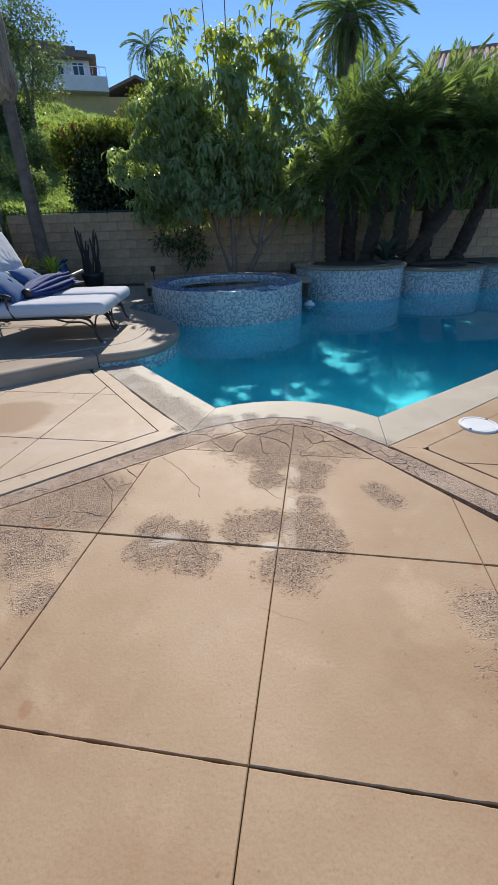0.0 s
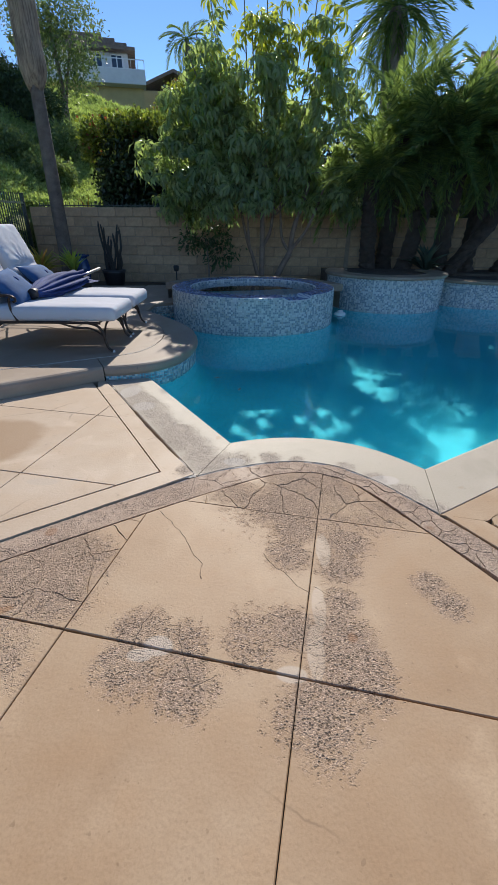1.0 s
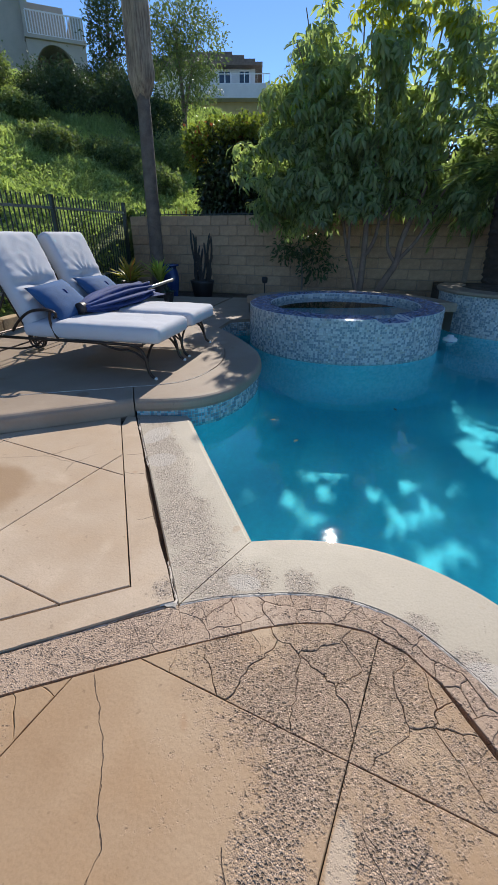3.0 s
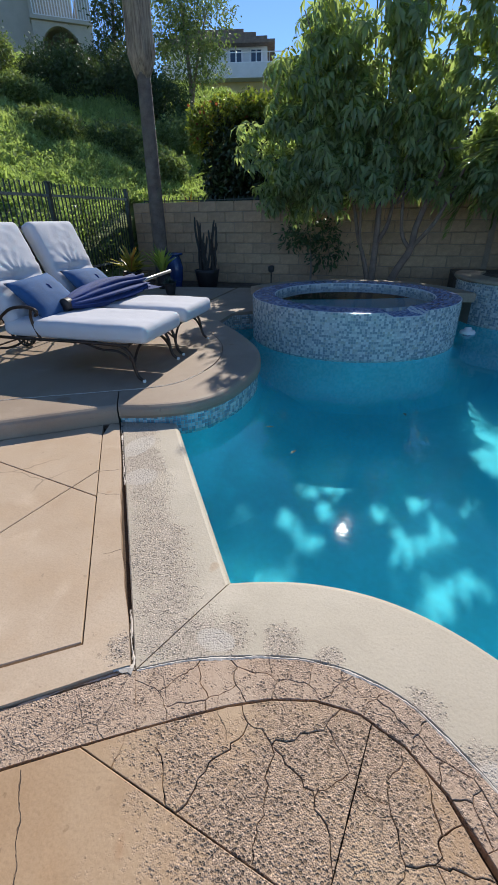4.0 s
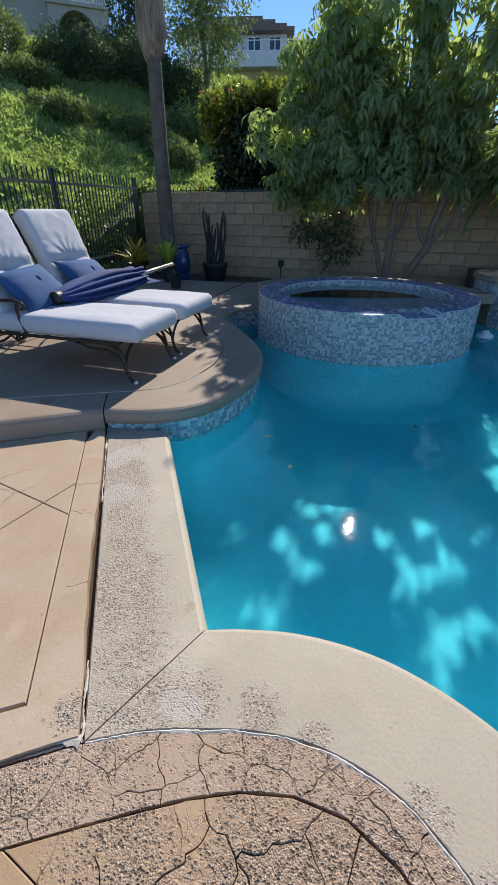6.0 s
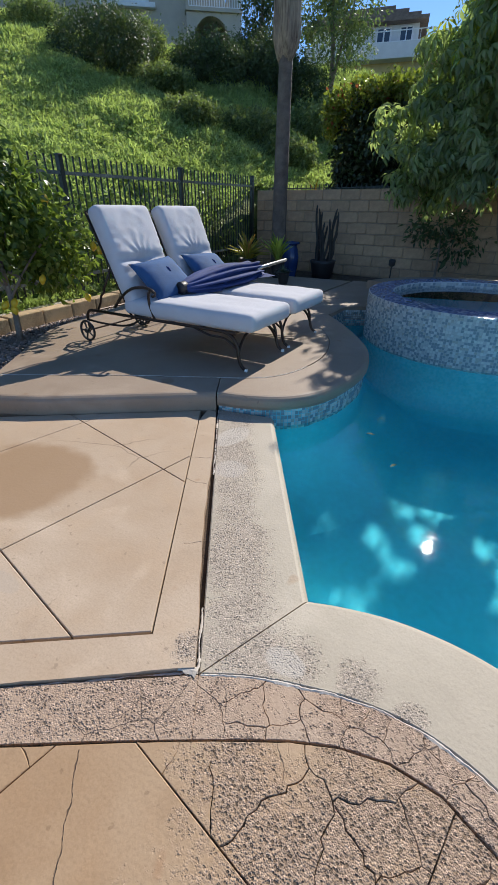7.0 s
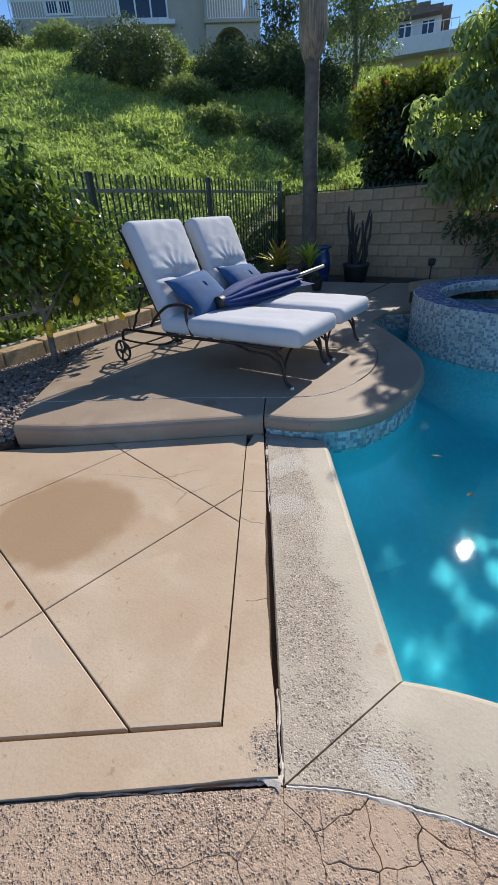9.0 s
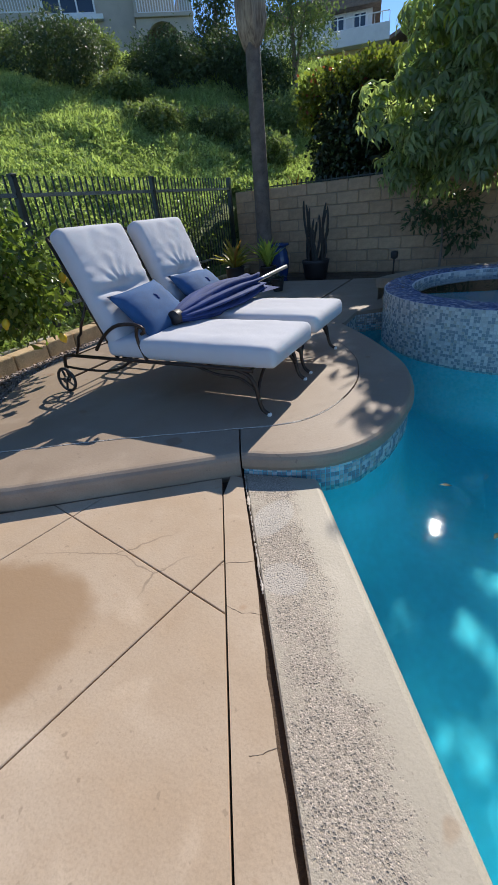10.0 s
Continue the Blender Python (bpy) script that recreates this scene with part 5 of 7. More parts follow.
def palm(name, label, base, top, r0, r1, fronds, count, meshes, lo=-25, hi=80, scale=1.0, bark=None, seed=1, rings=60, group=""):
    """A palm: ringed or shaggy stem, and a crown of single fronds."""
    rg = np.random.default_rng(seed)
    th = thing(name, label, "palm tree", base, group=group)
    d = Vector(top) - Vector(base)
    bm = bmesh.new()
    rows = []
    for i in range(rings + 1):
        t = i / rings
        c = Vector((d.x * t + 0.10 * d.x * math.sin(3.1416 * t), d.y * t, d.z * t))
        r = (r0 + (r1 - r0) * t) * (1.0 + (0.25 if t < 0.03 else 0)) * (1 + (0.10 if i % 2 else 0.0) * (1 if bark is M_DARKBARK else 0.18))
        rows.append([bm.verts.new(c + Vector((r * math.cos(6.28319 * j / 14 + (0.22 if i % 2 else 0)), r * math.sin(6.28319 * j / 14 + (0.22 if i % 2 else 0)), 0))
                                  * 1.0 + Vector((0, 0, 0.0))) for j in range(14)])
        if bark is M_DARKBARK:
            for v in rows[-1]:
                v.co += Vector((rg.normal(0, 0.012), rg.normal(0, 0.012), rg.normal(0, 0.01)))
    for a, b in zip(rows, rows[1:]):
        for j in range(14):
            bm.faces.new((a[j], a[(j + 1) % 14], b[(j + 1) % 14], b[j]))
    bm.faces.new(rows[-1])
    part("trunk", bm, bark or M_BARK, th, smooth=bark is not M_DARKBARK)
    for i in range(count):
        az = i * 137.5 + rg.uniform(-15, 15)
        el = hi + (lo - hi) * ((i + 0.5) / count) ** 0.8 + rg.uniform(-6, 6)
        k = min(len(meshes) - 1, int(len(meshes) * (i + 0.5) / count))
        sc = scale * rg.uniform(0.85, 1.12)
        m = pose(d.x, d.y, d.z + 0.05, 0, 0, az) @ pose(0, 0, 0, rg.uniform(-15, 15), -el + 20, 0) @ Matrix.Diagonal((sc, sc, sc, 1))
        mids = [Vector(base) + m @ Vector((0.8 * q, 0, 0.05)) for q in (0.5, 0.8, 1.1, 1.4)]
        if name != "date_palm" or not any(in_gap(*q, 0.0) for q in mids):
            child("frond", meshes[k], th, m=m)
    return th


DATE_LABEL = "pygmy date palm with a rough dark stem in the raised bed"
DATE_PALMS = (((1.9, 11.25, 0.42), (1.74, 11.35, 2.15)), ((2.6, 11.1, 0.42), (2.86, 11.2, 2.42)), ((3.35, 11.15, 0.42), (3.3, 11.2, 2.62)), ((3.5, 11.05, 0.42), (4.5, 10.8, 2.5)), ((2.3, 11.6, 0.42), (2.25, 11.6, 2.95)), ((4.9, 11.7, 0.42), (5.35, 11.7, 2.75)), ((4.1, 11.65, 0.42), (4.05, 11.65, 2.95)))
for sd, (bs, tp) in enumerate(DATE_PALMS):
    palm("date_palm", DATE_LABEL, bs, (tp[0], tp[1] - 0.4, tp[2] - 0.02), 0.16, 0.14, 0, 80, PYGMY, -3, 84, 1.15, M_DARKBARK, 20 + sd, 36, "date palms behind the pool")
palm("queen_palm", "tall feather palm behind the garden wall", (3.75, 20.2, 0.0), (3.5, 20.2, 7.6), 0.34, 0.3, 0, 44, QUEEN, -55, 75, 0.9, M_BARK, 5)
palm("queen_palm", "distant feather palm on the hillside", (-5.6, 30.5, 3.0), (-5.5, 30.3, 9.9), 0.16, 0.12, 0, 22, QUEEN, -45, 75, 0.55, M_BARK, 6)

# the tall ringed palm by the fence corner
king = palm("king_palm", "tall palm with a smooth ringed grey trunk by the wall", (-4.93, 11.35, 0.02), (-4.98, 11.45, 3.75), 0.155, 0.125, 0, 0, QUEEN, bark=M_KINGBARK, seed=9, rings=70)
bm = bmesh.new()
rows = []
for i in range(25):
    t = i / 24
    r = 0.122 + 0.105 * min(1.0, t / 0.16) ** 0.7 - 0.045 * max(0.0, t - 0.3)
    row = []
    for j in range(28):
        a = 6.28319 * j / 28
        f = 1 + 0.09 * math.sin(5 * a + 2.2 * t) + 0.05 * abs(math.sin(8 * a + 1.1 * t)) + 0.12 * noise.noise((math.cos(a) * 2, math.sin(a) * 2, t * 4))
        row.append(bm.verts.new((-0.05 + r * f * math.cos(a), 0.1 + r * f * math.sin(a), 3.6 + 2.2 * t + 0.10 * abs(math.sin(1.5 * a + 0.6)) * (1 - t) ** 2)))
    rows.append(row)
for a, b in zip(rows, rows[1:]):
    for j in range(28):
        bm.faces.new((a[j], a[(j + 1) % 28], b[(j + 1) % 28], b[j]))
part("leaf_sheath", bm, M_SHEATH, king, "brown peeling leaf sheath", True)
part("upper_trunk", tube(bmesh.new(), [(-0.05, 0.1, 5.6), (-0.05, 0.1, 7.5), (-0.05, 0.1, 9.4)], 0.13, 14, 0.10), M_BARK, king, smooth=True)
for i in range(20):
    m = pose(-0.05, 0.1, 9.3, 0, 0, i * 137.5) @ pose(0, 0, 0, 0, -(70 - 5.0 * i) + 20, 0)
    child("frond", QUEEN[min(2, i // 7)], king, m=m)

# clipped hedge bush and further shrubs over the wall
def shrub(name, label, category, blobs, n, L, W, material, seed, tops=None, stem=None, inner=0.5, group=""):
    rg = np.random.default_rng(seed)
    c = np.mean([b[0] for b in blobs], axis=0)
    th = thing(name, label, category, group=group)
    if stem:
        bm = bmesh.new()
        for pts, r in stem:
            tube(bm, spline(pts, 10), r, 7, r * 0.4)
        part("trunk", bm, M_BARK, th, smooth=True)
    child("foliage", tri_mesh("foliage", *cloud(rg, blobs, n, L, W, inner), material), th, kind="stuff")
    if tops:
        child("young_growth", tri_mesh("young_growth", *cloud(rg, tops[0], tops[1], L * 0.9, W, 0.2, hang=-0.5), tops[2]), th, "yellow-green young shoots, lightened as if sunlit", kind="stuff")
    return th


# shaded face put into the dark leaf colour, sunlit top into paler young shoots
shrub("hedge_bush", "dense clipped bush, body darkened as in shade, pale sunlit young shoots", "bush",
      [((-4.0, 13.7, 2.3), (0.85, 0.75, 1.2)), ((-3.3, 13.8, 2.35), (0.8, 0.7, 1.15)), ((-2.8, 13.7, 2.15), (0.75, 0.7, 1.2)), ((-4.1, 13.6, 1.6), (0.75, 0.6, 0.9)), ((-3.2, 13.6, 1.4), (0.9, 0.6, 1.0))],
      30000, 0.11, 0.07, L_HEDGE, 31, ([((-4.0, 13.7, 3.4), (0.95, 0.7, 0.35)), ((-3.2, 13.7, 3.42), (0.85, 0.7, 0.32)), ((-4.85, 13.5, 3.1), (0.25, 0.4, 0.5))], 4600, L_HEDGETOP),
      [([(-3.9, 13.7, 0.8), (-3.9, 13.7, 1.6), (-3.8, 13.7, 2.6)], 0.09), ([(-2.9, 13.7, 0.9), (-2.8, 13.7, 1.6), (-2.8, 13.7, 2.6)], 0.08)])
shrub("wall_hedge", "dark hedge behind the block wall", "hedge",
      [((0.4, 13.6, 2.0), (1.2, 0.7, 1.4)), ((-0.8, 13.6, 2.0), (1.0, 0.7, 1.3)), ((1.5, 13.6, 2.1), (1.0, 0.7, 1.4)), ((2.2, 13.7, 1.7), (1.3, 0.8, 1.5)), ((3.2, 13.7, 1.8), (1.2, 0.8, 1.3)), ((5.2, 13.8, 1.8), (1.2, 0.8, 1.3)), ((7.2, 13.8, 1.8), (1.2, 0.8, 1.4)), ((4.2, 13.8, 1.9), (1.4, 0.8, 1.6)), ((6.2, 13.8, 1.9), (1.4, 0.8, 1.5)), ((8.2, 13.8, 2.0), (1.5, 0.8, 1.6)), ((-1.4, 13.6, 1.5), (1.1, 0.6, 1.2))],
      42000, 0.12, 0.065, L_HEDGE, 32)
shrub("hill_tree", "slender grey-green tree on the slope above the wall", "tree",
      [((-8.6, 20.6, 6.6), (1.2, 1.0, 1.2)), ((-9.3, 20.9, 7.6), (1.1, 1.0, 1.1)), ((-7.9, 20.8, 7.5), (1.1, 1.0, 1.2)), ((-8.6, 20.9, 8.2), (1.2, 0.9, 0.9)), ((-7.7, 20.7, 6.2), (0.7, 0.6, 0.7))],
      6500, 0.14, 0.06, L_FAR, 33, None, [([(-8.6, 20.8, 3.6), (-8.5, 20.8, 5.5), (-8.7, 20.8, 8.0)], 0.12), ([(-8.55, 20.8, 5.0), (-8.2, 20.8, 6.4), (-7.8, 20.8, 7.6)], 0.06)])
shrub("hill_tree", "dark conifer-like tree beside the beige house", "tree",
      [((-11.4, 20.4, 6.2), (0.8, 0.8, 1.3)), ((-11.6, 20.6, 8.0), (0.7, 0.7, 1.6)), ((-11.2, 20.6, 8.4), (0.7, 0.7, 1.0))], 5000, 0.14, 0.06, L_DARK, 34, None, [([(-11.4, 20.5, 4.2), (-11.4, 20.5, 7.0), (-11.3, 20.6, 9.0)], 0.12)])
shrub("hill_tree", "yellow-green tree in front of the ochre house", "tree", [((-8.6, 43.0, 10.0), (1.5, 1.2, 1.3)), ((-7.4, 43.2, 9.6), (1.3, 1.0, 1.2)), ((-9.6, 43.0, 9.4), (1.2, 1.0, 1.0))], 3500, 0.28, 0.13, L_HEDGETOP, 36, None, [([(-8.5, 43.0, 6.5), (-8.5, 43.0, 8.0), (-8.4, 43.0, 9.8)], 0.12)])
HILL_SHRUBS = (((-13.7, 14.5), (2.0, 1.2, 0.9), 3), ((-14.0, 16.8), (0.9, 0.8, 0.65), 2), ((-11.5, 17.2), (1.5, 1.0, 0.85), 1), ((-12.7, 18.4), (1.4, 1.0, 0.3), 1), ((-11.0, 19.3), (1.3, 1.0, 0.85), 1), ((-9.9, 18.6), (1.2, 1.0, 0.85), 1), ((-17.8, 15.4), (1.2, 1.0, 0.6), 0), ((-19.6, 13.4), (1.5, 1.3, 0.6), 1), ((-21.0, 11.4), (1.5, 1.3, 0.65), 0), ((-15.6, 17.4), (1.0, 0.9, 0.5), 1), ((-7.4, 17.6), (1.0, 0.9, 0.6), 0), ((-9.8, 14.2), (0.9, 0.8, 0.4), 0), ((-8.4, 15.4), (1.0, 0.8, 0.45), 0), ((-6.9, 15.0), (0.8, 0.7, 0.45), 0), ((-8.9, 18.6), (1.2, 0.9, 0.8), 1), ((-11.8, 15.2), (1.1, 0.9, 0.4), 0))
for k_, ((x, y), r, dark) in enumerate(HILL_SHRUBS):
    z = hill_z(x, y)
    bl = [((x, y, z + r[2] * 0.6), r), ((x + r[0] * 0.5, y - 0.2, z + r[2] * 0.4), (r[0] * 0.6, r[1] * 0.6, r[2] * 0.75)), ((x - r[0] * 0.55, y, z + r[2] * 0.45), (r[0] * 0.6, r[1] * 0.6, r[2] * 0.8))]
    shrub("hill_shrub", ("rounded grey-green shrub on the slope", "dark green shrub on the slope", "flowering shrub with pale blossom on the slope", "broad dusky green shrub on the slope")[dark], "bush", bl, int(7500 * r[0]), 0.10, 0.05, (L_SHRUB, L_DARK, L_SHRUB, L_MIDSHRUB)[dark], 50 + k_, None, [([(x + o, y, z - 0.1), (x + o * 1.3, y, z + r[2] * 0.4), (x + o * 2.0, y, z + r[2] * 0.9)], 0.03) for o in (-0.25, 0.05, 0.3)], 0.6, "shrubs on the slope")

# grass and weeds over the slope
def grass_field(n, seed):
    rg = np.random.default_rng(seed)
    P, Hs = [], []
    while len(P) < n:
        s_ = 5 + 26 * rg.random() ** 0.8
        az = radians(rg.uniform(-78, -4))
        x, y = 0.1 + s_ * math.sin(az), 2.6 + s_ * math.cos(az)
        if not (x < FX(y) - 0.35 or y > 12.75) or -0.85 * (x + 6.2) + 0.53 * (y - 7) < -1.5:
            continue
        c = noise.noise((x * 0.55, y * 0.55, 4.0))
        d = noise.noise((x * 1.7, y * 1.7, 9.0))
        P.append((x, y, hill_z(x, y) + 0.05))
        Hs.append(0.08 + 0.12 * c + 0.10 * d + 0.0025 * s_)
    P, Hs = np.array(P), np.maximum(0.08, np.array(Hs))
    k = 6
    P = np.repeat(P, k, axis=0) + rg.normal(0, 0.07, (n * k, 3)) * (1, 1, 0)
    H_ = np.repeat(Hs, k) * rg.uniform(0.45, 1.0, n * k)
    D = rg.normal(0, 0.9, (n * k, 3)) + (0.05, -0.15, 0.6)
    N = unit(rg, n * k)
    P[:, 2] += np.repeat(Hs, k) * rg.uniform(-0.2, 1.3, n * k)
    D /= np.linalg.norm(D, axis=1, keepdims=True)
    S = np.cross(D, N)
    S *= (0.012 + 0.022 * rg.random((n * k, 1))) / (np.linalg.norm(S, axis=1, keepdims=True) + 1e-6)
    V = np.stack([P - S, P + S, P + D * H_[:, None]], axis=1).reshape(-1, 3)
    return V, np.arange(len(V)).reshape(-1, 3)


tagged(new("slope_grass", tri_mesh("slope_grass", *grass_field(170000, 77), L_GRASS)), "bright green grass and weeds covering the slope", "grass", kind="stuff")


def build_lemon():
    th = thing("lemon_tree", "small lemon tree with ripe fruit in the gravel bed", "tree", (-4.42, 5.02, 0.02))
    bm = bmesh.new()
    tube(bm, spline([(0, 0, 0), (0.02, 0.01, 0.3), (-0.03, 0.02, 0.7), (-0.1, 0.05, 1.2), (-0.2, 0.1, 1.7)], 14), 0.035, 8, 0.014)
    for k_, (x, y, z) in enumerate(((0.5, 0.5, 1.2), (-0.6, -0.3, 1.3), (0.3, -0.5, 1.4), (-0.3, 0.5, 1.6), (0.35, 0.75, 0.75), (-0.7, -0.6, 0.9), (-0.25, 0.0, 2.1))):
        tube(bm, spline([(0, 0.01, 0.45 + 0.07 * k_), (x * 0.5, y * 0.5, z * 0.75), (x, y, z)], 9), 0.016, 6, 0.005)
    part("trunk", bm, M_BARK, th, "thin grey-brown trunk", True)
    blobs = [((-0.15, 0.0, 1.15), (0.62, 0.62, 0.55)), ((0.3, 0.45, 1.0), (0.42, 0.42, 0.45)), ((-0.65, -0.4, 1.2), (0.5, 0.5, 0.55)), ((-0.3, -0.1, 1.55), (0.45, 0.45, 0.4)), ((0.15, 0.5, 0.7), (0.35, 0.35, 0.3)), ((-0.7, -0.7, 1.05), (0.45, 0.4, 0.4)), ((-0.9, -0.6, 1.6), (0.4, 0.4, 0.5)), ((-0.75, -0.8, 1.85), (0.4, 0.4, 0.4)), ((-0.02, 0.2, 1.85), (0.08, 0.1, 0.22)), ((-0.35, -0.6, 1.15), (0.5, 0.5, 0.6)), ((-0.9, -1.0, 1.45), (0.55, 0.5, 0.6)), ((0.1, 0.2, 1.4), (0.4, 0.4, 0.4))]
    rg = np.random.default_rng(12)
    child("crown", tri_mesh("crown", *cloud(rg, blobs, 10500, 0.095, 0.05, 0.2, hang=0.45), L_LEMON), th, "glossy dark green leaves", kind="stuff")
    bm = bmesh.new()
    bmesh.ops.create_uvsphere(bm, u_segments=12, v_segments=10, radius=0.034)
    for v in bm.verts:
        v.co.z *= 1.25 + (0.25 if abs(v.co.z) > 0.031 else 0)
    fruit = bpy.data.meshes.new("lemon")
    bm.to_mesh(fruit)
    bm.free()
    fruit.materials.append(M_LEMON)
    fruit.polygons.foreach_set("use_smooth", [True] * len(fruit.polygons))
    for x, y, z in ((0.12, -0.12, 0.42), (0.17, -0.05, 0.44), (0.16, -0.06, 0.37), (0.55, 0.55, 0.45), (0.62, 0.75, 1.02), (0.66, 0.7, 0.9), (0.68, 0.78, 0.86), (0.6, 0.68, 0.94), (0.66, 0.82, 0.95), (0.1, -0.55, 0.95), (0.0, -0.75, 0.92), (-0.02, -0.72, 0.8), (0.5, 0.3, 1.35), (-0.1, -0.6, 0.72), (0.35, 0.2, 0.65)):
        child("lemon", fruit, th, m=pose(x, y, z, rg.uniform(-30, 30), rg.uniform(-30, 30), 0))
    return th


build_lemon()


# creeper on the fence
rg = np.random.default_rng(15)
n_ = 2600
yy = np.concatenate([rg.normal(9.7, 0.9, n_ // 2), rg.uniform(6.8, 11.9, n_ // 4), rg.uniform(3.0, 7.0, n_ - n_ // 2 - n_ // 4)])
P = np.stack([-5.35 - 0.13 * (yy - 6.5) - np.abs(rg.normal(0.03, 0.16, n_)), yy, 0.3 + 1.35 * rg.random(n_) ** 1.2 * (0.55 + 0.45 * np.sin(yy * 2.3) ** 2)], 1)
creeper = thing("fence_creeper", "pale-leaved creeper climbing through the iron fence", "climbing plant")
child("foliage", tri_mesh("foliage", *leaves(P, unit(rg, n_) + (0.3, -0.1, -0.1), unit(rg, n_) + (0.5, 0, 0.6), 0.06 + 0.05 * rg.random(n_), 0.045, 0.2, 0.2), L_CREEPER), creeper, kind="stuff")
bm = bmesh.new()
for k_ in range(12):
    y0 = 8.0 + 0.32 * k_
    tube(bm, spline([(FX(y0) - 0.04, y0, 0.1), (FX(y0) - 0.03, y0 + 0.1, 0.7), (FX(y0) - 0.03, y0 - 0.05, 1.2), (FX(y0), y0 + 0.12, 1.5)], 10), 0.006, 5)
part("vine", bm, M_BARK, creeper)
shrub("fence_shrub", "dark shrubs low behind the iron fence", "bush", [((-6.2, 5.0, 0.5), (0.5, 1.3, 0.5)), ((-6.3, 7.6, 0.5), (0.45, 1.2, 0.5)), ((-6.6, 10.0, 0.6), (0.5, 1.3, 0.55)), ((-6.1, 3.0, 0.6), (0.5, 1.0, 0.6)), ((-6.5, 11.9, 0.75), (0.4, 0.55, 0.75))], 11000, 0.09, 0.05, L_DARK, 71)


pipe = thing("irrigation_pipe", "pale grey irrigation pipe lying along the foot of the fence", "pipe")
part("tube", tube(bmesh.new(), spline([(FX(y) - 0.3, y, hill_z(FX(y) - 0.3, y) + 0.03) for y in (2.6, 3.6, 4.6, 5.6, 6.6)], 24), 0.03, 10), M_SEAL, pipe, smooth=True)

# pots and small plants by the wall
def spiky(name, label, at, n, L, W, material, el0, el1, seed, category="plant", pot=None):
    rg = np.random.default_rng(seed)
    th = thing(name, label, category, at)
    z0 = 0.0
    if pot:
        r, h, pm, plabel = pot
        part("pot", lathe(bmesh.new(), [(r * 0.7, 0), (r * 0.78, 0.02), (r, h * 0.7), (r * 1.02, h * 0.9), (r * 1.1, h * 0.92), (r * 1.1, h), (r * 0.95, h), (r * 0.93, h - 0.04), (0.01, h - 0.04)], 22), pm, th, plabel, True)
        z0 = h - 0.04
    az = rg.uniform(0, 6.283, n)
    el = np.radians(rg.uniform(el0, el1, n))
    D = np.stack([np.cos(az) * np.cos(el), np.sin(az) * np.cos(el), np.sin(el)], 1)
    P = D * (0.02, 0.02, 0) + (0, 0, z0)
    N = np.stack([-np.cos(az) * np.sin(el), -np.sin(az) * np.sin(el), np.cos(el)], 1)
    child("leaves", tri_mesh("leaves", *leaves(P, D, N, L * rg.uniform(0.7, 1.1, n), W, 0.3, 0.22), material), th)
    return th


spiky("bromeliad", "potted bromeliad with yellow and red leaves", (-4.86, 10.05, DECK_Z), 44, 0.58, 0.075, L_BROM, 25, 85, 81, pot=(0.16, 0.32, M_POT, "dark glazed pot"))
spiky("potted_plant", "potted plant with pale yellow-green leaves", (-4.26, 10.2, DECK_Z), 26, 0.55, 0.085, L_BRIGHT, 55, 88, 82, pot=(0.13, 0.3, M_POT, "dark round pot"))
spiky("succulent", "small pale spiky succulent in a low pot", (-3.75, 9.55, DECK_Z), 60, 0.17, 0.022, L_AGAVE, 10, 85, 83, pot=(0.10, 0.2, M_POT, "dark round pot"))
spiky("agave", "large blue-green agave in the raised bed", (3.0, 10.75, 0.5), 38, 0.62, 0.11, L_AGAVE, 20, 82, 84)
spiky("bird_of_paradise", "orange bird of paradise flower above the wall", (-4.85, 12.75, 1.5), 5, 0.42, 0.05, L_ORANGE, 70, 88, 85)
spiky("strap_plant", "strap-leaved plant with yellowed tips in the planter", (-3.0, 3.05, 0.27), 30, 0.5, 0.03, L_ORANGE, 15, 80, 86)
shrub("wall_shrub", "dark leafy shrub against the block wall", "bush", [((-1.75, 11.75, 1.1), (0.6, 0.28, 0.3)), ((-1.45, 11.8, 0.75), (0.45, 0.25, 0.35)), ((-2.1, 11.8, 0.95), (0.3, 0.22, 0.22))], 650, 0.12, 0.045, L_DARK, 87, None, [([(-1.7, 11.8, 0.05), (-1.7, 11.8, 0.5), (-1.75, 11.78, 1.1)], 0.025)], 0.3)

lantern = thing("blue_urn", "tall blue glazed urn standing by the palm", "urn", (-4.45, 11.05, 0.02))
part("body", lathe(bmesh.new(), [(0.11, 0), (0.13, 0.02), (0.12, 0.08), (0.155, 0.25), (0.165, 0.42), (0.14, 0.56), (0.115, 0.62), (0.12, 0.65)], 24), M_BLUEPOT, lantern, smooth=True)
part("rim", lathe(bmesh.new(), [(0.12, 0.65), (0.175, 0.66), (0.18, 0.685), (0.17, 0.70), (0.10, 0.70), (0.09, 0.62)], 24), M_BLUEPOT, lantern, "flared glazed rim", True)

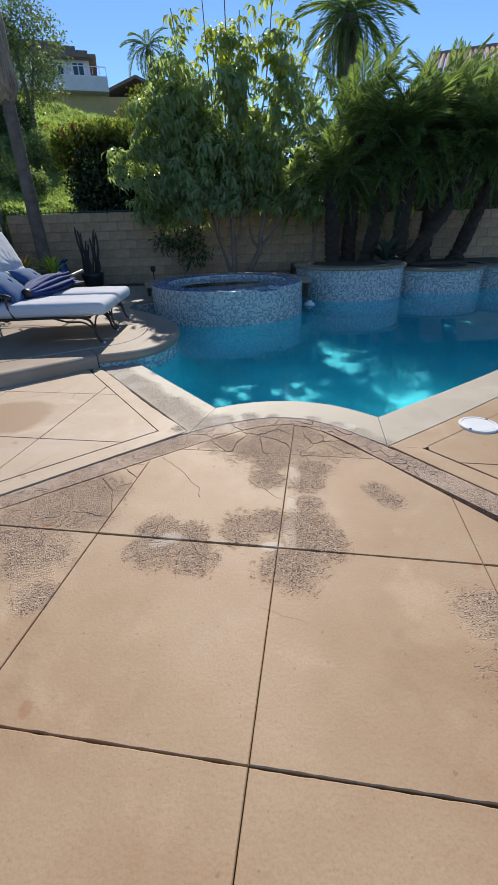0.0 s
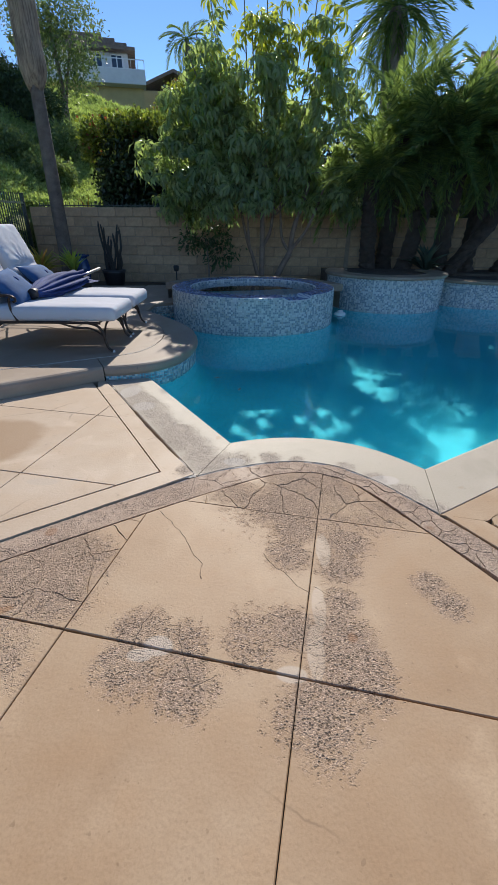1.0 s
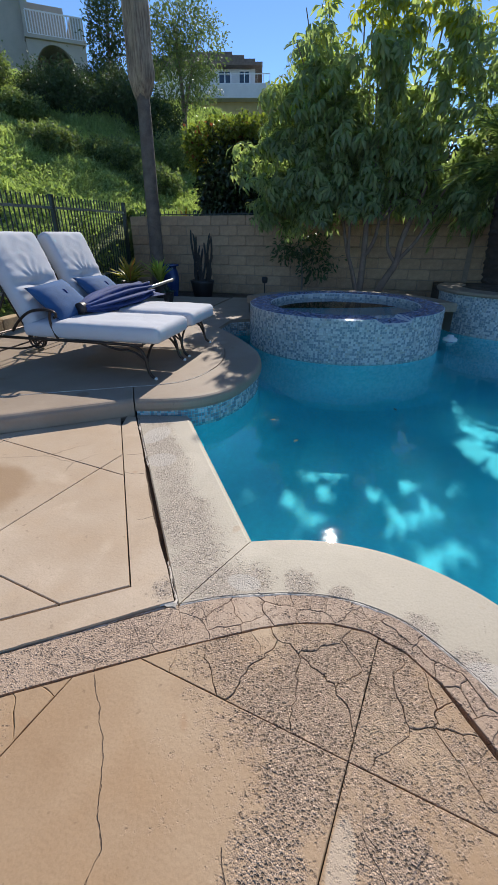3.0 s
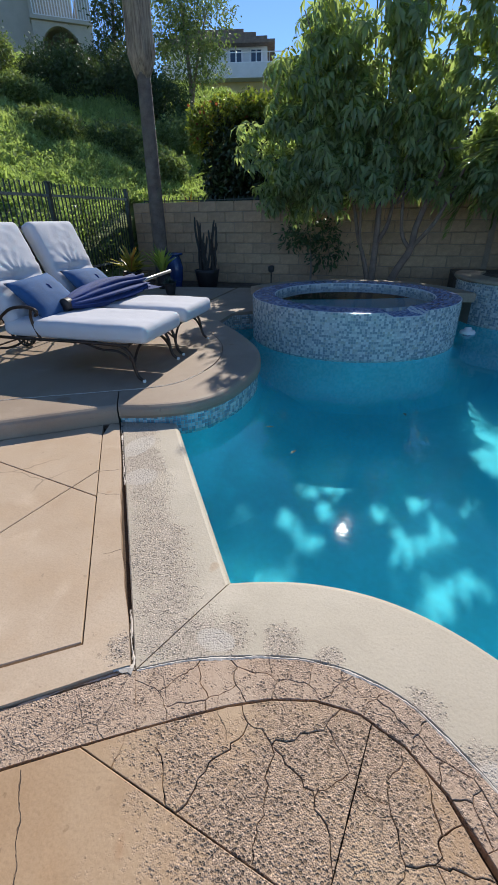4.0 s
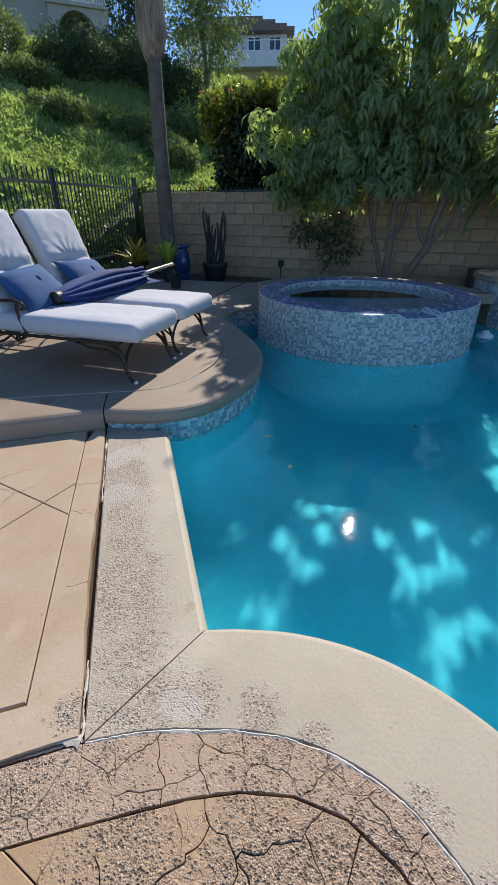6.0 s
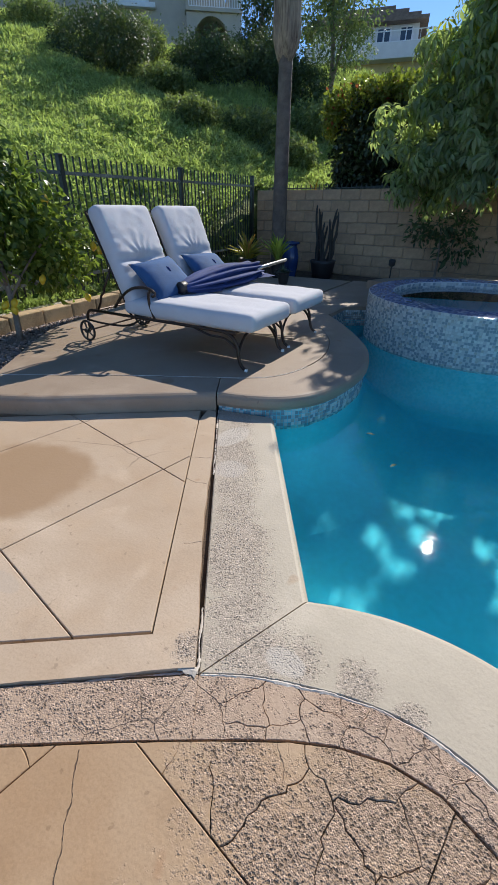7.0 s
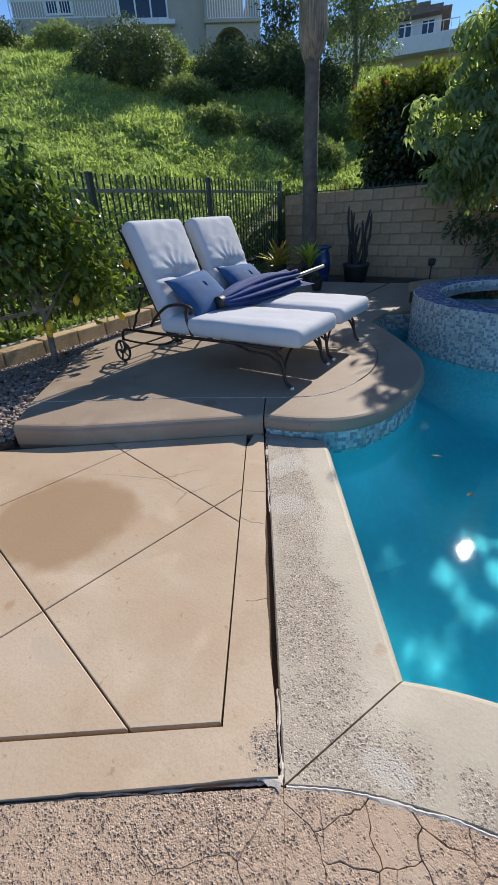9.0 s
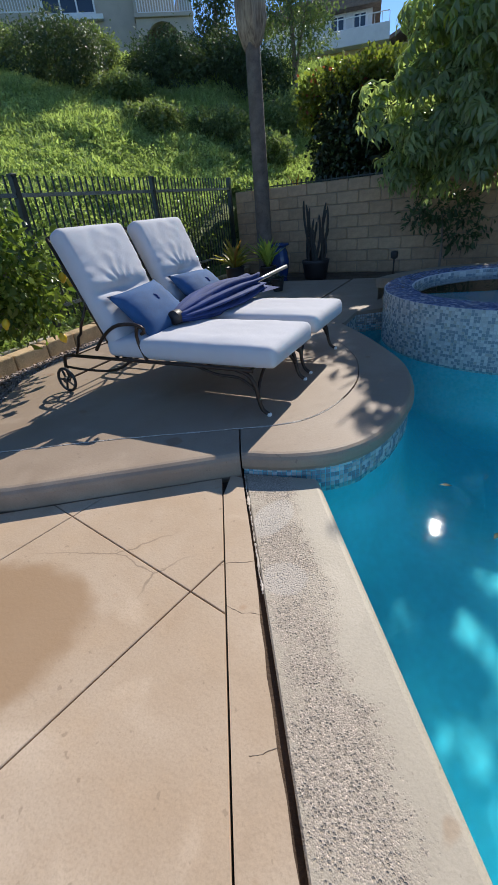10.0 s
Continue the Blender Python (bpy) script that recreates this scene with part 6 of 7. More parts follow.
cactus = thing("column_cactus", "dark columnar cactus in a pot by the wall", "cactus", (-3.85, 11.35, 0.02))
part("pot", lathe(bmesh.new(), [(0.17, 0), (0.2, 0.02), (0.25, 0.3), (0.27, 0.36), (0.24, 0.37), (0.22, 0.33), (0.01, 0.33)], 24), M_POT, cactus, "dark glazed pot", True)
for k_ in range(15):
    a = k_ * 2.3
    x, y, h = 0.14 * math.cos(a), 0.10 * math.sin(a), 0.5 + 0.6 * ((k_ * 37) % 10) / 10
    bm = bmesh.new()
    rows = []
    for i in range(13):
        t = i / 12
        r = 0.026 * (1 - 0.25 * t) * (1 if t < 0.95 else 0.5)
        rows.append([bm.verts.new((x + 0.6 * x * t + 0.03 * math.sin(5 * t + k_) + r * (1 if j % 2 else 0.7) * math.cos(6.28319 * j / 12), y + 0.05 * t + r * (1 if j % 2 else 0.7) * math.sin(6.28319 * j / 12), 0.32 + h * t)) for j in range(12)])
    for p, q in zip(rows, rows[1:]):
        for j in range(12):
            bm.faces.new((p[j], p[(j + 1) % 12], q[(j + 1) % 12], q[j]))
    bm.faces.new(rows[-1])
    part("column", bm, L_CACTUS, cactus)

spot = thing("path_light", "black garden path light on a short post", "lamp", (-2.25, 10.8, 0.02))
part("post", tube(bmesh.new(), [(0, 0, 0), (0, 0, 0.42)], 0.012, 8), M_IRON, spot, smooth=True)
part("head", lathe(bmesh.new(), [(0.02, 0.40), (0.055, 0.42), (0.06, 0.5), (0.045, 0.52), (0.01, 0.525)], 16), M_RUBBER, spot, "black lamp head", True)

# square planter at the end of the step
box_pot = thing("square_planter", "pale square planter box beside the gravel", "planter", (-3.0, 3.08, 0.0))
for k_ in range(4):
    bm = bmesh.new()
    box(bm, -0.24, -0.24, 0.0, 0.24, -0.205, 0.32, 0.008)
    part("side_panel", bm, M_BOXPOT, box_pot, m=pose(0, 0, 0, 0, 0, 17 + 90 * k_))
bm = bmesh.new()
box(bm, -0.2, -0.2, 0.22, 0.2, 0.2, 0.26)
part("soil", bm, M_SOIL, box_pot, "dark soil", m=pose(0, 0, 0, 0, 0, 17))

# gravel by the deck
def gravel(n, seed):
    rg = np.random.default_rng(seed)
    bm = bmesh.new()
    bmesh.ops.create_icosphere(bm, subdivisions=1, radius=1.0)
    bm.verts.index_update()
    T = np.array([v.co[:] for v in bm.verts])
    TF = np.array([[v.index for v in f.verts] for f in bm.faces])
    bm.free()
    Vs, Fs = [], []
    region = [(-3.02, 3.86), (-4.22, 5.26), (-4.62, 6.75), (-4.97, 8.6), (-5.35, 8.6), (-5.12, 6.5), (-4.8, 4.2), (-4.6, 2.5), (-3.6, 2.7), (-3.3, 3.4)]
    while len(Vs) < n:
        x, y = rg.uniform(-5.4, -3.0), 2.5 + 6.1 * rg.random()
        inside_ = False
        for (x0, y0), (x1, y1) in zip(region, region[1:] + region[:1]):
            if (y0 > y) != (y1 > y) and x < (x1 - x0) * (y - y0) / (y1 - y0) + x0:
                inside_ = not inside_
        if not inside_:
            continue
        r = rg.uniform(0.008, 0.019)
        S = T * (1 + rg.normal(0, 0.18, (len(T), 1))) * (r * rg.uniform(0.8, 1.3), r * rg.uniform(0.8, 1.3), r * 0.7)
        c, s_ = math.cos(rg.uniform(0, 6.28)), math.sin(rg.uniform(0, 6.28))
        S = S @ np.array(((c, -s_, 0), (s_, c, 0), (0, 0, 1)))
        Fs.append(TF + len(Vs) * len(T))
        Vs.append(S + (x, y, 0.024 + rg.uniform(0, 0.016)))
    return np.concatenate(Vs), np.concatenate(Fs)


tagged(new("gravel", tri_mesh("gravel", *gravel(11000, 5), M_PEBBLE)), "grey-pink loose gravel between deck and kerb", "gravel", kind="stuff")

# skimmer lid, floating dispenser, spa jet cap
lid = thing("skimmer_lid", "round white plastic skimmer lid set in the paving", "lid", (1.66, 3.27, 0.0))
part("ring", lathe(bmesh.new(), [(0.132, 0.0), (0.132, 0.010), (0.128, 0.014), (0.112, 0.014), (0.110, 0.008)], 40), M_WHITE, lid, smooth=False)
part("cover", lathe(bmesh.new(), [(0.109, 0.0), (0.109, 0.010), (0.105, 0.012), (0.01, 0.013)], 40), M_WHITE, lid)
for a in (40, 220):
    part("screw", lathe(bmesh.new(), [(0.009, 0.012), (0.009, 0.016), (0.004, 0.017)], 10, 0.121 * math.cos(radians(a)), 0.121 * math.sin(radians(a))), M_IRON, lid)
fl = thing("pool_floater", "white and blue floating chlorine dispenser on the water", "floater", (1.12, 9.05, WATER_Z))
part("cap", lathe(bmesh.new(), [(0.085, -0.03), (0.10, -0.01), (0.10, 0.02), (0.09, 0.035), (0.05, 0.045), (0.045, 0.075), (0.02, 0.08)], 24), M_WHITE, fl, smooth=True)
part("basket", lathe(bmesh.new(), [(0.04, -0.16), (0.05, -0.15), (0.05, -0.03)], 16), M_NAVY, fl, "blue plastic basket", True)
jet = thing("overflow_cap", "small round stone cap beside the spa wall", "cap", (-1.72, 8.5, DECK_Z - 0.002))
part("body", lathe(bmesh.new(), [(0.07, 0.0), (0.072, 0.10), (0.085, 0.11), (0.085, 0.15), (0.06, 0.18), (0.02, 0.19)], 18), M_CAP, jet, smooth=True)
part("collar", lathe(bmesh.new(), [(0.074, 0.06), (0.08, 0.065), (0.08, 0.08), (0.074, 0.085)], 18), M_DECK, jet)

for x, y, a in ((-0.62, 5.35, 20), (-0.33, 5.0, 70), (0.4, 5.9, 110)):
    lf = thing("fallen_leaf", "small dark dead leaf floating on the pool", "leaf", (x, y, WATER_Z + 0.004), a, group="leaves on the water")
    child("blade", tri_mesh("blade", *leaves([(0, 0, 0)], [(1, 0, 0)], [(0, 0, 1)], 0.07, 0.028, 0.1, 0.05), L_DARK), lf)

# picket fence on the far side of the wall
rear = thing("rear_fence", "low iron fence seen over the block wall", "fence", (0, 12.62, 0))
for i in range(28):
    child("picket", picket, rear, m=pose(-6.0 + 0.11 * i, 0, 0.23))
part("rail", tube(bmesh.new(), [(-6.0, 0, 1.72), (-3.0, 0, 1.72)], 0.015, 4), M_FENCE, rear)


# ---- houses above ----
def window(parent, x0, z0, x1, z1, bars=1, y=0.0):
    bm = bmesh.new()
    for q in ((x0 - 0.08, z0 - 0.08, x1 + 0.08, z0), (x0 - 0.08, z1, x1 + 0.08, z1 + 0.08), (x0 - 0.08, z0, x0, z1), (x1, z0, x1 + 0.08, z1)):
        box(bm, q[0], y - 0.06, q[1], q[2], y + 0.05, q[3])
    for i in range(1, bars + 1):
        xm = x0 + (x1 - x0) * i / (bars + 1)
        box(bm, xm - 0.04, y - 0.05, z0, xm + 0.04, y + 0.05, z1)
    fr = part("window", bm, M_TRIM, parent, "white framed window")
    bm = bmesh.new()
    box(bm, x0, y + 0.01, z0, x1, y + 0.03, z1)
    part("pane", bm, M_PANE, fr, "dark glass")
    return fr


def railing(parent, x0, x1, z0, z1, y, step, material, bar=0.025):
    bm = bmesh.new()
    box(bm, x0, y - 0.03, z1 - 0.05, x1, y + 0.03, z1)
    box(bm, x0, y - 0.02, z0, x1, y + 0.02, z0 + 0.05)
    rl = part("railing", bm, material, parent)
    n_ = int((x1 - x0) / step)
    for i in range(n_ + 1):
        x = x0 + (x1 - x0) * i / n_
        bm = bmesh.new()
        box(bm, x - bar / 2, y - bar / 2, z0 + 0.05, x + bar / 2, y + bar / 2, z1 - 0.05)
        part("baluster", bm, material, rl)


h1 = thing("beige_house", "beige stucco house with an arched porch on the hilltop", "house", (-19.6, 25.6, -0.4), 42)
for name, q in (("wall", (-9.5, 0.0, 6.5, 0.15, 8.0, 12.8)), ("porch_pier", (0.15, -0.6, 6.5, 0.48, 6.0, 12.8)), ("porch_pier", (2.38, -0.6, 6.5, 3.0, 6.0, 11.6)), ("porch_wall", (0.48, 2.2, 6.5, 2.38, 2.4, 12.8))):
    bm = bmesh.new()
    box(bm, *q)
    part(name, bm, M_STUCCO, h1)
bm = bmesh.new()
n_ = 20
pts_o = []
for i in range(n_ + 1):
    a = math.pi * i / n_
    pts_o.append((1.43 - 0.95 * math.cos(a), 9.35 + 1.02 * math.sin(a)))
for y0 in (-0.6, -0.25):
    pass
ring_a = [(bm.verts.new((x, -0.6, z)), bm.verts.new((x, -0.6, 10.55)), bm.verts.new((x, -0.2, z)), bm.verts.new((x, -0.2, 10.55))) for x, z in pts_o]
for a, b in zip(ring_a, ring_a[1:]):
    bm.faces.new((a[0], b[0], b[1], a[1]))
    bm.faces.new((a[0], a[2], b[2], b[0]))
    bm.faces.new((a[2], a[3], b[3], b[2]))
    bm.faces.new((a[1], b[1], b[3], a[3]))
part("arch", bm, M_STUCCO, h1, "rounded porch arch")
bm = bmesh.new()
box(bm, 0.1, -0.75, 10.5, 3.05, 2.2, 10.66, 0.02)
part("balcony_floor", bm, M_STUCCO, h1)
railing(h1, 0.3, 2.9, 10.66, 11.6, -0.65, 0.13, M_TRIM, 0.05)
window(h1, -4.15, 10.95, -1.8, 12.5, 2, -0.05)
window(h1, -7.8, 11.2, -6.6, 12.5, 1, -0.05)
bm = bmesh.new()
box(bm, -4.5, -0.35, 10.62, -1.4, 0.0, 10.82, 0.02)
part("window_ledge", bm, M_TRIM, h1)
railing(h1, -9.0, -4.0, 10.35, 11.0, -2.2, 0.12, M_TRIM, 0.03)
bm = bmesh.new()
box(bm, -9.9, -0.3, 12.8, 0.6, 8.5, 12.95)
part("roof", bm, M_DARKROOF, h1)

h2 = thing("white_house", "white stucco house with a long balcony on the hilltop", "house", (-12.3, 45.1, -0.05), 17)
bm = bmesh.new()
box(bm, -9.0, 0.4, 7.0, -0.9, 7.0, 13.6)
part("wall", bm, M_WHITESTUCCO, h2)
bm = bmesh.new()
box(bm, -9.0, -0.1, 8.0, 0.15, 0.4, 11.3)
part("lower_wall", bm, M_YELLOWSTUCCO, h2, "olive-beige lower wall")
bm = bmesh.new()
box(bm, -9.2, -1.2, 11.3, 0.35, 0.4, 12.25, 0.03)
part("balcony_wall", bm, M_WHITESTUCCO, h2)
railing(h2, -9.0, 0.3, 12.25, 12.9, -1.1, 0.5, M_TRIM, 0.04)
bm = bmesh.new()
for x0, x1, z0, z1 in ((-9.6, -0.3, 13.6, 13.8), (-9.2, -0.9, 13.8, 14.05), (-8.6, -1.8, 14.05, 14.35), (-7.8, -2.8, 14.35, 14.65)):
    box(bm, x0, -0.5 + (z0 - 13.6), z0, x1, 7.6 - (z0 - 13.6), z1)
part("roof", bm, M_DARKROOF, h2, "dark brown stepped tile roof")
window(h2, -2.2, 12.45, -1.4, 13.4, 1, 0.35)
window(h2, -3.9, 12.35, -3.0, 13.4, 1, 0.35)

h3 = thing("ochre_house", "ochre house with a brown tiled gable on the hill", "house", (-9.3, 49.6, -0.6), 11)
bm = bmesh.new()
box(bm, -4.2, 0, 7, 5.0, 6, 12.6)
part("wall", bm, M_YELLOWSTUCCO, h3)
bm = bmesh.new()
for s_ in (-1, 1):
    v = [bm.verts.new(p) for p in ((-1.2, -0.5, 14.1), (-1.2, 6.5, 14.1), (-1.2 + s_ * 4.0, 6.5, 12.5), (-1.2 + s_ * 4.0, -0.5, 12.5), (-1.2, -0.5, 13.85), (-1.2, 6.5, 13.85), (-1.2 + s_ * 4.0, 6.5, 12.25), (-1.2 + s_ * 4.0, -0.5, 12.25))]
    for f in ((0, 1, 2, 3), (7, 6, 5, 4), (0, 3, 7, 4), (1, 5, 6, 2), (3, 2, 6, 7)):
        bm.faces.new([v[i] for i in f])
bmesh.ops.recalc_face_normals(bm, faces=bm.faces)
part("roof", bm, M_DARKROOF, h3)

h4 = thing("tiled_house", "neighbouring house with a clay barrel tile roof", "house", (8.3, 26.0, 1.5), -20)
bm = bmesh.new()
box(bm, 0.3, 0.5, -1.5, 14, 9, 5.9)
part("wall", bm, M_STUCCO, h4)
bm = bmesh.new()
for i in range(56):
    x = 0.0 + 0.255 * i
    run = [(x, -0.2, 5.85), (x, 4.6, 7.55)]
    tube(bm, run, 0.11, 8)
roof = part("roof", bm, M_ROOF, h4, "clay barrel tiles")
part("ridge", tube(bmesh.new(), [(-0.1, 4.6, 7.6), (14.2, 4.6, 7.6)], 0.15, 10), M_ROOF, roof)


# ---- pieces of the wall and the paving ----
k_ = 0
rest_v, rest_f = [], []
blocks = list(wall_blocks(-6.05, 1.6, 1.68)) + list(wall_blocks(1.6, 11.0, 1.50))
for me, (x, z) in blocks:
    if z > 0.05 and x < 6.5:
        child("block", me, wall, m=pose(x, WALL_Y + random.uniform(-0.003, 0.003), z, 0, 0, random.uniform(-0.3, 0.3)))
    elif z > 0.05:
        b = len(rest_v)
        rest_v += [(x + v.co.x, WALL_Y + v.co.y, z + v.co.z) for v in me.vertices]
        rest_f += [[b + i for i in p.vertices] for p in me.polygons]
child("far_blocks", mesh_of("far_blocks", rest_v, rest_f, M_BLOCK), wall, kind="stuff")

patio = thing("patio", "tan coloured concrete patio scored into square slabs", "patio", kind="structure")
GRID_O, GRID_U, GRID_V, CELL = (0.17, 2.02), (0.9905, -0.1375), (0.1375, 0.9905), 0.885


def grid_pt(i, j):
    return (GRID_O[0] + CELL * (i * GRID_U[0] + j * GRID_V[0]), GRID_O[1] + CELL * (i * GRID_U[1] + j * GRID_V[1]))


ARC_JOINT = spline([(-1.30, 2.356), (-0.95, 2.615), (-0.5, 2.945), (-0.14, 3.195), (0.02, 3.29), (0.18, 3.345), (0.34, 3.345), (0.48, 3.28), (0.60, 3.17), (0.72, 3.01), (0.86, 2.797), (1.12, 2.437), (1.28, 2.215)], 26)
FAR_L, FAR_R = (-7.2, -1.98), (5.2, -3.2)
MAIN = [FAR_L] + ARC_JOINT + [FAR_R]


CRACKED = ((0.42, 3.08, 0.52), (-1.0, 2.2, 0.36))
SHATTER = random.Random(11)


def shatter(poly, n, wander=0.023):
    """Cuts a convex outline into cracked fragments with ragged, shared edges."""
    xs_, ys_ = [p[0] for p in poly], [p[1] for p in poly]
    ring_ = list(zip(poly, poly[1:] + poly[:1]))
    inside_ = lambda q: all((b[0] - a[0]) * (q[1] - a[1]) - (b[1] - a[1]) * (q[0] - a[0]) > 0 for a, b in ring_)
    seeds = []
    for _ in range(4000):
        q = (SHATTER.uniform(min(xs_), max(xs_)), SHATTER.uniform(min(ys_), max(ys_)))
        if inside_(q) and all(math.dist(q, o) > 0.07 for o in seeds):
            seeds.append(q)
        if len(seeds) == n:
            break
    for q in seeds:
        cell = list(poly)
        for o in seeds:
            if o is not q and len(cell) >= 3:
                mx, my, dx, dy = (q[0] + o[0]) / 2, (q[1] + o[1]) / 2, o[0] - q[0], o[1] - q[1]
                cell = clip(cell, (mx, my), (mx - dy, my + dx))
        if len(cell) < 3 or area(cell) < 0.00005:
            continue
        fine = []
        for a, b in zip(cell, cell[1:] + cell[:1]):
            m = max(1, round(math.dist(a, b) / 0.02))
            fine += [(a[0] + (b[0] - a[0]) * i / m, a[1] + (b[1] - a[1]) * i / m) for i in range(m)]
        out = []
        for x, y in fine:
            rim_d = min(abs((b[0] - a[0]) * (y - a[1]) - (b[1] - a[1]) * (x - a[0])) / (math.dist(a, b) + 1e-9) for a, b in ring_)
            w = wander * min(1.0, rim_d / 0.04)
            out.append((x + w * (noise.noise((x * 9, y * 9, 1.0)) + 0.7 * noise.noise((x * 31, y * 31, 2.0))), y + w * (noise.noise((x * 9, y * 9, 5.0)) + 0.7 * noise.noise((x * 31, y * 31, 6.0)))))
        yield out


def fragment_mesh(poly, top, material, warp=None):
    """One piece of cracked concrete: crumbled edges, gaps of uneven width."""
    if warp:
        poly = [warp(p) for p in poly]
    if area(poly) < 0:
        poly = poly[::-1]
    n = len(poly)
    tx, ty = SHATTER.uniform(-0.008, 0.008), SHATTER.uniform(-0.008, 0.008)
    cx, cy = sum(p[0] for p in poly) / n, sum(p[1] for p in poly) / n
    rows = [[], [], []]
    for i, (x, y) in enumerate(poly):
        a, b = poly[i - 1], poly[(i + 1) % n]
        dx, dy = b[0] - a[0], b[1] - a[1]
        m = math.hypot(dx, dy) + 1e-9
        nx, ny = -dy / m, dx / m
        g = 0.0003 + 0.0016 * max(0.0, 0.35 + noise.noise((x * 4, y * 4, 7.0)) + 0.8 * noise.noise((x * 40, y * 40, 9.0)))
        e = 0.0012 + 0.0035 * max(0.0, noise.noise((x * 60, y * 60, 4.0)))
        z = top + tx * (x - cx) + ty * (y - cy)
        rows[0].append((x + nx * g, y + ny * g, top - 0.05))
        rows[1].append((x + nx * g, y + ny * g, z - e))
        rows[2].append((x + nx * (g + e), y + ny * (g + e), z))
    f = [tuple(range(2 * n, 3 * n))]
    for k in (0, n):
        f += [(k + i, k + (i + 1) % n, k + n + (i + 1) % n, k + n + i) for i in range(n)]
    return mesh_of("fragment", rows[0] + rows[1] + rows[2], f, material)


def crumbled(poly, lo_, hi_):
    """Gives the edges along the open joints a ragged, crumbled line."""
    out = []
    for a, b in zip(poly, poly[1:] + poly[:1]):
        va, vb = (((p[0] - GRID_O[0]) * GRID_V[0] + (p[1] - GRID_O[1]) * GRID_V[1]) / CELL for p in (a, b))
        side = 1 if lo_ is not None and max(abs(va - lo_), abs(vb - lo_)) < 0.001 else -1 if hi_ is not None and max(abs(va - hi_), abs(vb - hi_)) < 0.001 else 0
        m = max(1, round(math.dist(a, b) / 0.022)) if side else 1
        for i in range(m):
            x, y = a[0] + (b[0] - a[0]) * i / m, a[1] + (b[1] - a[1]) * i / m
            d = 0.0028 * max(-0.3, noise.noise((x * 14, y * 14, 2.0)) + 0.8 * noise.noise((x * 37, y * 37, 6.0))) * side if 0 < i else 0.0
            out.append((x + GRID_V[0] * d, y + GRID_V[1] * d))
    return out


def cells(region, clockwise, material, zt):
    """Slabs: grid squares cut to a convex region."""
    lines = list(zip(region, region[1:]))
    for i in range(-9, 9):
        for j in range(-7, 6):
            lo_, hi_ = j + (0.0022 if j == 0 else 0.001 if j < 0 else 0.0), j + 1 - (0.0022 if j == -1 else 0.001 if j < 0 else 0.0)
            poly = [grid_pt(i, lo_), grid_pt(i + 1, lo_), grid_pt(i + 1, hi_), grid_pt(i, hi_)]
            for a, b in lines:
                poly = clip(poly, b, a) if clockwise else clip(poly, a, b)
                if len(poly) < 3:
                    break
            poly = tidy(poly) if len(poly) >= 3 else poly
            if len(poly) >= 3 and area(poly) > 0.004:
                mx, my = sum(p[0] for p in poly) / len(poly), sum(p[1] for p in poly) / len(poly)
                if any(math.dist((mx, my), c[:2]) < c[2] for c in CRACKED):
                    for piece in shatter(inset(poly, 0.001), 2 + int(area(poly) / 0.028)):
                        child("fragment", fragment_mesh(piece, zt + random.uniform(-0.002, 0.001), material), patio)
                else:
                    poly = crumbled(poly, lo_ if j <= 0 else None, hi_ if j < 0 else None)
                    child("slab", slab_mesh(poly, zt + random.uniform(-0.0015, 0.0015), 0.05, material), patio)


cells(MAIN, True, M_SLAB, 0.0)


def band(inner, outer, material, zt, pieces=1):
    """A strip of paving between two lines, cut into pieces."""
    n = len(inner) - 1
    step = max(1, n // pieces)
    for s_ in range(0, n, step):
        e = min(n, s_ + step)
        a, b = inner[s_:e + 1], outer[s_:e + 1]
        poly = list(a) + list(b)[::-1]
        if area(poly) < 0:
            poly = poly[::-1]
        bm = plate(poly, zt, 0.05)
        part("slab", bm, material, patio)


# left panel: squares inside a plain border
PANEL_LINES = [((-0.64, 3.27), (-1.60, 4.665)), ((-1.66, 4.83), (-2.68, 3.99)), ((-3.02, 3.84), (-3.6, 2.6)), ((-7.4, -2.19), (-0.64, 3.27))]
for i in range(-10, 1):
    for j in range(-6, 6):
        poly = [(x - 0.016, y + 0.045) for x, y in (grid_pt(i, j), grid_pt(i + 1, j), grid_pt(i + 1, j + 1), grid_pt(i, j + 1))]
        for a, b in PANEL_LINES:
            poly = clip(poly, a, b) if len(poly) >= 3 else poly
        poly = tidy(poly) if len(poly) >= 3 else poly
        if len(poly) >= 3 and area(poly) > 0.004:
            child("slab", slab_mesh(poly, 0.008 + random.uniform(-0.001, 0.001), 0.05, M_PANEL, 0.0026), patio)
RAGGED = []
for i in range(130):
    f = 1 - (i + 1) / 131 * 0.999
    x, y = -0.43 - 3.2 * f, 3.255 - 2.643 * f
    d = 0.006 * max(0.0, noise.noise((x * 9, y * 9, 3.0)) + 0.8 * noise.noise((x * 33, y * 33, 5.0)))
    RAGGED.append((x - 0.64 * d, y + 0.77 * d))
part("slab", plate([(-0.43, 3.255)] + [(-0.43 - 1.155 * t - 0.809 * d, 3.255 + 1.59 * t - 0.588 * d) for t, d in ((0.10, 0.0), (0.14, 0.005), (0.19, 0.011), (0.24, 0.009), (0.30, 0.016), (0.36, 0.013), (0.41, 0.017), (0.46, 0.011), (0.52, 0.013), (0.57, 0.006), (0.63, 0.004), (0.70, 0.0))] + [(-1.585, 4.845), (-1.66, 4.845), (-1.595, 4.666), (-0.631, 3.265), (-7.391, -2.203), (-7.4, -2.50)] + RAGGED, 0.009, 0.05), M_PANEL, patio)

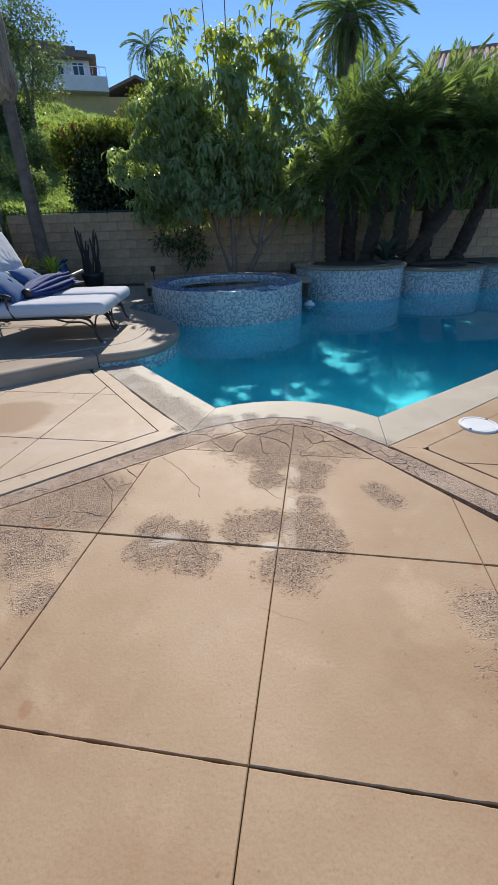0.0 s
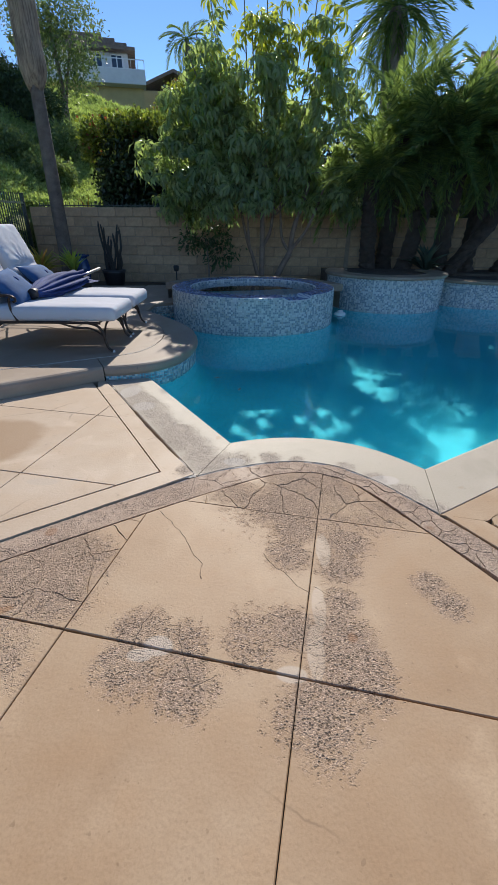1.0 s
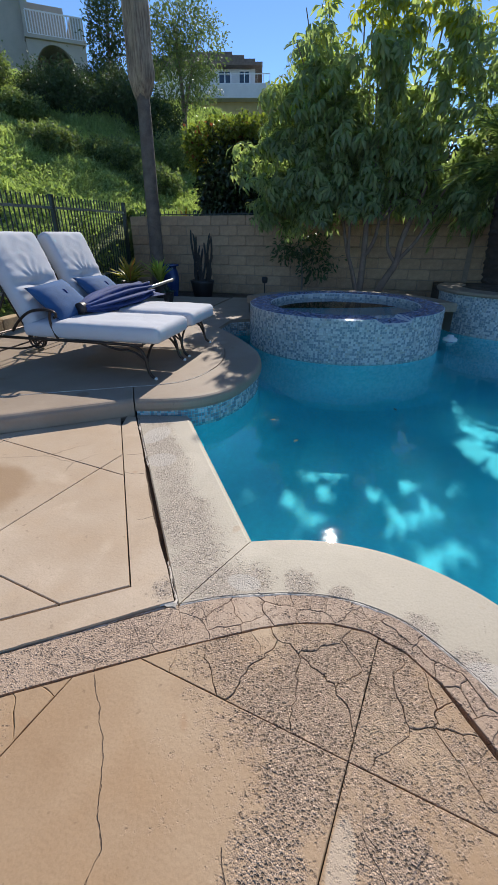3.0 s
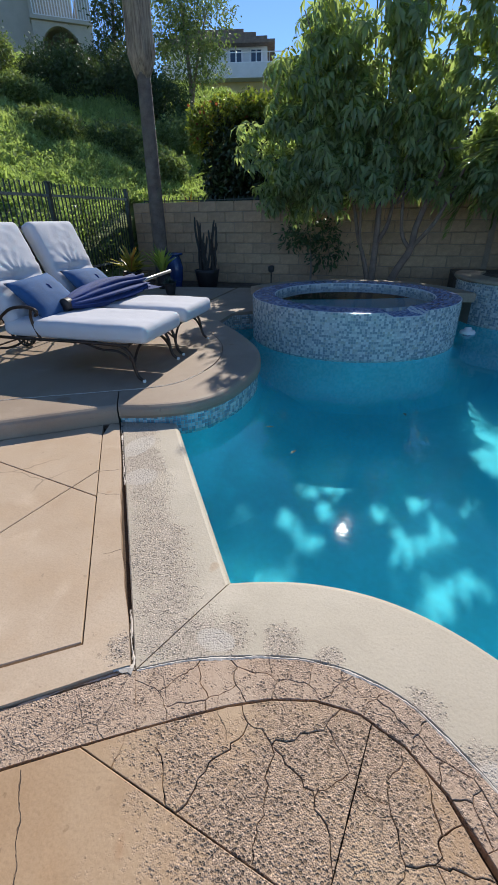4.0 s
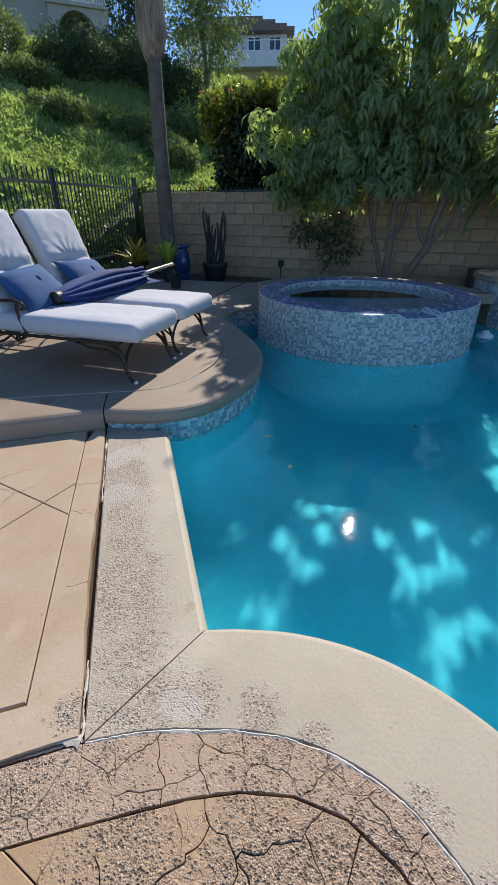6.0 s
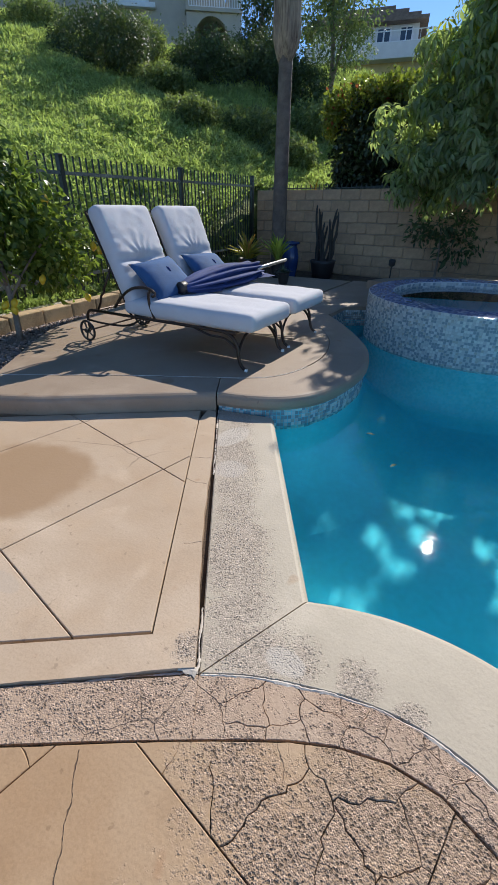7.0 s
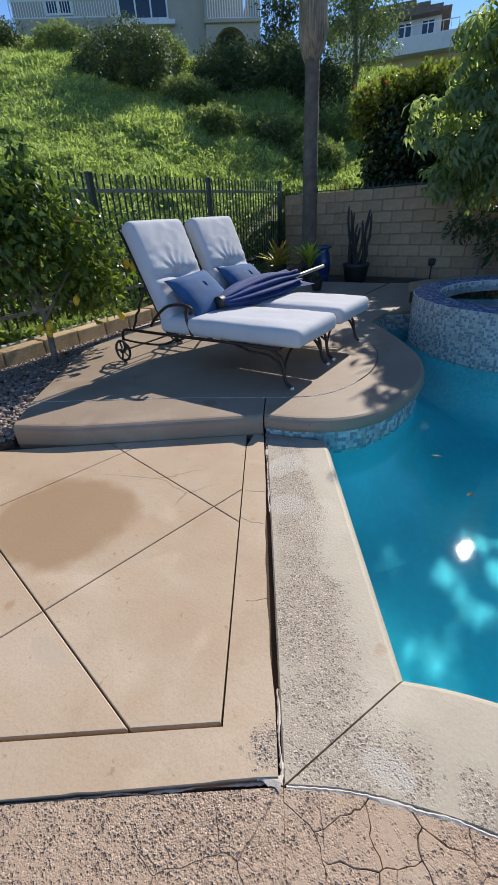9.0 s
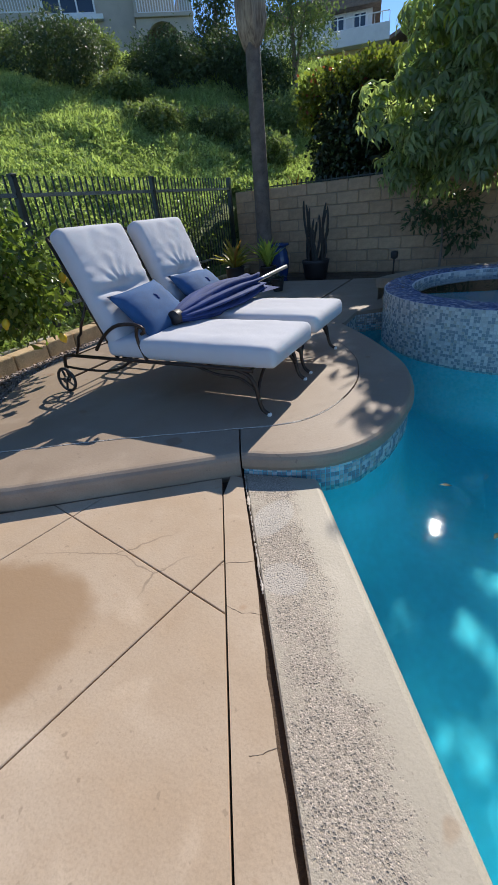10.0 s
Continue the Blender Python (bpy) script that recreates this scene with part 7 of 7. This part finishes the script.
# ragged sealant in the open joints
def sealant(line, w, z, seed, lo=0.05):
    bm = bmesh.new()
    q = resample(line, int(150 * sum(math.dist(a, b) for a, b in zip(line, line[1:]))))
    rows = []
    for i, p in enumerate(q):
        a, b = np.array(q[max(i - 1, 0)]), np.array(q[min(i + 1, len(q) - 1)])
        t = (b - a) / np.linalg.norm(b - a)
        n_ = np.array((t[1], -t[0]))
        o = 0.005 * noise.noise((i * 0.09, seed, 0)) + 0.002 * noise.noise((i * 0.5, seed, 0))
        h = w * max(lo, 0.5 + 1.3 * noise.noise((i * 0.06, seed, 5.0)) + 0.9 * noise.noise((i * 0.37, seed, 8.0)))
        zz = z + 0.002 * noise.noise((i * 0.4, seed, 2.0))
        rows.append([bm.verts.new((*(np.array(p) + n_ * (o + s_ * h)), zz - 0.003 * abs(s_))) for s_ in (-1, 0, 1)])
    for a, b in zip(rows, rows[1:]):
        for j in range(2):
            bm.faces.new((a[j], b[j], b[j + 1], a[j + 1]))
    return bm


joint_filler = thing("joint_filler", "ragged whitish sealant in the open coping joints", "sealant", kind="structure")
for lo, hi in ((3.2, 3.47), (4.18, 5.2)):
    part("strip", sealant([(x - 0.004, y - 0.003) for x, y in resample(LEFT_OUT, 80) if lo < y < hi], 0.006, 0.001, 1.0), M_SEAL, joint_filler)
part("strip", sealant([(x, y - 0.003) for x, y in ARC_OUT[:-3]], 0.0075, 0.0005, 7.0, 0.55), M_SEAL, joint_filler)
part("strip", sealant(STEP_OUT + LOBE_OUT[1:14], 0.008, DECK_Z + 0.005, 4.0, 0.5), M_SEAL, joint_filler)
part("strip", sealant([(-0.475, 3.222), (-0.445, 3.242), (-0.415, 3.25)], 0.014, 0.006, 3.0), M_SEAL, joint_filler)

part("strip", sealant([(-0.445 - 2.6 * t / 30, 3.236 - 2.147 * t / 30) for t in range(31)], 0.005, -0.004, 6.0), M_SEAL, joint_filler)

# worn band along the arc
outer = resample([(-7.4, -2.51), (-0.43, 3.247)], 13)[:-1] + [(-0.41, 3.245)] + [(x, y - 0.004) for x, y in ARC_OUT[1:-1]] + [(0.935, 2.975), (1.03, 2.86)] + resample([(1.36, 2.40), (5.4, -3.1)], 6)
outer = resample(outer, 260)
inner_line = [FAR_L] + ARC_JOINT + [FAR_R]


def near_on(line, p):
    best = None
    for a, b in zip(line, line[1:]):
        a, b, q = np.array(a), np.array(b), np.array(p)
        t = max(0, min(1, (q - a) @ (b - a) / ((b - a) @ (b - a))))
        c = a + t * (b - a)
        d = np.linalg.norm(q - c)
        if best is None or d < best[0]:
            best = (d, c)
    return best[1]


inner_pts = []
for p in outer:
    c = near_on(inner_line, p)
    w = (np.array(p) - c) / np.linalg.norm(np.array(p) - c)
    inner_pts.append(tuple(c + w * 0.005))
ends = [i for i, p in enumerate(outer) if p[1] > 2.62 and -0.46 < p[0] < 1.2]
first, last = ends[0], ends[-1]
band(inner_pts[:first + 1], outer[:first + 1], M_BAND, 0.0, 4)
band(inner_pts[last:], outer[last:], M_BAND, 0.0, 4)
run = [0.0]
for a, b in zip(outer[first:last], outer[first + 1:last + 1]):
    run.append(run[-1] + math.dist(a, b))


def on_band(p):
    """From length along the band and share of its width (in 0.17 m) to the plan."""
    i = max(0, min(len(run) - 2, int(np.searchsorted(run, p[0])) - 1))
    f = (p[0] - run[i]) / (run[i + 1] - run[i])
    a, b = np.array(inner_pts[first + i]), np.array(inner_pts[first + i + 1])
    c, d = np.array(outer[first + i]), np.array(outer[first + i + 1])
    w = p[1] / 0.17
    q = (a + (b - a) * f) * (1 - w) + (c + (d - c) * f) * w
    return float(q[0]), float(q[1])


for piece in shatter([(0, 0), (run[-1], 0), (run[-1], 0.17), (0, 0.17)], 38, 0.024):
    child("fragment", fragment_mesh(piece, random.uniform(-0.003, 0.001), M_BAND, on_band), patio)

# right panel: a border, then squares
R_LINES = [((5.9, -3.4), (1.16, 2.96)), ((6.9, 7.0), (1.16, 2.96))]
for i in range(0, 9):
    for j in range(-6, 7):
        poly = [grid_pt(i, j), grid_pt(i + 1, j), grid_pt(i + 1, j + 1), grid_pt(i, j + 1)]
        poly = clip(poly, R_LINES[0][1], R_LINES[0][0])
        poly = clip(poly, R_LINES[1][0], R_LINES[1][1]) if len(poly) >= 3 else poly
        poly = tidy(poly) if len(poly) >= 3 else poly
        if len(poly) >= 3 and area(poly) > 0.004:
            child("slab", slab_mesh(poly, 0.0, 0.05, M_SLAB, 0.003), patio)
rim = [(x + 0.003, y - 0.004) for x, y in RIGHT_OUT[:20]]
inner_r = [tuple(near_on([(1.165, 2.95), (6.9, 6.99)], p)) for p in rim]
band([(x, y) for x, y in inner_r], rim, M_SLAB, 0.0, 4)
child("slab", slab_mesh([(0.955, 2.985), (1.375, 2.40), (5.42, -3.1), (5.88, -3.4), (1.155, 2.955)], 0.0, 0.05, M_SLAB, 0.003), patio)
